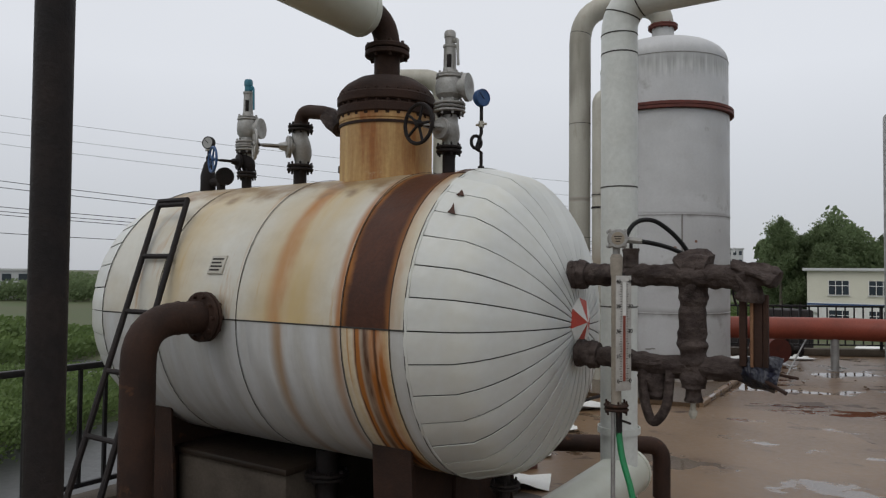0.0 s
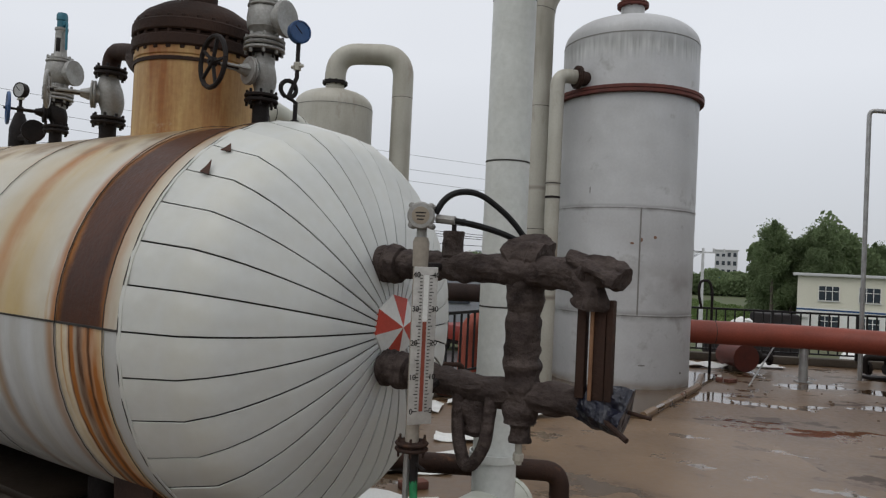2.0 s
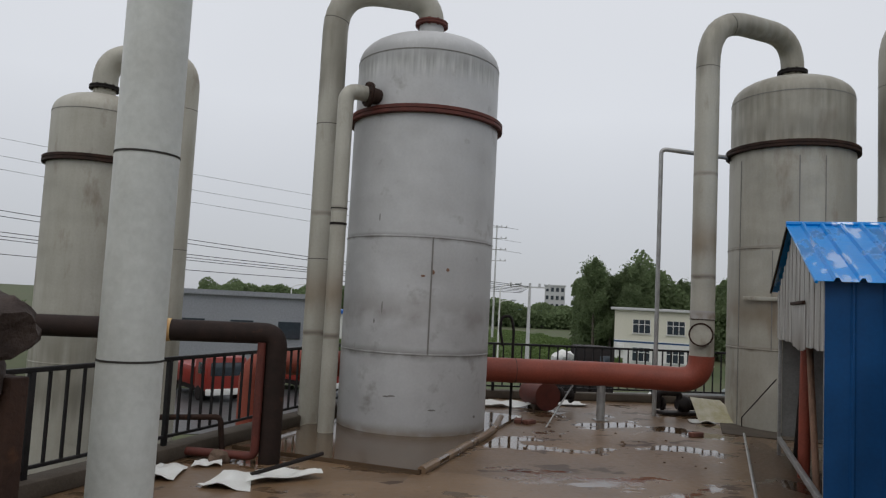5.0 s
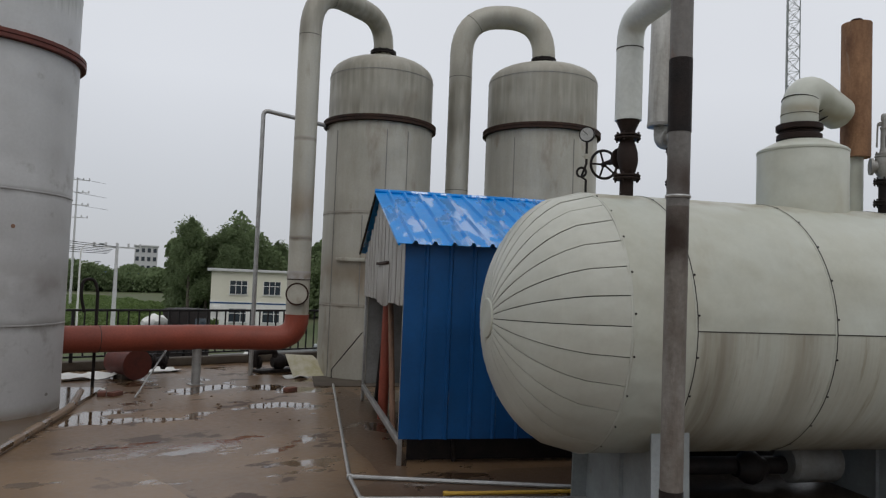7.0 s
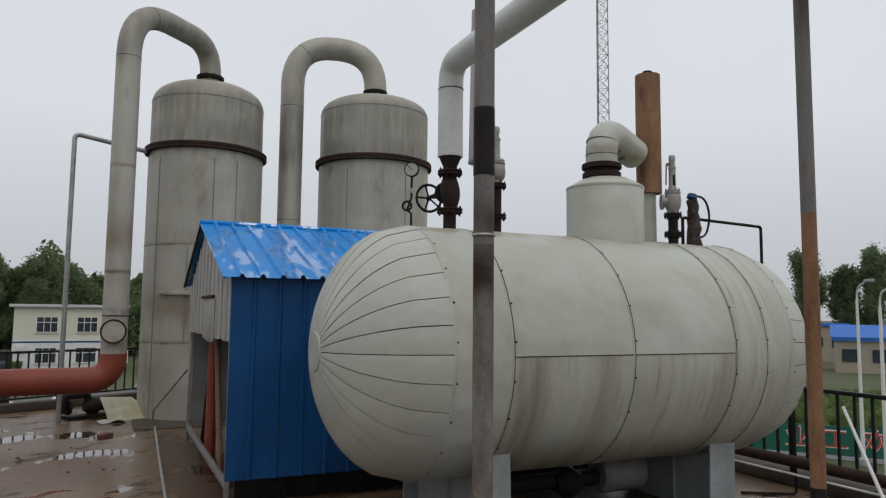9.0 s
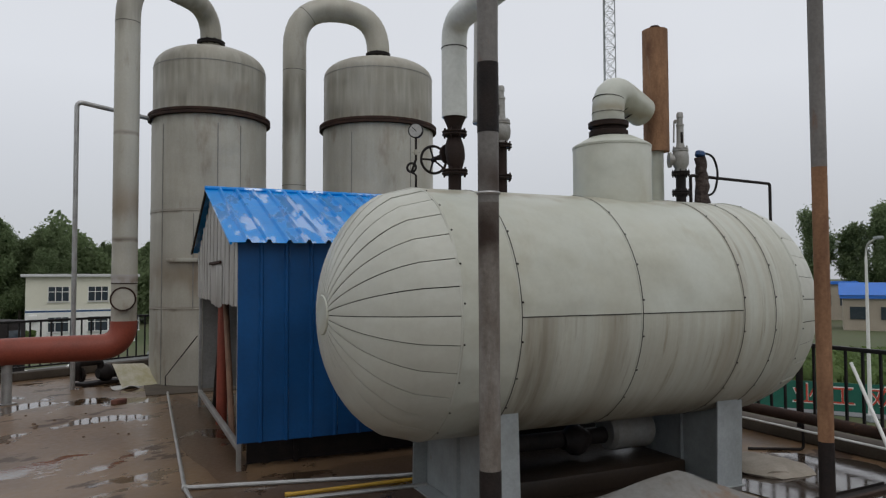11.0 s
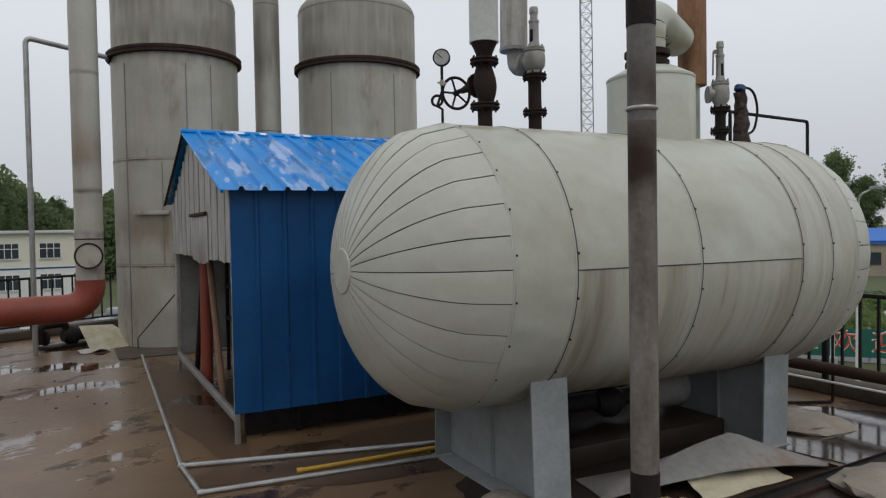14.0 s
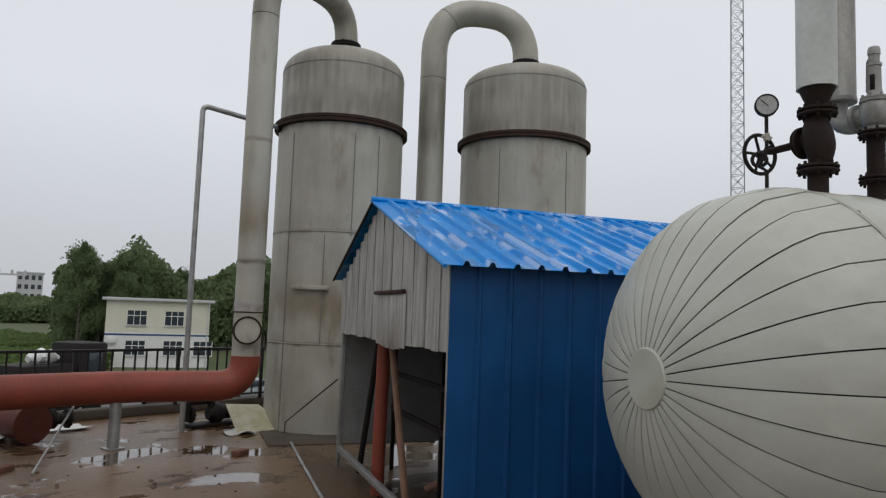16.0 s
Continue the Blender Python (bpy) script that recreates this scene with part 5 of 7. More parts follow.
wrap("valve_cone", [(-0.26, -0.02, 1.62), (-0.26, -0.02, 1.68), (-0.26, -0.02, 1.72)], 0.036, 0.2)
part("valve_tee_handle", sweep([(-0.30, -0.02, 1.755), (-0.22, -0.02, 1.755)], 0.007, 6), DARK, lag)
part("valve_stem", sweep([(-0.26, -0.02, 1.70), (-0.26, -0.02, 1.755)], 0.008, 6), DARK, lag)
wrap("valve_bag", [(-0.17, 0.0, 1.235), (-0.165, 0.01, 1.14), (-0.16, 0.015, 1.07)], 0.055, 0.35)
part("hose_loop", sweep(dense(fillet([(-0.205, -0.03, 1.23), (-0.20, -0.045, 1.08), (-0.155, -0.055, 0.955), (-0.095, -0.045, 1.04), (-0.085, -0.025, 1.23)], 0.06, 6), 0.015), 0.021, 12, 0.06), WRAP, lag, "black hanging loop of hose")
wrap("drain_leg", [(0, 0, 1.14), (0.002, 0, 1.07)], 0.032, 0.25)
part("drain_cock", join(sweep([(0, 0, 1.08), (0, 0, 1.0)], 0.012, 8), disc(0.018, 1.01, 1.035, 8, 0.003)), STEEL_WARM, lag)
wrap("rag_top", [(0.18, -0.05, 1.625), (0.28, -0.085, 1.615), (0.34, -0.10, 1.59)], 0.045, 0.6)
wrap("rag_top", [(0.20, -0.06, 1.60), (0.24, -0.07, 1.54), (0.235, -0.07, 1.50)], 0.042, 0.6)
rag = part("blue_rag", sweep(dense([(0.19, 0.01, 1.23), (0.27, 0.01, 1.215), (0.33, 0.015, 1.20)], 0.012), lambda s: 0.048 + 0.022 * s, 16, 0.55), BLUE_RAG, lag, "dark blue plastic rag tied over a pipe end")
part("protruding_rod", sweep([(0.26, -0.03, 1.20), (0.37, -0.10, 1.155)], 0.008, 8), RUST, lag)
part("protruding_rod", sweep([(0.31, 0.03, 1.21), (0.40, 0.02, 1.20)], 0.006, 8), RUST, lag)
for dx, w in ((-0.03, 0.014), (0.02, 0.024), (0.055, 0.010)):
    part("sight_glass_bar", box(0.235 + dx - w, 0.235 + dx + w, -0.045, -0.015, 1.24, 1.53, 0.004), RUST, lag, "rusty bar of the old sight glass")
part("sight_glass_rod", sweep([(0.24, -0.05, 1.24), (0.24, -0.05, 1.52)], 0.006, 8), RUST_POLE, lag)

lg = root("level_gauge", at(-0.666, 3.624, 0), "steel level gauge with a red and white scale", "level gauge")
part("standpipe", sweep([(0, 0, 1.05), (0, 0, 1.66)], 0.021, 14), PALE_STONE, lg)
part("standpipe_cap", lathe([(0, 1.60), (0.024, 1.60), (0.026, 1.675), (0.02, 1.69), (0, 1.69)], 14), PALE_STONE, lg)
part("foot_flange", moved(flange(0.052, 0.014, 6), Matrix.Translation((0, 0, 1.05))), RUST, lg)
part("drain_pipe", sweep([(0.012, 0, 0.93), (0.012, 0, 1.05)], 0.014, 8), DARK, lg)
part("drain_lever", sweep([(0.012, 0, 1.0), (0.07, -0.03, 0.995)], 0.005, 6), DARK, lg)
part("support_rod", sweep([(-0.012, -0.005, 0.0), (-0.012, -0.005, 1.05)], 0.010, 8), GALV_PIPE, lg)
turn = Matrix.Translation((0.038, -0.022, 0)) @ Matrix.Rotation(radians(60), 4, "Z")
plate_part = part("scale_plate", box(-0.040, 0.040, -0.004, 0.004, 1.125, 1.60, 0.003), SCALE, lg, "ivory scale plate", turn)
part("red_column", box(-0.006, 0.006, -0.006, -0.0045, 1.165, 1.435), RED_PIPE, plate_part, "red float column")
part("white_column", box(-0.008, 0.008, -0.006, -0.0045, 1.435, 1.575), WHITE, plate_part)
for k in range(41):
    z = 1.165 + 0.41 * k / 40
    w = 0.014 if k % 5 == 0 else 0.008
    for s in (-1, 1):
        x0, x1 = sorted((s * 0.0125, s * (0.0125 + w)))
        part("tick_mark", box(x0, x1, -0.0055, -0.0042, z - 0.0012, z + 0.0012), DARK, plate_part)


def lettering(text, size, m, material, parent=None, name="lettering", depth=0.0006):
    cu = bpy.data.curves.new(name, "FONT")
    cu.body, cu.size, cu.extrude, cu.align_x, cu.align_y = text, size, depth, "CENTER", "CENTER"
    tmp = new(name + "_source", cu)
    bpy.context.view_layer.update()
    me = bpy.data.meshes.new_from_object(tmp.evaluated_get(bpy.context.evaluated_depsgraph_get()))
    bpy.data.objects.remove(tmp)
    me.materials.clear()
    me.materials.append(material)
    ob = new(name, me)
    ob.parent = parent
    ob.matrix_basis = m
    return ob


for k in range(5):
    for s in (-1, 1):
        lettering(str(10 * k), 0.024, Matrix.Translation((s * 0.0325, -0.0058, 1.165 + 0.1025 * k)) @ Matrix.Rotation(radians(90), 4, "X"), DARK, plate_part, "scale_number")
part("upper_arm", sweep([(0, 0, 1.60), (-0.03, 0.22, 1.60)], 0.014, 8), DARK, lg)
part("lower_arm", sweep([(0, 0, 1.20), (-0.02, 0.22, 1.24)], 0.014, 8), DARK, lg)
part("neck", sweep([(0, 0.0, 1.66), (0, -0.005, 1.74)], 0.011, 8), STEEL_WARM, lg)
head_dir = Vector((0.45, -0.89, 0))
th = part("transmitter_head", moved(join(lathe([(0, -0.04), (0.03, -0.04), (0.036, -0.03), (0.036, 0.02), (0.042, 0.022), (0.042, 0.04), (0.038, 0.044), (0, 0.044)], 24), moved(disc(0.016, 0.03, 0.07, 10, 0.003), Matrix.Rotation(radians(90), 4, "X"))), along((0, 0, 1.755), head_dir)), VALVE, lg, "grey round transmitter head")
part("head_label", moved(disc(0.027, 0.044, 0.046, 20, 0.0005), along((0, 0, 1.755), head_dir)), STEEL_WARM, th)
for k in range(4):
    a = math.pi / 4 + math.pi / 2 * k
    part("lug", moved(join(disc(0.010, -0.03, 0.038, 10, 0.002), disc(0.005, 0.036, 0.045, 6, 0.001)), along((0, 0, 1.755), head_dir) @ Matrix.Translation((0.042 * math.cos(a), 0.042 * math.sin(a), 0))), VALVE, th)
for k in range(3):
    part("text_bar", moved(box(-0.016 + 0.003 * k, 0.016 - 0.003 * k, 0.006 - 0.010 * k, 0.010 - 0.010 * k, 0.046, 0.0468), along((0, 0, 1.755), head_dir)), DARK, th)
part("gland", sweep([(0.04, 0.02, 1.75), (0.10, 0.03, 1.745)], 0.013, 8), VALVE, lg)
for pts in (([(0.035, 0.02, 1.765), (0.06, 0.04, 1.83), (0.12, 0.12, 1.845), (0.20, 0.2, 1.77), (0.25, 0.27, 1.67)]), ([(0.09, 0.03, 1.745), (0.15, 0.10, 1.735), (0.22, 0.22, 1.70), (0.26, 0.28, 1.66)])):
    part("cable", sweep(fillet(pts, 0.08, 6), 0.010, 8), CABLE, lg)
hose = thing("garden_hose", sweep(fillet([(0, 0, 0.95), (0.01, -0.01, 0.86), (0.07, -0.04, 0.72), (0.12, -0.06, 0.4), (0.16, -0.10, 0.012), (0.5, -0.35, 0.012), (0.8, -0.9, 0.012)], 0.12, 6), 0.013, 10), GREEN_HOSE, at(-0.654, 3.624), "green rubber hose hanging from the gauge drain", "hose")

# jacketed elbow lying by the standing pipe
el = root("jacketed_elbow", pose(1.48, 5.06, 0), "pale jacketed elbow pipe lying low by the deck", "pipe")
part("elbow", tube([(0.10, 0.18, 0.31), (-0.75, -1.35, 0.31), (-0.75, -1.35, 0.0)], 0.145, 0.2, 24), CLAD_CREAM, el)
part("collar", moved(lathe([(0.05, -0.02), (0.15, -0.02), (0.153, 0), (0.15, 0.02), (0.05, 0.02)], 24), along((0.09, 0.165, 0.31), (-0.49, -0.87, 0))), CLAD_CREAM, el)
part("joint_ring", moved(lathe([(0.125, -0.02), (0.134, -0.02), (0.134, 0.02), (0.125, 0.02)], 24), Matrix.Translation((0, 0, 0.62))), WHITE_PIPE, el)
part("foot", box(-0.1, 0.1, -0.1, 0.1, 0, 0.22, 0.01), CONCRETE, el)
lowp = root("rusty_pipe", pose(-0.4, 5.75, 0), "rust-brown pipe running low over the deck", "pipe")
part("tube", tube([(0, 0, 0), (0, 0, 0.37), (2.3, -0.05, 0.37), (2.3, -0.05, 0.0)], 0.062, 0.1, 14), RUST, lowp)

# jacketed pipe behind the white tank, turning down past its shoulder
back = root("insulated_pipe", at(-2.70, 4.72, 0), "pale jacketed pipe with a segmented elbow behind the white tank", "pipe")
back_line = fillet([(0, 0, 0), (0, 0, 2.50), (-0.24, 0.74, 2.44), (-0.25, 0.78, 0.0)], 0.20, 8)
part("jacket", sweep(back_line, 0.105, 20), CLAD_CREAM, back)
for k in (2, 5, 8, 10, 12, 15, 17):
    t_ = (back_line[k + 1] - back_line[k - 1]).normalized()
    part("joint_ring", moved(lathe([(0.1, -0.003), (0.107, -0.003), (0.107, 0.003), (0.1, 0.003)], 20), along(back_line[k], t_)), SEAM, back)

# -- on the cream tank --
gauge(at(2.757, V2 + 0.02, TOP2 - 0.03), 0.465, -125, "round dial gauge with a syphon loop on the cream tank", 0.055)
globe_valve(at(3.06, V2, TOP2), 0.145, 0.29, 0.078, 91, 0.108, "rust-brown globe valve with a black handwheel", RUST_IRON, DARK, RUST_IRON, 0.375, 5)
rise = root("jacketed_riser", at(3.06, V2, TOP2 + 0.455), "pale jacketed riser pipe turning over the walkway", "pipe")
part("reducer", lathe([(0, 0), (0.05, 0), (0.055, 0.03), (0.09, 0.11), (0, 0.11)], 20), RUST_IRON, rise, "dark conical reducer")
part("jacket", tube([(0, 0, 0.10), (0, 0, 0.825), (0.0, -3.2, 0.825)], 0.095, 0.16, 24), WHITE_PIPE, rise)
part("joint_ring", moved(lathe([(0.088, -0.004), (0.0975, -0.004), (0.0975, 0.004), (0.088, 0.004)], 24), Matrix.Translation((0, 0, 0.62))), SEAM, rise)
safety_valve(at(3.455, V2, TOP2), 0.37, 0.45, 0.072, 95, "silver painted safety valve on a brown stub", VALVE, VALVE, RUST_IRON)
disch = root("discharge_pipe", at(3.43, V2 + 0.20, TOP2 + 0.46), "rust-stained pale discharge pipe beside the valve", "pipe")
part("elbow", tube([(0.02, -0.10, -0.01), (0.0, 0.0, -0.01), (0, 0.01, 0.18)], 0.052, 0.08, 14), VALVE, disch)
part("outlet_tube", sweep(dense([(0, 0.01, 0.13), (0.03, 0.03, 1.4)], 0.3), 0.096, 24), GALV, disch)
part("collar", moved(lathe([(0.05, -0.012), (0.099, -0.012), (0.101, 0), (0.099, 0.012), (0.05, 0.012)], 24), Matrix.Translation((0, 0.01, 0.135))), VALVE, disch)
dome_2 = root("tank_dome", at(4.50, V2, TOP2 - 0.15), "cream sheet-clad tank dome with a sloped top", "tank dome")
part("jacket", lathe([(0, 0), (0.318, 0), (0.318, 0.585), (0.313, 0.594), (0.19, 0.66), (0, 0.67)], 48), CLAD_CREAM, dome_2)
part("seam_band", lathe([(0.316, 0.570), (0.322, 0.570), (0.322, 0.585), (0.316, 0.585)], 48), CLAD_CREAM, dome_2)
NECK2 = Matrix.Translation((-0.03, 0, 0.045))
part("neck", lathe([(0, 0.50), (0.16, 0.50), (0.14, 0.57), (0.13, 0.63), (0, 0.63)], 20), WHITE, dome_2, "", NECK2)
part("neck_flange", join(disc(0.16, 0.625, 0.67, 24, 0.005), disc(0.14, 0.67, 0.70, 24), disc(0.165, 0.70, 0.745, 24, 0.005)), RUST_IRON, dome_2, "", NECK2)
part("elbow", tube([(0, 0, 0.74), (0, 0, 1.06), (0.50, 0.18, 0.92)], 0.132, 0.24, 24), CLAD_CREAM, dome_2, "segmented pale elbow jacket", NECK2)
for s, p, d in ((0, (0, 0, 0.82), (0, 0, 1)), (1, (0.012, 0.006, 0.93), (0.2, 0.1, 1)), (3, (0.19, 0.10, 0.98), (0.85, 0.47, -0.3)), (4, (0.28, 0.155, 0.94), (0.85, 0.47, -0.38))):
    part("joint_ring", moved(lathe([(0.12, -0.002), (0.1345, -0.002), (0.1345, 0.002), (0.12, 0.002)], 24), along(p, d)), SEAM, dome_2, "", NECK2)
stack = root("vent_chimney", at(5.17, V2 + 0.22, TOP2 - 0.1), "orange rusted steel vent chimney beside the dome", "chimney")
part("tube", sweep([(0, 0, 0.58), (0, 0, 1.68)], 0.112, 24), RUST_POLE, stack)
part("foot_pipe", sweep([(0, 0, 0), (0, 0, 0.66)], 0.06, 14), CLAD_CREAM, stack)
part("end_pipe", disc(0.045, 1.67, 1.72, 14, 0.004), RUST, stack)
safety_valve(at(5.24, V2, TOP2), 0.26, 0.52, 0.068, 150, "silver painted safety valve behind the dome", VALVE, VALVE, DARK)
boot = root("cloth_wrapped_valve", at(5.48, V2, TOP2 - 0.02), "valve wrapped in dark cloth with a cable loop", "valve")
part("wrap", sweep(dense([(0, 0, 0), (0, 0, 0.36), (-0.02, 0, 0.44)], 0.02), lambda s: 0.062 - 0.015 * s, 14, 0.3), WRAP, boot)
part("blue_cap", moved(disc(0.045, 0, 0.05, 14, 0.01), along((-0.02, 0, 0.44), (0.3, 0, 1))), BLUE_PAINT, boot)
part("cable_loop", sweep(fillet([(0.0, -0.02, 0.47), (0.12, -0.02, 0.47), (0.18, -0.02, 0.30), (0.12, -0.02, 0.10), (0.03, -0.02, 0.10)], 0.09, 6), 0.010, 8), CABLE, boot)
arm = root("level_pipe", at(5.35, V2, TOP2 - 0.05), "thin dark pipe running level above the tank", "pipe")
part("tube", tube([(0, 0, 0), (0, 0, 0.30), (1.0, 0.03, 0.28), (1.0, 0.03, -0.9)], 0.014, 0.03, 8), DARK, arm)

# ---- painted poles ----
def pole(m, r, sections, label):
    p = root("pole", m, label, "pole", "painted poles")
    for z0, z1, dr, material in sections:
        part("section", lathe([(0, z0), (r + dr, z0), (r + dr, z1), (0, z1)], 20), material, p)
    return p


p1 = pole(pose(4.234, 3.587, 0, 0, 0, 0), 0.036, [(0, 1.93, 0, POLE_LOW), (1.93, 4.6, 0.0, POLE), (0.87, 1.03, 0.0015, DARK), (2.17, 2.41, 0.0015, DARK)], "flaking grey painted steel pole with black bands")
part("clamp_ring", lathe([(0.03, 1.957), (0.039, 1.957), (0.041, 1.962), (0.039, 1.967), (0.03, 1.967)], 20), GALV_PIPE, p1)
p2 = pole(pose(5.874, 2.819, 0), 0.034, [(0, 0.92, 0.0006, DARK), (0.92, 2.18, 0, RUST_POLE), (2.18, 4.6, 0.0004, POLE)], "steel pole, grey above and orange rust below")
pole(pose(-0.335, 1.99, 0), 0.041, [(0, 4.6, 0, DARK)], "black painted steel pole standing on the deck")

# ---- pipework round the towers ----
small = root("side_pipe", pose(2.27, 11.05, 0), "grey side pipe rising to the tower's nozzle", "pipe")
part("tube", tube([(0, 0, 0), (0, 0, 4.25), (0.25, 0.09, 4.25)], 0.098, 0.16, 20), STEEL_WARM, small)
part("flange", moved(flange(0.16, 0.025, 8), along((0.28, 0.10, 4.25), (0.93, 0.36, 0))), RUST, small)
part("nozzle", sweep([(0.25, 0.09, 4.25), (0.55, 0.25, 4.25)], 0.10, 16), RUST, small)
for z, dz in ((2.55, 0.03), (2.75, 0.01)):
    part("pipe_clip", lathe([(0.095, z), (0.105, z), (0.105, z + dz), (0.095, z + dz)], 20), DARK, small)
thin = root("thin_pipe", pose(7.564, 13.255, 0), "thin grey pipe rising to the tower's side", "pipe")
part("tube", tube([(0, 0, 0), (0, 0, 4.42), (1.03, -0.32, 4.29), (1.5, -0.46, 4.29)], 0.036, 0.10, 12), GALV_PIPE, thin)
part("flange", moved(flange(0.075, 0.015, 6), along((1.03, -0.32, 4.29), (0.95, -0.3, 0))), DARK, thin)
capm = along((7.63, 11.97, 1.39), (-0.45, -0.88, 0))
cap_thing = root("blind_stub", capm, "round blanked stub on the tower's pipe", "pipe stub")
part("disc", disc(0.155, 0, 0.03, 28, 0.004), STEEL_WARM, cap_thing)
part("weld_ring", lathe([(0.145, 0.0), (0.174, 0.0), (0.174, 0.036), (0.150, 0.036)], 28), RUST, cap_thing)
for zc_, dz_ in ((1.62, 0.12), (1.605, 0.012)):
    thing("pipe_band", moved(lathe([(0.172, 0), (0.181, 0), (0.181, dz_), (0.172, dz_)], 28), Matrix()), RUST if dz_ < 0.02 else STEEL, pose(7.75, 12.15, zc_), "welded band round the tower's tall pipe", "pipe band")
pad = thing("tower_pad", prism([uvw(-3.85, 9.55), uvw(-1.70, 9.55), uvw(-1.70, 13.6), uvw(-3.85, 13.6)], 0.0, 0.045), DECK_WET, Matrix(), "wet raised screed pad under the grey tower", "pad", kind="structure")
kerb2 = thing("pad_kerb", tube([(*uvw(-1.70, 9.60), 0.03), (*uvw(-1.70, 12.2), 0.03), (*uvw(-1.9, 13.3), 0.03)], 0.048, 0.4, 10), DECK_TAN, Matrix(), "rounded wet concrete kerb along the tower pad", "kerb", kind="structure")
pad2 = thing("tower_pad_2", prism([uvw(1.15, 14.1), uvw(3.3, 14.1), uvw(3.3, 16.6), uvw(1.15, 16.6)], 0.0, 0.015), CONCRETE, Matrix(), "low concrete pad under the weathered tower", "pad", kind="structure")
br = root("brown_pipe_frame", pose(1.72, 9.6, 0), "thick rust-brown pipe with a downward leg", "pipe")
part("tube", tube([(0, 0, 0.0), (0, 0, 1.27), (-6.0, 0.1, 1.24)], 0.105, 0.14, 20), RUST_IRON, br)
part("weld_collar", moved(lathe([(0.10, -0.03), (0.112, -0.03), (0.112, 0.03), (0.10, 0.03)], 20), along((-1.05, 0.02, 1.265), (1, 0, 0))), OCHRE, br)
thinr = root("thin_rusty_pipe", pose(1.58, 9.55, 0), "thin red-brown pipe with a floor elbow", "pipe")
part("tube", tube([(0, 0.0, 1.18), (0, 0.0, 0.07), (-1.1, 0.35, 0.07), (-1.1, 0.35, 0.0)], 0.042, 0.08, 12), RED_RING, thinr)
hoop = thing("bent_pipe_hoop", tube([(0, 0, 0), (0, 0, 0.36), (0.62, 0.1, 0.36), (0.66, 0.1, 0.0)], 0.03, 0.06, 10), RUST, pose(0.55, 9.95, 0), "low bent rusty pipe hoop on the deck", "pipe")
cane = thing("bent_conduit", sweep(fillet([(0, 0, 0), (0.0, 0, 1.35), (-0.06, 0, 1.52), (-0.20, 0, 1.50), (-0.22, 0, 1.30), (-0.16, 0, 1.05)], 0.10, 6), 0.022, 10), DARK, pose(5.08, 13.0, 0), "black conduit bent over like a cane", "conduit")
stub_m = pose(5.75, 13.75, 0.24)
stub = root("red_pipe_stub", stub_m, "short red pipe stub lying on the deck", "pipe")
part("tube", moved(lathe([(0, -0.30), (0.20, -0.30), (0.20, 0.28), (0.23, 0.28), (0.23, 0.32), (0, 0.32)], 24), Matrix.Rotation(radians(90), 4, "X") @ Matrix.Rotation(radians(12), 4, "Y")), RED_RING, stub)
part("foot", box(-0.12, 0.12, -0.2, 0.2, -0.24, -0.16, 0.01), CONCRETE, stub)
part("side_valve", sweep([(0.15, 0, 0), (0.62, 0.05, -0.02)], 0.07, 12), DARK, stub)
part("flange", moved(flange(0.12, 0.02, 8), along((0.4, 0.03, -0.01), (1, 0, 0))), DARK, stub)
part("flange", moved(flange(0.12, 0.02, 8), along((0.58, 0.05, -0.02), (1, 0, 0))), DARK, stub)
pump = root("pump", pose(8.08, 13.5, 0), "black iron pump lying by the railing", "pump")
part("casing", moved(bulb(0.15, 0.26, 18), Matrix.Translation((0, 0, 0.17)) @ Matrix.Rotation(radians(90), 4, "Y")), DARK, pump)
part("motor", moved(disc(0.10, 0.2, 0.5, 18, 0.015), Matrix.Translation((-0.1, 0, 0.18)) @ Matrix.Rotation(radians(90), 4, "Y")), DARK, pump)
part("outlet", tube([(0.05, 0, 0.2), (0.05, 0, 0.36), (-0.35, -0.05, 0.36), (-0.35, -0.05, 0.1)], 0.055, 0.08, 12), DARK, pump)
part("base", box(-0.3, 0.45, -0.14, 0.14, 0, 0.05, 0.01), DARK, pump)
part("flange", moved(flange(0.11, 0.02, 8), along((-0.28, -0.04, 0.18), (1, 0, 0))), DARK, pump)


# ---- scrap, stones and floor pipes ----
def scrap(m, pts, label, material=None, fold=0.05, seed=1.0):
    """A bent thin sheet on a grid between four corners."""
    a, b, c, d = [Vector(p) for p in pts]
    bm, nn = bmesh.new(), 8
    top, low = [], []
    for i in range(nn + 1):
        r1, r2 = [], []
        for j in range(nn + 1):
            s, t_ = i / nn, j / nn
            p = a * (1 - s) * (1 - t_) + b * s * (1 - t_) + c * s * t_ + d * (1 - s) * t_
            lift = fold * (0.5 + noise.noise(Vector((s * 2.3, t_ * 2.3, seed))))
            q = p + Vector((0, 0, max(0.006, lift) + 0.002))
            r1.append(bm.verts.new(q))
            r2.append(bm.verts.new(q - Vector((0, 0, 0.004))))
        top.append(r1)
        low.append(r2)
    for g in (top, low):
        for i in range(nn):
            for j in range(nn):
                bm.faces.new((g[i][j], g[i + 1][j], g[i + 1][j + 1], g[i][j + 1]))
    for k in range(nn):
        bm.faces.new((top[k][0], top[k + 1][0], low[k + 1][0], low[k][0]))
        bm.faces.new((top[k][nn], top[k + 1][nn], low[k + 1][nn], low[k][nn]))
        bm.faces.new((top[0][k], top[0][k + 1], low[0][k + 1], low[0][k]))
        bm.faces.new((top[nn][k], top[nn][k + 1], low[nn][k + 1], low[nn][k]))
    return thing("scrap_sheet", bm, material or SHEET_LITTER, m, label, "scrap sheet", "scrap sheets")


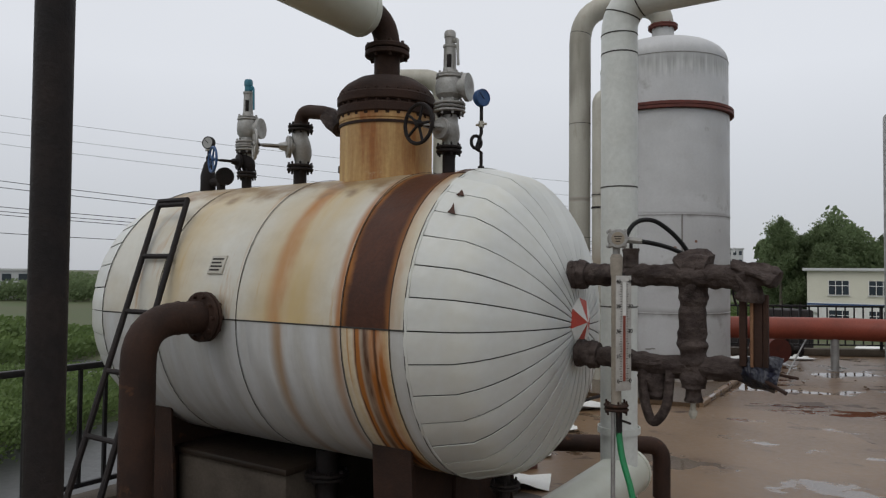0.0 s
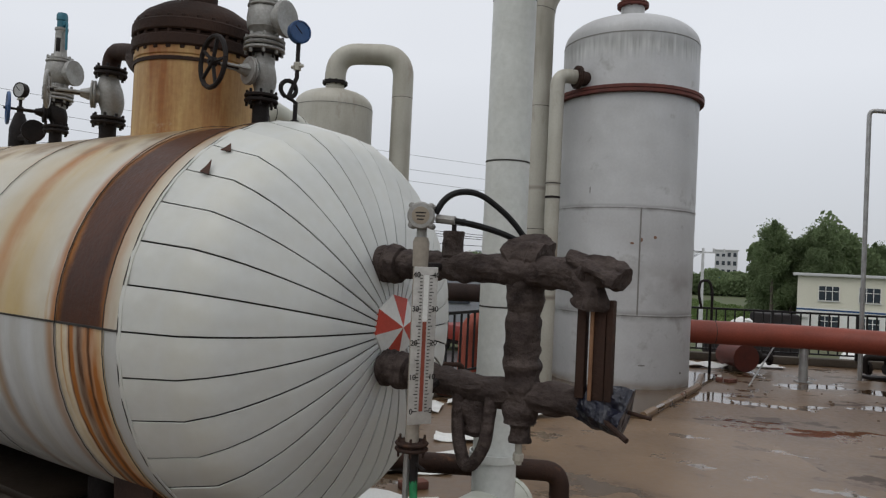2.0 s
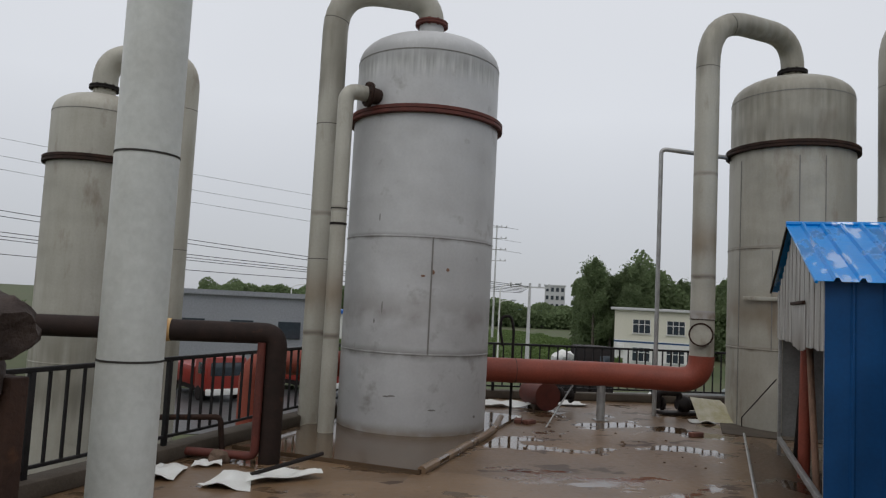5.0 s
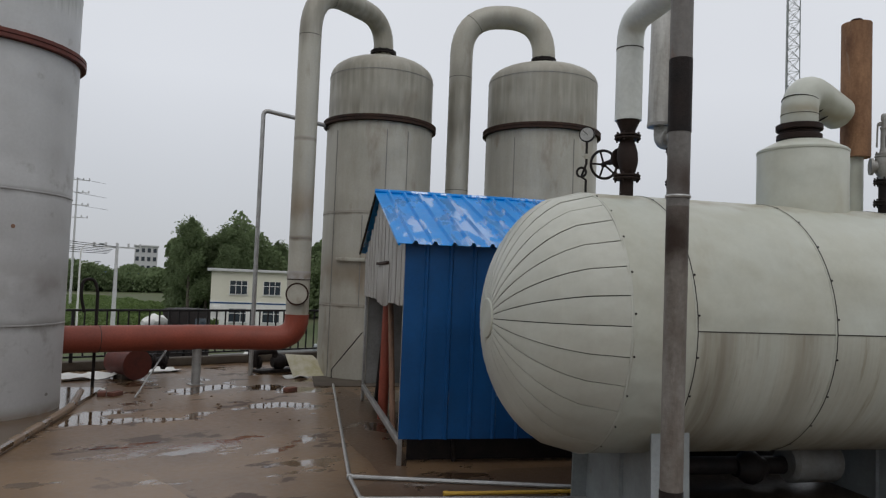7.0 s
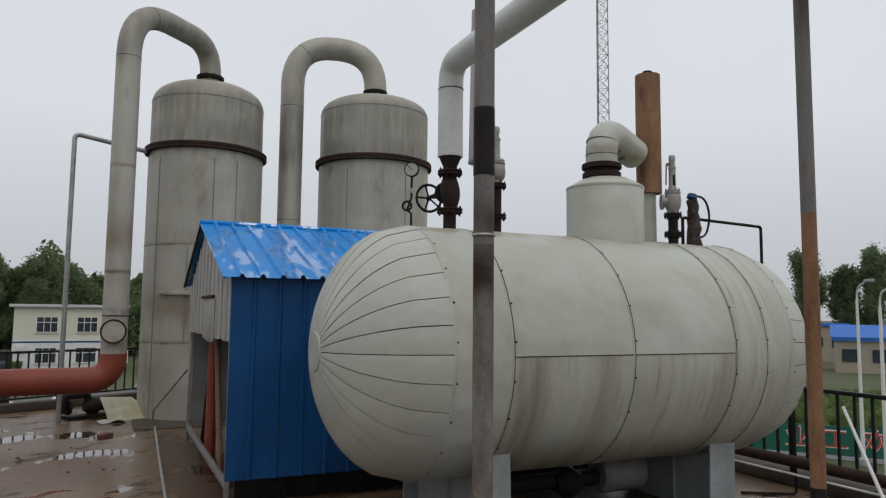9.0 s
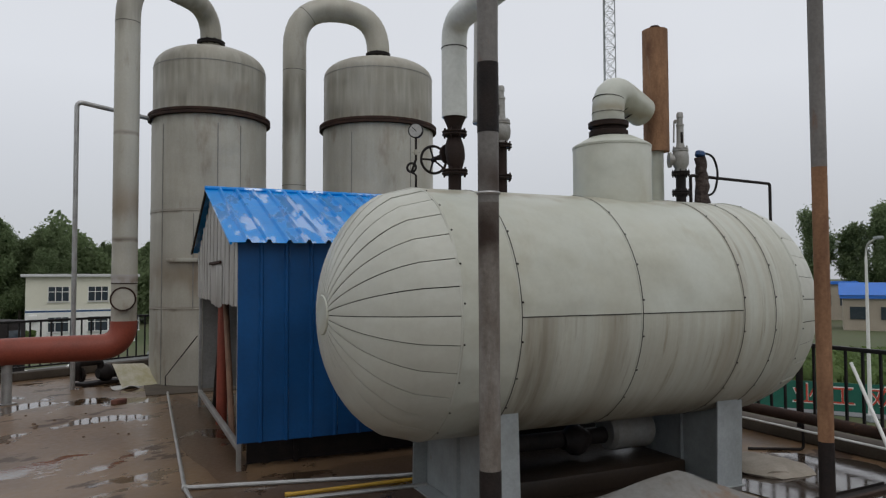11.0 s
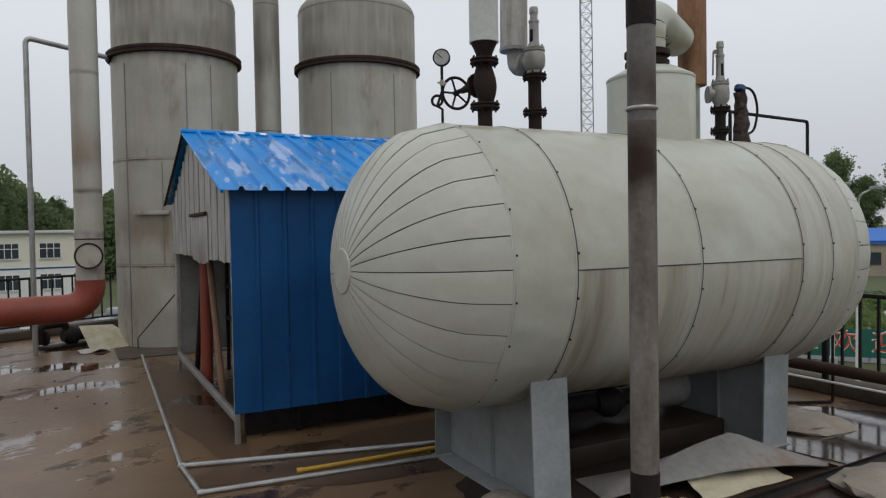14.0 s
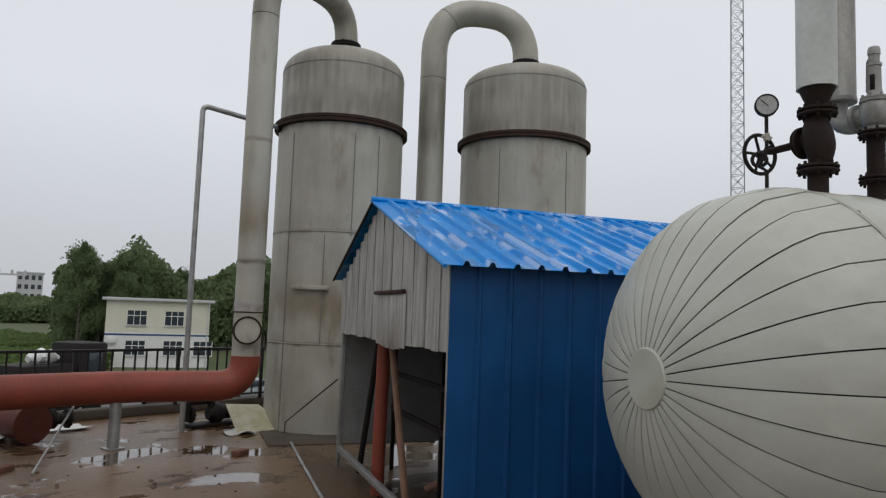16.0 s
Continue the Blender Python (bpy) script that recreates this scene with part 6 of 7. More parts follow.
scrap(pose(1.55, 8.85, 0), [(-0.35, -0.2, 0), (0.1, -0.32, 0), (0.05, 0.35, 0), (-0.2, 0.3, 0)], "white bent scrap sheet lying on the wet deck", WHITE, 0.06, 1.3)
scrap(pose(1.95, 9.0, 0), [(-0.35, -0.28, 0), (0.30, -0.02, 0), (0.22, 0.12, 0), (-0.32, 0.2, 0)], "white bent scrap sheet lying on the wet deck", WHITE, 0.07, 2.7)
scrap(pose(0.85, 9.1, 0), [(-0.3, -0.3, 0), (0.12, -0.25, 0), (0.15, 0.25, 0), (-0.1, 0.28, 0)], "white bent scrap sheet lying on the wet deck", WHITE, 0.06, 4.1)
scrap(pose(1.15, 9.45, 0), [(-0.12, -0.12, 0), (0.15, -0.05, 0), (0.12, 0.16, 0), (-0.1, 0.1, 0)], "white bent scrap sheet lying on the wet deck", WHITE, 0.06, 5.2)
scrap(pose(5.25, 13.9, 0), [(-0.4, -0.2, 0), (0.4, -0.15, 0), (0.45, 0.2, 0), (-0.3, 0.25, 0)], "pale scrap sheet lying beside the red main", WHITE, 0.09, 6.0)
scrap(pose(6.3, 14.2, 0), [(-0.4, -0.1, 0), (0.5, -0.1, 0), (0.4, 0.15, 0), (-0.3, 0.15, 0)], "pale scrap sheet lying beside the red main", WHITE, 0.07, 7.0)
scrap(pose(4.9, 12.7, 0), [(-0.5, -0.1, 0), (0.2, -0.2, 0), (0.3, 0.05, 0), (-0.4, 0.12, 0)], "pale scrap sheet lying beside the red main", WHITE, 0.05, 7.7)
scrap(pose(8.30, 12.95, 0), [(-0.25, -0.25, 0), (0.42, -0.38, 0.02), (0.30, 0.1, 0.30), (-0.2, 0.15, 0.34)], "moss-stained pale board propped by the pump", SHEET_MOSS, 0.02, 8.0)
scrap(pose(8.05, 12.75, 0), [(-0.2, -0.12, 0), (0.2, -0.2, 0), (0.28, 0.1, 0), (-0.1, 0.15, 0)], "grey scrap sheet lying by the pump", SHEET_LITTER, 0.04, 8.8)
scrap(pose(0.75, 5.9, 0), [(-0.35, -0.2, 0), (0.35, -0.15, 0), (0.4, 0.2, 0), (-0.3, 0.25, 0)], "white scrap sheet lying behind the white tank", WHITE, 0.06, 9.1)
scrap(pose(0.9, 6.9, 0), [(-0.3, -0.3, 0), (0.3, -0.2, 0), (0.35, 0.35, 0), (-0.25, 0.3, 0)], "white scrap sheet lying behind the white tank", WHITE, 0.06, 10.3)
scrap(pose(1.25, 7.8, 0), [(-0.25, -0.12, 0), (0.3, -0.1, 0), (0.3, 0.16, 0), (-0.25, 0.14, 0)], "white scrap sheet lying behind the white tank", WHITE, 0.05, 11.0)
# large bent sheet below the cream tank
ridge_bm = bmesh.new()


def bent_point(f, g):
    """f runs along the sheet, g from its front edge over the fold to its back edge."""
    ridge_h = 0.26 * ((f / 0.62) ** 0.75 if f < 0.62 else 1 - ((f - 0.62) / 0.38) ** 0.85) + 0.015
    fu = 3.40 + 1.81 * f
    fv, rv, bv = 7.14 - 0.32 * f - 0.10 * math.sin(math.pi * f), 7.17 - 0.44 * f ** 4, 7.50 - 0.72 * f ** 2
    fz = 0.01 + 0.11 * math.sin(math.pi * f)
    if g < 0.5:
        k = g * 2
        v, z = fv + (rv - fv) * k, fz + (ridge_h - fz) * k ** 0.8
    else:
        k = g * 2 - 1
        v, z = rv + (bv - rv) * k, ridge_h + (0.012 - ridge_h) * k ** 1.2
    return Vector((fu - 4.28 + 0.12 * g * (1 - f), v - 7.02, max(0.008, z + 0.006 * noise.noise(Vector((f * 7, g * 5, 2.0))))))


tops = [[ridge_bm.verts.new(bent_point(i / 20, j / 10)) for j in range(11)] for i in range(21)]
lows = [[ridge_bm.verts.new(v.co - Vector((0, 0, 0.005))) for v in row] for row in tops]
for g_ in (tops, lows):
    for r0, r1 in zip(g_, g_[1:]):
        for k in range(10):
            ridge_bm.faces.new((r0[k], r1[k], r1[k + 1], r0[k + 1]))
for k in range(20):
    for e in (0, 10):
        ridge_bm.faces.new((tops[k][e], tops[k + 1][e], lows[k + 1][e], lows[k][e]))
big = thing("bent_cladding_sheet", ridge_bm, SHEET_BIG, at(4.28, 7.02, 0.0), "large bent grey cladding sheet with rusty edges", "scrap sheet")
scrap(at(4.33, 6.86, 0), [(-0.38, -0.05, 0), (0.40, -0.06, 0.0), (0.33, 0.10, 0.07), (-0.33, 0.16, 0.07)], "cream curled board under the bent sheet", CREAM_BOARD, 0.03, 12.0)


def pool(name, m, a, b, material, label, seed, z):
    """A flat stain, puddle or painted patch of shade with a ragged outline."""
    bm = bmesh.new()
    ring = []
    for k in range(72):
        q = 2 * math.pi * k / 72
        s = 1 + 0.30 * noise.noise(Vector((math.cos(q) * 1.3, math.sin(q) * 1.3, seed))) + 0.14 * noise.noise(Vector((math.cos(q) * 4, math.sin(q) * 4, seed + 3)))
        ring.append(bm.verts.new((a * s * math.cos(q), b * s * math.sin(q), z)))
    bm.faces.new(ring)
    return thing(name, bm, material, m, label, "stain" if name == "oil_stain" else "puddle", kind="structure")


# the tanks' shade on the deck, laid down as near-black patches
pool("oil_stain", at(4.15, 7.75), 1.30, 0.85, TANK_SHADE, "near-black deck patch painted as the tank's shade", 1.0, 0.004)
pool("oil_stain", at(-2.2, 4.2), 1.70, 1.1, TANK_SHADE, "near-black deck patch painted as the tank's shade", 5.0, 0.004)
pool("oil_stain", at(2.75, 6.75), 1.45, 0.85, DAMP_SHADE, "dark damp patch of deck beside the saddle", 13.0, 0.0035)
pool("oil_stain", at(4.3, 6.65), 1.1, 0.55, DAMP_SHADE, "dark damp patch of deck beside the bent sheet", 17.0, 0.0045)
pool("oil_stain", at(1.66, 11.5), 0.30, 2.3, DARKER_BROWN, "darker brown strip of deck beside the shed", 21.0, 0.0035)
# dark patch that paints the shade on the shed's floor
pool("oil_stain", at(3.45, 11.15), 1.5, 1.35, DAMP_SHADE, "deck inside the shed, coloured dark for its shade", 41.0, 0.0042)
pool("oil_stain", at(3.0, 8.72), 1.6, 0.60, DARKER_BROWN, "darker brown strip of deck beside the shed", 25.0, 0.0038)
# lighter tan patch puts the wet deck's sheen into its colour
pool("oil_stain", pose(3.1, 6.3, 0), 1.7, 3.0, DECK_TAN, "tan patch of screed lightened for the wet deck's sheen", 31.0, 0.003)
pool("puddle", at(5.98, 7.25), 0.80, 0.85, PUDDLE, "shallow rain puddle on the deck", 9.0, 0.007)
# added dark wall, stands in for deep shade under the white tank
thing("bund_wall", box(-0.72, 0.66, -0.05, 0.05, 0, 0.80, 0.01), DARK, at(-2.38, 4.40), "low dark wall added to shade the gap behind the plinth", "wall")
beam = root("scrap_beam", at(3.60, 6.60, 0), "long dark wet steel angle lying on the deck", "beam")
beam.matrix_world = pose(6.40, 4.02, 0, 0, 0, math.degrees(math.atan2(-1.2, 2.5)))
part("leg", box(0, 2.75, -0.04, 0.04, 0.0, 0.012), DARK, beam)
part("leg", box(0, 2.75, 0.03, 0.038, 0.012, 0.032), DARK, beam)
part("second_bar", box(0.6, 2.7, -0.10, -0.06, 0.0, 0.03, 0.004), RUST, beam)


def stone(m, r, squash, label, material, seed, name="stone", cat="stone"):
    bm = bmesh.new()
    bmesh.ops.create_icosphere(bm, subdivisions=3, radius=r)
    for v in bm.verts:
        v.co *= 1 + 0.35 * noise.noise(v.co / r * 1.1 + Vector((seed, seed, 0))) + 0.16 * noise.noise(v.co / r * 3.1 + Vector((seed, 0, seed)))
        v.co.z = max(-r * squash * 0.55, v.co.z * squash)
    moved(bm, Matrix.Translation((0, 0, r * squash * 0.5)))
    return thing(name, bm, material, m, label, cat, cat + "s")


stone(at(5.1, 6.25), 0.42, 0.22, "low heap of wet grey-brown sand", PALE_STONE, 3.0, "sand_mound", "sand mound")
stone(at(5.95, 7.62), 0.34, 0.16, "flat pale stone slab in a puddle", PALE_STONE, 4.0, "stone_slab", "stone slab")
stone(at(2.92, 7.42), 0.16, 0.2, "flat pale cement patch beside the saddle", PALE_STONE, 5.0, "cement_lump", "cement lump")
for k in range(5):
    stone(at(3.60 + 0.09 * (k % 3), 6.90 - 0.035 * k), 0.055 + 0.01 * (k % 2), 0.7, "tan rubble lump on the deck", RUBBLE, 6.0 + k, "rubble_lump", "rubble")
stone(at(-3.6, 9.0), 0.11, 0.7, "brown round stone lying on a scrap sheet", STONE, 15.0)
random.seed(11)
for k in range(26):
    u_, v_ = -1.4 + 2.9 * random.random(), 11.3 + 2.2 * random.random()
    stone(at(u_, v_), 0.010 + 0.014 * random.random(), 0.6, "small wet stone on the deck", STONE, 20.0 + k, "pebble", "pebble")
for p, a in (((7.35, 11.54), 20), ((5.16, 12.24), 35), ((5.02, 12.32), 70), ((0.95, 6.35), 30)):
    thing("brick", box(-0.10, 0.10, -0.05, 0.05, 0, 0.055, 0.006), BRICK, pose(p[0], p[1], 0, 0, 0, a), "loose red-brown brick lying on the deck", "brick", "loose bricks")


def floor_pipe(p, q, r, material, label):
    d = Vector((q[0] - p[0], q[1] - p[1], 0))
    o = root("floor_pipe", pose(p[0], p[1], 0, 0, 0, math.degrees(math.atan2(d.y, d.x))), label, "pipe", "floor pipes")
    part("tube", sweep([(0, 0, r), (d.length, 0, r)], r, 10), material, o)
    part("coupling", moved(lathe([(r * 0.9, -0.02), (r * 1.3, -0.02), (r * 1.3, 0.02), (r * 0.9, 0.02)], 10), along((0.0, 0, r), (1, 0, 0))), material, o)
    return o


floor_pipe((5.556, 7.315), (8.19, 11.72), 0.017, GALV_PIPE, "thin galvanised pipe lying across the wet deck")
floor_pipe((5.556, 7.315), (6.98, 6.00), 0.019, GALV_PIPE, "thin galvanised pipe lying across the wet deck")
floor_pipe((5.294, 6.771), (6.75, 5.81), 0.017, GALV_PIPE, "thin galvanised pipe lying across the wet deck")
floor_pipe((5.556, 7.315), (5.294, 6.771), 0.017, GALV_PIPE, "short galvanised pipe joining two floor pipes")
floor_pipe((5.92, 6.52), (6.95, 5.92), 0.016, YELLOW, "yellow painted pipe lying beside grey pipes")
rod = thing("leaning_rod", sweep([(0, 0, 0.012), (0.75, 1.0, 0.52)], 0.012, 8), GALV_PIPE, pose(5.3, 11.9, 0), "thin steel rod leaning on the red main", "rod")
thing("dark_bar", sweep([(0, 0, 0.03), (0.62, 0.28, 0.16)], 0.02, 8), DARK, pose(1.62, 8.85, 0.04), "dark steel bar lying on a white sheet", "bar")

thing("guy_rod", sweep([(0, 0, 0), (0, 0, 0.16), (-0.73, -1.88, 0.92)], 0.008, 8), DARK, pose(8.53, 12.32, 0), "thin dark rod from the tower's foot to the shed", "rod")

# under and beyond the cream tank
under = root("pump_set", at(4.25, 7.95, 0), "dark pump and pipework under the cream tank", "pump")
part("drum", moved(disc(0.16, -0.22, 0.22, 20, 0.03), Matrix.Translation((0.55, 0.1, 0.36)) @ Matrix.Rotation(radians(90), 4, "Y")), SHEET_BIG, under, "dull pale motor drum")
part("casing", moved(bulb(0.13, 0.25, 16), Matrix.Translation((-0.1, 0.1, 0.32)) @ Matrix.Rotation(radians(90), 4, "Y")), DARK, under)
part("pipe", tube([(-0.7, 0.15, 0.0), (-0.7, 0.15, 0.33), (0.4, 0.12, 0.33)], 0.07, 0.12, 12), DARK, under)
# base tone is near-black to carry the shade beneath the cream tank
part("base", box(-0.95, 0.85, -0.30, 0.6, 0, 0.16, 0.02), TANK_SHADE, under)
# added wall that blocks light from behind and darkens the gap below the tank
shade_back = thing("bund_wall", box(-1.0, 0.95, -0.05, 0.05, 0, 0.50, 0.01), DARK, at(4.18, 8.62), "low dark wall added to block light behind the pump", "wall")
rp = root("rusty_pipe", at(6.72, 6.2, 0), "long rust-brown pipe beside the railing", "pipe")
part("tube", tube([(0, 0, 0), (0, 0, 0.33), (0.0, 4.0, 0.33), (0, 4.0, 0.0)], 0.055, 0.1, 12), RUST, rp)
rp2 = root("thin_pipe", at(6.60, 6.2, 0), "thin white pipe beside the railing", "pipe")
part("tube", tube([(0, 0, 0), (0, 0, 0.24), (0.0, 4.0, 0.24), (0, 4.0, 0.0)], 0.011, 0.05, 8), WHITE, rp2)
thing("leaning_rod", sweep([(0, 0, 0.015), (0.85, 1.05, 0.85)], 0.016, 8), WHITE, at(6.25, 6.55), "white plastic rod leaning on the railing", "rod")
bent = root("bent_rod_frame", at(6.35, 8.15, 0), "thin dark bent rod frame on the deck", "rod")
part("tube", tube([(0, 0, 0.012), (0.45, -0.25, 0.012), (0.45, -0.25, 0.85)], 0.014, 0.04, 8), DARK, bent)

# inside the shed
si = at(1.74, 9.46)
# added dark board in place of the shadow below the shed's wall
thing("skirt_board", box(0.12, 3.3, 0.22, 0.245, 0, 0.27, 0.004), DARK, si, "dark board added as the shade below the shed's wall", "board")
thing("red_post", sweep([(0, 0, 0), (0.02, 0.0, 1.85)], 0.062, 16), RED_PIPE, si @ Matrix.Translation((0.14, 2.17, 0)), "red-brown pipe post inside the shed", "post")
thing("timber_pole", sweep([(0, 0, 0.03), (0.02, 0.75, 1.45)], 0.032, 10), WOOD, si @ Matrix.Translation((0.12, 1.12, 0)), "pale timber pole leaning inside the shed", "pole")
thing("timber_pole", sweep([(0, 0, 0.03), (0.05, -0.45, 1.5)], 0.03, 10), DARK, si @ Matrix.Translation((0.15, 2.95, 0)), "dark timber pole leaning inside the shed", "pole")
thing("timber_pole", sweep([(0, 0, 0.5), (1.4, -1.2, 1.5)], 0.04, 10), WOOD, si @ Matrix.Translation((0.6, 2.1, -0.46)), "pale timber pole leaning inside the shed", "pole")
shelf = root("shed_rack", si @ Matrix.Translation((0.55, 0.1, 0)), "dark steel rack inside the shed", "rack")
for z in (0.62, 1.0, 1.38):
    part("bar", box(-0.02, 0.02, 0, 3.1, z, z + 0.05, 0.004), DARK, shelf)
for y in (0.05, 1.5, 3.05):
    part("upright", box(-0.02, 0.02, y - 0.02, y + 0.02, 0, 1.45, 0.004), DARK, shelf)
drum = thing("white_drum", moved(lathe([(0, 0), (0.24, 0), (0.25, 0.02), (0.25, 0.7), (0.24, 0.72), (0, 0.72)], 24), Matrix.Translation((0, 0, 0.25)) @ Matrix.Rotation(radians(90), 4, "Y")), WHITE, si @ Matrix.Translation((0.75, 0.75, 0)), "white plastic drum lying inside the shed", "drum")

# ---- beyond the deck ----
def house():
    a, b = Vector((32.4, 73.3, 0)), Vector((40.3, 69.3, 0))
    d = (b - a)
    h = root("house", pose(a.x, a.y, GROUND, 0, 0, math.degrees(math.atan2(d.y, d.x))), "cream two-storey house with a flat roof", "house")
    w, t = d.length + 0.6, 6.4
    part("wall", box(0, w, 0, 8, 0, t), CREAM_WALL, h)
    part("roof", box(-0.4, w + 0.4, -0.4, 8.4, t, t + 0.28, 0.03), FAR_WALL, h)
    part("lower_wall", box(-0.02, w + 0.02, -0.02, -0.004, 0, 3.05), WHITE, h, "white painted lower storey")
    part("band", box(-0.02, w + 0.02, -0.04, 0.0, 3.05, 3.2), BLUE_PAINT, h, "blue painted band")
    part("band", box(-0.02, w + 0.02, -0.05, 0.0, 3.22, 3.32), WHITE, h)
    for x in (1.9, 5.3, 8.1):
        for z in (1.2, 4.1):
            if x > 8 and z > 2:
                continue
            win = part("window", box(x, x + 1.7, -0.03, 0.06, z, z + 1.35), GLASS, h)
            part("frame", join(box(x - 0.06, x, -0.06, 0.05, z - 0.05, z + 1.4), box(x + 1.7, x + 1.76, -0.06, 0.05, z - 0.05, z + 1.4), box(x + 0.55, x + 0.61, -0.06, 0.05, z, z + 1.35), box(x + 1.12, x + 1.18, -0.06, 0.05, z, z + 1.35), box(x, x + 1.7, -0.06, 0.05, z + 0.85, z + 0.91)), WHITE, win)
            part("sill", box(x - 0.12, x + 1.82, -0.14, 0.0, z - 0.13, z - 0.05), FAR_WALL, win)
    part("wall_unit", box(0.3, 1.0, -0.35, 0, 2.3, 2.8, 0.03), WHITE, h, "white air conditioner box")
    part("downpipe", box(w - 0.25, w - 0.13, -0.12, 0, 0, t), FAR_WALL, h)


house()


def block(name, p, w, dpt, h, rows, cols, wall, label, roof=None, turn=0.0, base=GROUND):
    o = root(name, pose(p[0], p[1], base, 0, 0, turn), label, "building", "far buildings")
    part("wall", box(-w / 2, w / 2, 0, dpt, 0, h), wall, o)
    part("roof", box(-w / 2 - 0.3, w / 2 + 0.3, -0.3, dpt + 0.3, h, h + 0.4), roof or wall, o)
    half_w, half_h = min(w / cols * 0.28, 0.9), min(h / rows * 0.24, 0.7)
    pane = mesh_of("window", box(-half_w, half_w, -0.1, 0.1, -half_h, half_h), GLASS)
    for i in range(rows):
        for j in range(cols):
            part("window", pane, GLASS, o, "", Matrix.Translation((-w / 2 + w * (j + 0.5) / cols, -0.02, h * (i + 0.55) / rows)))
    return o


block("grey_warehouse", (-8.2, 61.9), 19.0, 12, 5.9, 1, 5, GREY_WALL, "long grey metal warehouse with small windows", None, 4)
block("apartment_block", (-34, 300), 28, 14, 8.5, 3, 9, FAR_WALL, "pale low apartment block far off", None, 0)
block("apartment_block", (81, 240), 7, 8, 14.0, 5, 4, FAR_WALL, "pale five-storey block far off", None, -18)
block("blue_roofed_store", (0.5, 92), 16, 8, 4.2, 1, 4, WHITE, "white store with a blue roof band", BLUE_FAR, 0)
block("blue_roofed_store", (66, 215), 12, 8, 5.0, 1, 4, FAR_WALL, "white store with a blue roof band", BLUE_FAR, -18)
block("blue_roofed_store", (95, 9.2), 9, 6, 3.6, 1, 3, STONE_WALL, "tan store with a blue pitched roof", BLUE_FAR, -82)
block("blue_roofed_store", (114, 19.5), 10, 7, 5.0, 1, 4, STONE_WALL, "tan store with a blue pitched roof", BLUE_FAR, -82)
block("apartment_block", (-88, 128), 16, 10, 5.4, 2, 6, FAR_WALL, "pale low building beyond the field", None, 30)
block("apartment_block", (-66, 140), 10, 10, 5.0, 2, 4, GREY_WALL, "grey low building beyond the field", None, 30)
gable = bmesh.new()
ga = [gable.verts.new(p) for p in ((-4.9, -0.4, 0), (4.9, -0.4, 0), (4.9, 6.4, 0), (-4.9, 6.4, 0), (-4.9, 3.0, 1.4), (4.9, 3.0, 1.4))]
for f in ((0, 1, 5, 4), (2, 3, 4, 5), (0, 4, 3), (1, 2, 5), (0, 3, 2, 1)):
    gable.faces.new([ga[k] for k in f])
thing("pitched_roof", gable, BLUE_FAR, pose(95, 9.2, GROUND + 4.0, 0, 0, -82), "blue pitched sheet roof on the tan store", "roof", kind="structure")


# leafy trees: tapered trunk, limbs, crown of many small leaf clumps
def tree_meshes(seed, height, spread, leaves, leaf):
    rnd = random.Random(seed)
    trunk_bms = [sweep(dense([(0, 0, 0), (0.1, 0.05, height * 0.45), (0.0, 0.1, height * 0.9)], height / 8), lambda s: 0.02 * height * (1 - 0.85 * s), 7)]
    ends = []
    for k in range(16):
        z = height * (0.18 + 0.68 * k / 16)
        a = rnd.random() * 6.28
        reach = spread * (0.55 + 0.45 * rnd.random()) * (1.0 - 0.65 * max(0, (z / height - 0.35)))
        e = Vector((math.cos(a) * reach, math.sin(a) * reach, z + height * 0.14))
        trunk_bms.append(sweep([(0, 0, z), e * 0.55 + Vector((0, 0, z * 0.45)), e], lambda s: 0.006 * height * (1 - 0.8 * s), 5))
        ends += [(e, 1.0), ((e + Vector((0, 0, z))) * 0.5 + Vector((0, 0, height * 0.03)), 0.9)]
    for k in range(7):
        a = 0.9 * k
        ends.append((Vector((math.cos(a) * 0.3 * spread, math.sin(a) * 0.3 * spread, height * (0.72 + 0.04 * k))), 0.75))
    ends += [(Vector((0, 0, height * 0.97)), 0.45), (Vector((0, 0, height * 1.02)), 0.3)]
    vs, fs = [], []
    for k in range(leaves):
        c, s = rnd.choice(ends)
        p = c + Vector((rnd.gauss(0, 1), rnd.gauss(0, 1), rnd.gauss(0, 1.25))) * spread * 0.18 * s
        n1 = Vector((rnd.gauss(0, 1), rnd.gauss(0, 1), rnd.gauss(0, 1))).normalized()
        n2 = n1.orthogonal().normalized()
        n3 = n1.cross(n2)
        q = leaf * (0.6 + 0.8 * rnd.random())
        b0 = len(vs)
        vs += [p + n2 * q, p + n3 * q * 0.6, p - n2 * q, p - n3 * q * 0.6]
        fs.append((b0, b0 + 1, b0 + 2, b0 + 3))
    me = bpy.data.meshes.new("crown")
    me.from_pydata(vs, [], fs)
    me.materials.append(LEAF)
    return mesh_of("trunk", join(*trunk_bms), BARK), me


KINDS = [tree_meshes(5, 14.0, 2.5, 26000, 0.145), tree_meshes(9, 12.5, 2.3, 23000, 0.145), tree_meshes(13, 9.0, 2.7, 17000, 0.15)]


def tree(kind, x, y, s, turn, label="tall spring-green poplar with an uneven crown"):
    trunk, crown = KINDS[kind]
    o = root("tree", Matrix.Translation((x, y, GROUND)) @ Matrix.Rotation(radians(turn), 4, "Z"), label, "tree", "trees")
    part("trunk", trunk, BARK, o, "", Matrix.Scale(s, 4))
    part("crown", crown, LEAF, o, "", Matrix.Scale(s, 4))
    return o


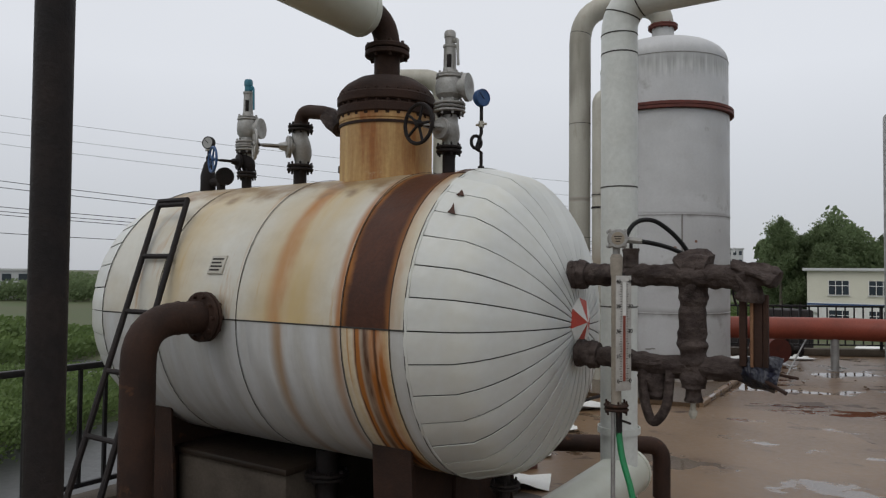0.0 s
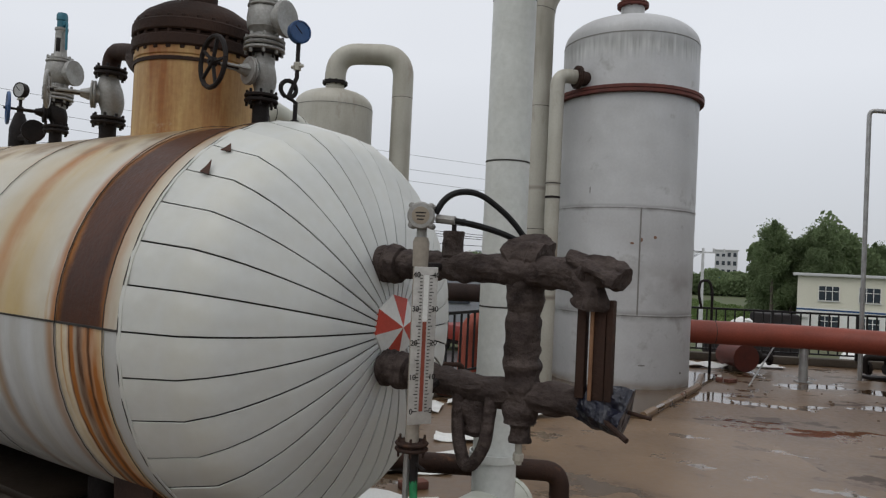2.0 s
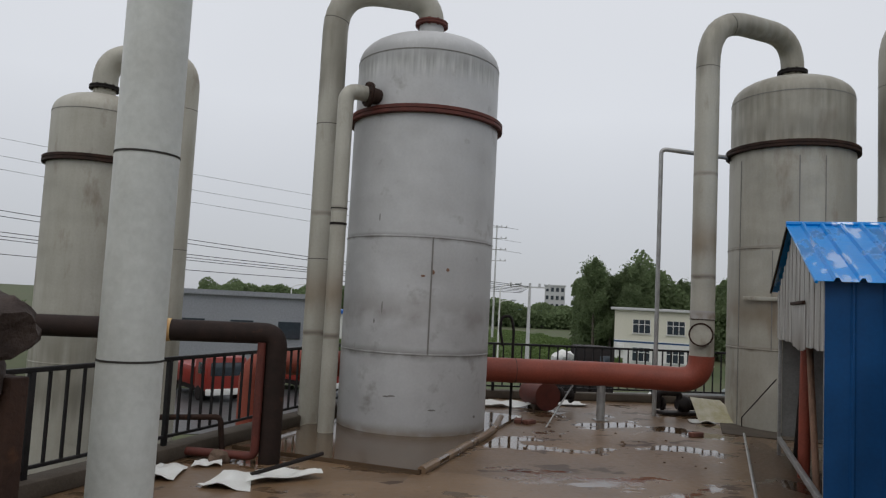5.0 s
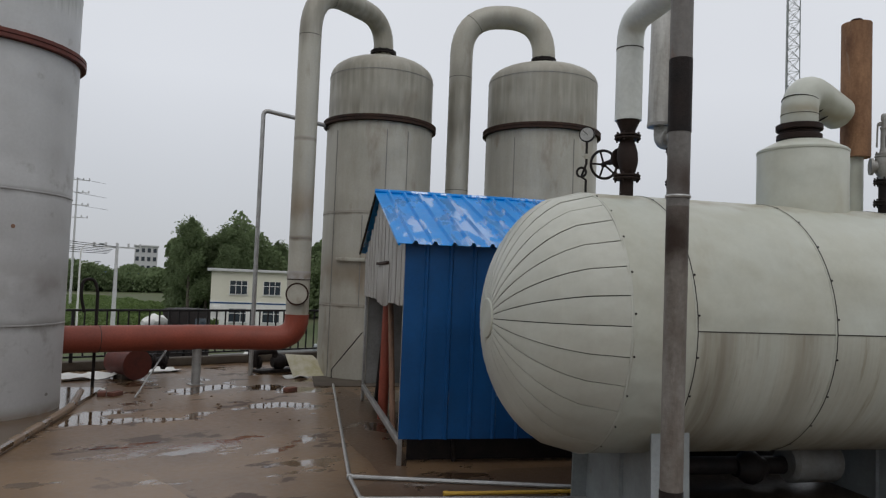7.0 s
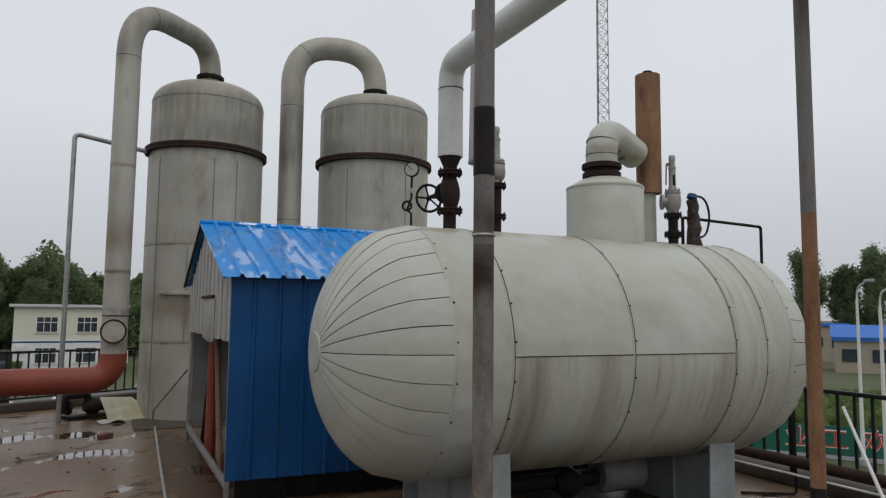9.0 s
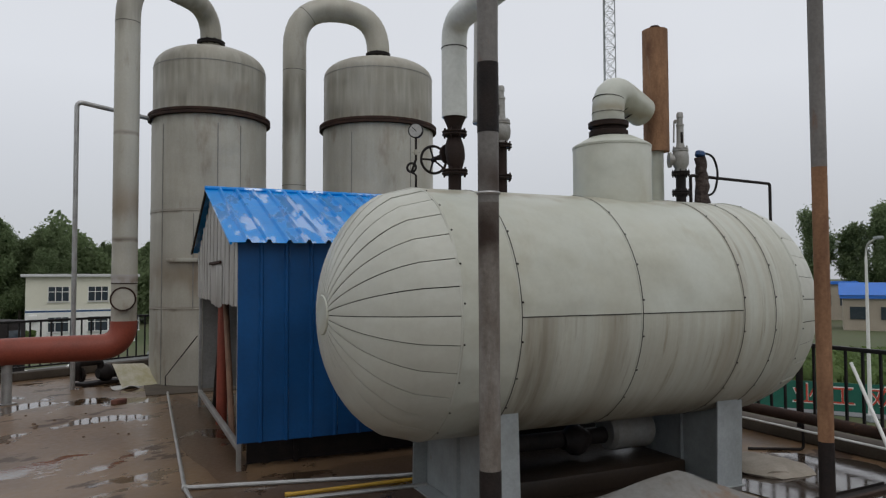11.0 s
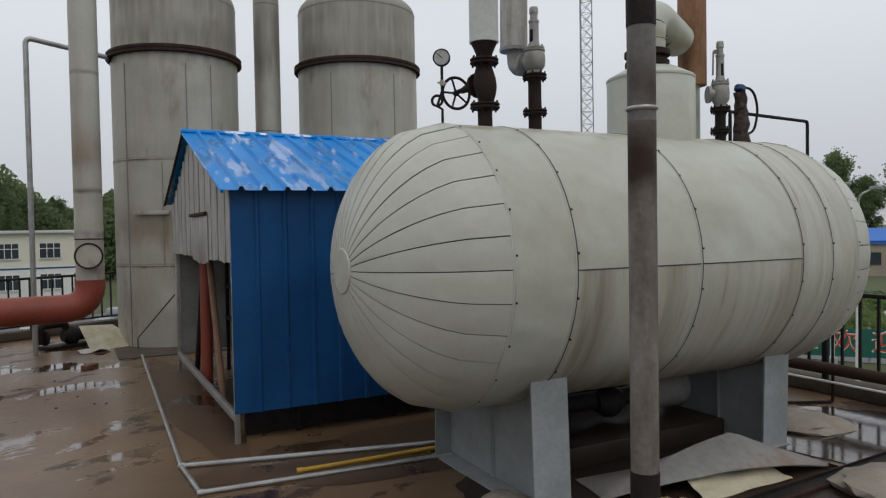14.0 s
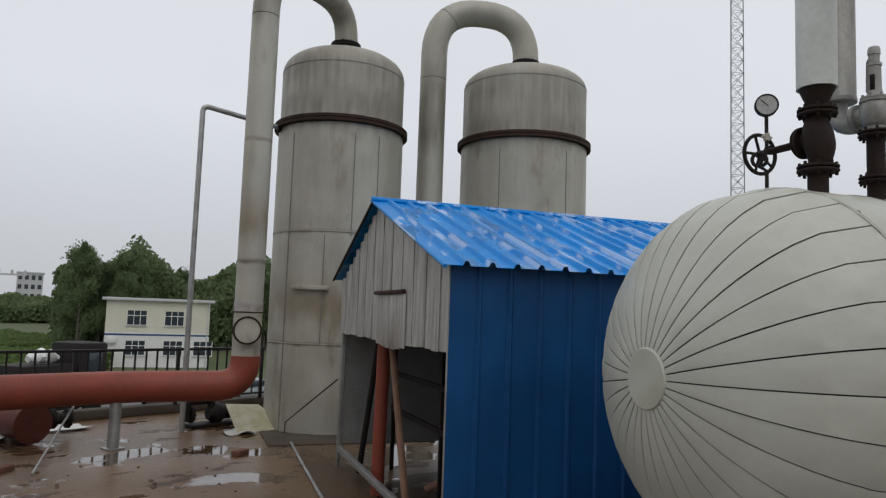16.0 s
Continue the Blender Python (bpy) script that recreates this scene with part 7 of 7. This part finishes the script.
rt = random.Random(3)
for x, y, s, k in ((37.6, 92.5, 0.90, 0), (40.4, 93.5, 0.84, 1), (43.0, 91.0, 0.87, 0), (39.5, 96, 0.86, 0), (45.5, 93, 0.85, 1), (41.5, 89.0, 0.75, 1)):
    tree(k, x, y, s, rt.random() * 360)
for j in range(22):
    f = j / 21
    tree(1 - j % 2, 47 + 42 * f + rt.random() * 2, 101 - 26 * f + rt.random() * 4, 0.68 + 0.14 * rt.random(), rt.random() * 360)
for j in range(8):
    tree(j % 2, 128 + rt.random() * 6, 19.5 - 4.2 * j + rt.random() * 2, 0.95 + 0.25 * rt.random(), rt.random() * 360)

def thicket(x0, x1, y0, y1, h, count, size, label, seed, leafage=None):
    """Low shrubs and tall grass, too many to count."""
    rnd = random.Random(seed)
    vs, fs = [], []
    for k in range(count):
        p = Vector((x0 + (x1 - x0) * rnd.random(), y0 + (y1 - y0) * rnd.random(), 0))
        top = h * (0.6 + 0.4 * noise.noise(Vector((p.x * 0.12, p.y * 0.12, seed))))
        p.z = GROUND + top * rnd.random() ** 0.6
        n1 = Vector((rnd.gauss(0, 1), rnd.gauss(0, 1), rnd.gauss(0, 0.6))).normalized()
        n2 = n1.orthogonal().normalized()
        n3 = n1.cross(n2)
        q = size * (0.6 + 0.8 * rnd.random())
        b0 = len(vs)
        vs += [p + n2 * q, p + n3 * q * 0.6, p - n2 * q, p - n3 * q * 0.6]
        fs.append((b0, b0 + 1, b0 + 2, b0 + 3))
    me = bpy.data.meshes.new("thicket")
    me.from_pydata(vs, [], fs)
    me.materials.append(leafage or SHRUB)
    ob = new("thicket", me)
    return tagged(ob, label, "shrubs", "", "stuff")


thicket(46, 92, 92, 108, 17.0, 80000, 0.30, "continuous belt of young trees behind the house", 6.0, LEAF)
thicket(38.5, 48, 94, 104, 16.0, 40000, 0.30, "continuous belt of young trees behind the house", 7.0, LEAF)
thicket(-130, -62, 120, 170, 5.5, 50000, 0.34, "far belt of woodland across the field", 14.0, LEAF)
thicket(-40, 20, 232, 262, 13.0, 60000, 0.42, "far belt of woodland behind the fields", 8.0, LEAF)
thicket(24, 100, 205, 235, 9.5, 70000, 0.42, "far belt of woodland behind the fields", 9.0, LEAF)
thicket(14, 44, 96, 150, 1.6, 60000, 0.20, "dense light green crop beyond the yard", 10.0)
thicket(14, 32, 70, 86, 2.4, 24000, 0.28, "dense light green shrubs beyond the yard", 1.0)
thicket(-30, -14, 14, 34, 2.4, 90000, 0.085, "dense light green shrubs beyond the field rail", 2.0)
thicket(-64, -26, 20, 56, 2.8, 60000, 0.20, "dense light green shrubs across the field", 12.0)
thicket(46, 66, -8, 14, 1.1, 9000, 0.28, "rough shrubs around the tan store", 3.0)
thicket(-2, 10, 66, 80, 3.2, 12000, 0.26, "dense light green shrubs beyond the warehouse", 4.0)


def ground_strip(name, corners, z, material, label):
    thing(name, prism(corners, GROUND - 0.02, GROUND + z), material, Matrix(), label, "road", kind="structure")


ground_strip("road", [(-60, 24), (60, 46), (60, 60), (-60, 40)], 0.03, ASPHALT, "wet grey yard road with puddles")
ground_strip("pavement", [(40, -30), (48, -30), (44, 40), (36, 40)], 0.03, ASPHALT, "wet grey yard road beyond the railing")
ground_strip("yard", [(-30, -10), (-9, -10), (-2, 28), (-14, 28)], 0.03, ASPHALT, "wet grey yard beside the building")


def vehicle(p, turn, l, w, h, paint, label, kind="truck", name="truck"):
    o = root(name, pose(p[0], p[1], GROUND + 0.03, 0, 0, turn), label, kind)
    part("chassis", box(-l / 2, l / 2, -w / 2 + 0.1, w / 2 - 0.1, 0.45, 0.75, 0.03), DARK, o)
    if kind == "truck":
        part("cab", box(l / 2 - 1.9, l / 2, -w / 2, w / 2, 0.6, h, 0.15), paint, o)
        part("windscreen", box(l / 2 - 0.06, l / 2 + 0.02, -w / 2 + 0.2, w / 2 - 0.2, h * 0.58, h * 0.88, 0.03), GLASS, o)
        part("side_window", box(l / 2 - 1.3, l / 2 - 0.4, -w / 2 - 0.02, w / 2 + 0.02, h * 0.6, h * 0.86, 0.03), GLASS, o)
        part("bumper", box(l / 2 - 0.1, l / 2 + 0.08, -w / 2, w / 2, 0.4, 0.75, 0.04), WHITE, o)
        part("load_bed", box(-l / 2, l / 2 - 2.1, -w / 2, w / 2, 0.75, h * 0.72, 0.03), paint, o)
    else:
        part("body", box(-l / 2, l / 2, -w / 2, w / 2, 0.35, h * 0.62, 0.18), paint, o)
        part("cabin", box(-l * 0.30, l * 0.22, -w / 2 + 0.1, w / 2 - 0.1, h * 0.58, h, 0.2), paint, o)
        part("glass", box(-l * 0.24, l * 0.24, -w / 2 + 0.07, w / 2 - 0.07, h * 0.66, h * 0.92, 0.08), GLASS, o)
    for x in (-l * 0.32, l * 0.32):
        for s in (-1, 1):
            wh = part("wheel", moved(disc(0.42 if kind == "truck" else 0.32, -0.12, 0.12, 20, 0.03), Matrix.Translation((x, s * (w / 2 - 0.1), 0.42 if kind == "truck" else 0.32)) @ Matrix.Rotation(radians(90), 4, "X")), DARK, o)
    return o


vehicle((-4.6, 46.5), -60, 6.5, 2.3, 2.5, RED_TRUCK, "red and white truck parked on the wet yard")
vehicle((-9.5, 45.5), -75, 6.0, 2.3, 2.5, RED_TRUCK, "red and white truck parked on the wet yard")
vehicle((1.0, 50.0), -50, 6.0, 2.3, 2.4, RED_TRUCK, "red and white truck parked on the wet yard")
vehicle((18.6, 46.0), 15, 4.6, 1.8, 1.55, WHITE, "white car parked on the yard road", "car", "car")
vehicle((17.6, 45.0), 20, 5.2, 2.2, 3.9, DARK, "dark truck with a pale tarpaulin load", "truck", "truck")
vehicle((29.5, 45.0), 10, 4.5, 1.8, 1.5, GREY_PAINT, "grey car parked on the yard road", "car", "car")
vehicle((25.0, 47.5), 60, 4.5, 1.8, 1.5, WHITE, "white car parked on the yard road", "car", "car")
thing("tarpaulin", sweep(dense([(-0.9, 0, 0), (0, 0.1, 0.15), (0.9, 0, 0)], 0.15), lambda s: 0.16 + 0.22 * math.sin(math.pi * s), 12, 0.5), WHITE, pose(17.0, 44.75, GROUND + 3.12, 0, 0, 20), "pale crumpled tarpaulin on a dark truck", "tarpaulin")


def street_lamp(p, h, turn, label, arm=1.6):
    o = root("street_lamp", pose(p[0], p[1], GROUND, 0, 0, turn), label, "street lamp", "street lamps")
    part("post", sweep([(0, 0, 0), (0, 0, h * 0.5), (0, 0, h)], lambda s: 0.09 - 0.035 * s, 10), WHITE, o)
    part("arm", sweep(fillet([(0, 0, h - 0.1), (0, 0, h + 0.5), (arm, 0, h + 0.7)], 0.6, 6), 0.04, 8), WHITE, o)
    part("lamp_head", box(arm - 0.1, arm + 0.5, -0.12, 0.12, h + 0.64, h + 0.76, 0.03), GREY_PAINT, o)
    part("base", disc(0.2, 0, 0.3, 12, 0.03), GREY_PAINT, o)
    return o


street_lamp((32.2, 4.5), 6.6, 200, "white street lamp with a curved arm")
street_lamp((37.2, 5.7), 7.0, 200, "white street lamp with a curved arm")
street_lamp((16.7, 60.6), 7.4, 20, "white street lamp with a curved arm")
street_lamp((-1.0, 70.0), 6.6, 10, "white street lamp with a curved arm")
street_lamp((22.0, 82.0), 6.2, 10, "white street lamp with a curved arm")


def power_pole(p, h, arms, label):
    o = root("power_pole", pose(p[0], p[1], GROUND, 0, 0, -15), label, "power pole", "power poles")
    part("mast", sweep([(0, 0, 0), (0, 0, h)], lambda s: 0.20 - 0.1 * s, 8), FAR_WALL, o)
    for k in range(arms):
        z = h - 0.4 - 1.9 * k
        part("cross_arm", box(-1.7, 1.7, -0.06, 0.06, z, z + 0.12), FAR_WALL, o)
        for x in (-1.6, -0.8, 0.8, 1.6):
            part("insulator", moved(disc(0.09, 0.12, 0.4, 6, 0.02), Matrix.Translation((x, 0, z))), FAR_WALL, o)
    return o


power_pole((30.2, 119), 19.8, 4, "grey lattice power pole with four cross arms")
power_pole((19.1, 60.0), 8.2, 1, "thin grey power pole beside the shrubs")
power_pole((-64, 33), 16.0, 3, "grey power pole beyond the field")
for k, (z0, z1) in enumerate(((11.2, 3.4), (10.6, 3.3), (8.6, 3.2), (8.2, 3.1), (7.9, 3.0), (6.0, 2.9), (13.6, 6.4), (14.4, 7.4), (15.6, 8.6))):
    a, b = Vector((-64, 33 + 0.5 * k, z0)), Vector((19.1, 60 + 0.5 * k, z1))
    pts = [a.lerp(b, j / 14) - Vector((0, 0, 1.0 * math.sin(math.pi * j / 14))) for j in range(15)]
    thing("power_cable", sweep(pts, 0.022 if k < 6 else 0.012, 5), CABLE, Matrix(), "thin sagging overhead power cable", "cable", "power cables")


def lattice_mast(p, base, h, w):
    o = root("lattice_mast", pose(p[0], p[1], base, 0, 0, 20), "thin steel lattice radio mast", "mast")
    corners = [(w * math.cos(a), w * math.sin(a)) for a in (0.5, 0.5 + 2.094, 0.5 + 4.189)]
    for x, y in corners:
        part("leg", sweep([(x, y, 0), (x * 0.75, y * 0.75, h)], 0.020, 5), GREY_PAINT, o)
    n = int(h / 0.42)
    for k in range(n):
        bms = []
        s0, s1 = 1 - 0.25 * k / n, 1 - 0.25 * (k + 1) / n
        for j in range(3):
            (x0, y0), (x1, y1) = corners[j], corners[(j + 1) % 3]
            z0, z1 = h * k / n, h * (k + 1) / n
            bms.append(sweep([(x0 * s0, y0 * s0, z0), (x1 * s1, y1 * s1, z1)], 0.008, 4))
            bms.append(sweep([(x1 * s0, y1 * s0, z0), (x0 * s1, y0 * s1, z1)], 0.008, 4))
            bms.append(sweep([(x0 * s0, y0 * s0, z0), (x1 * s0, y1 * s0, z0)], 0.008, 4))
        part("brace", join(*bms), GREY_PAINT, o)
    return o


lattice_mast((25.7, 12.3), GROUND, 24, 0.30)

# green roadside hoarding with red lettering
hb = root("hoarding", pose(37.6, 8.9, GROUND, 0, 0, -80), "green roadside hoarding with red and white lettering", "hoarding")
part("panel", box(-3, 12, -0.03, 0.03, 0.2, 1.45), BANNER, hb)
for x in (-2.8, 1.0, 4.6, 8.2, 11.8):
    part("post", box(x - 0.04, x + 0.04, 0.03, 0.1, 0, 1.5), GREY_PAINT, hb)
for k, ch in enumerate("业工欢迎"):
    for off, material, grow in ((0.034, WHITE, 1.12), (0.04, RED, 1.0)):
        lettering(ch, 0.95 * grow, Matrix.Translation((0.6 + 1.52 * k, -off, 0.83)) @ Matrix.Rotation(radians(90), 4, "X"), material, hb, "character", 0.003)
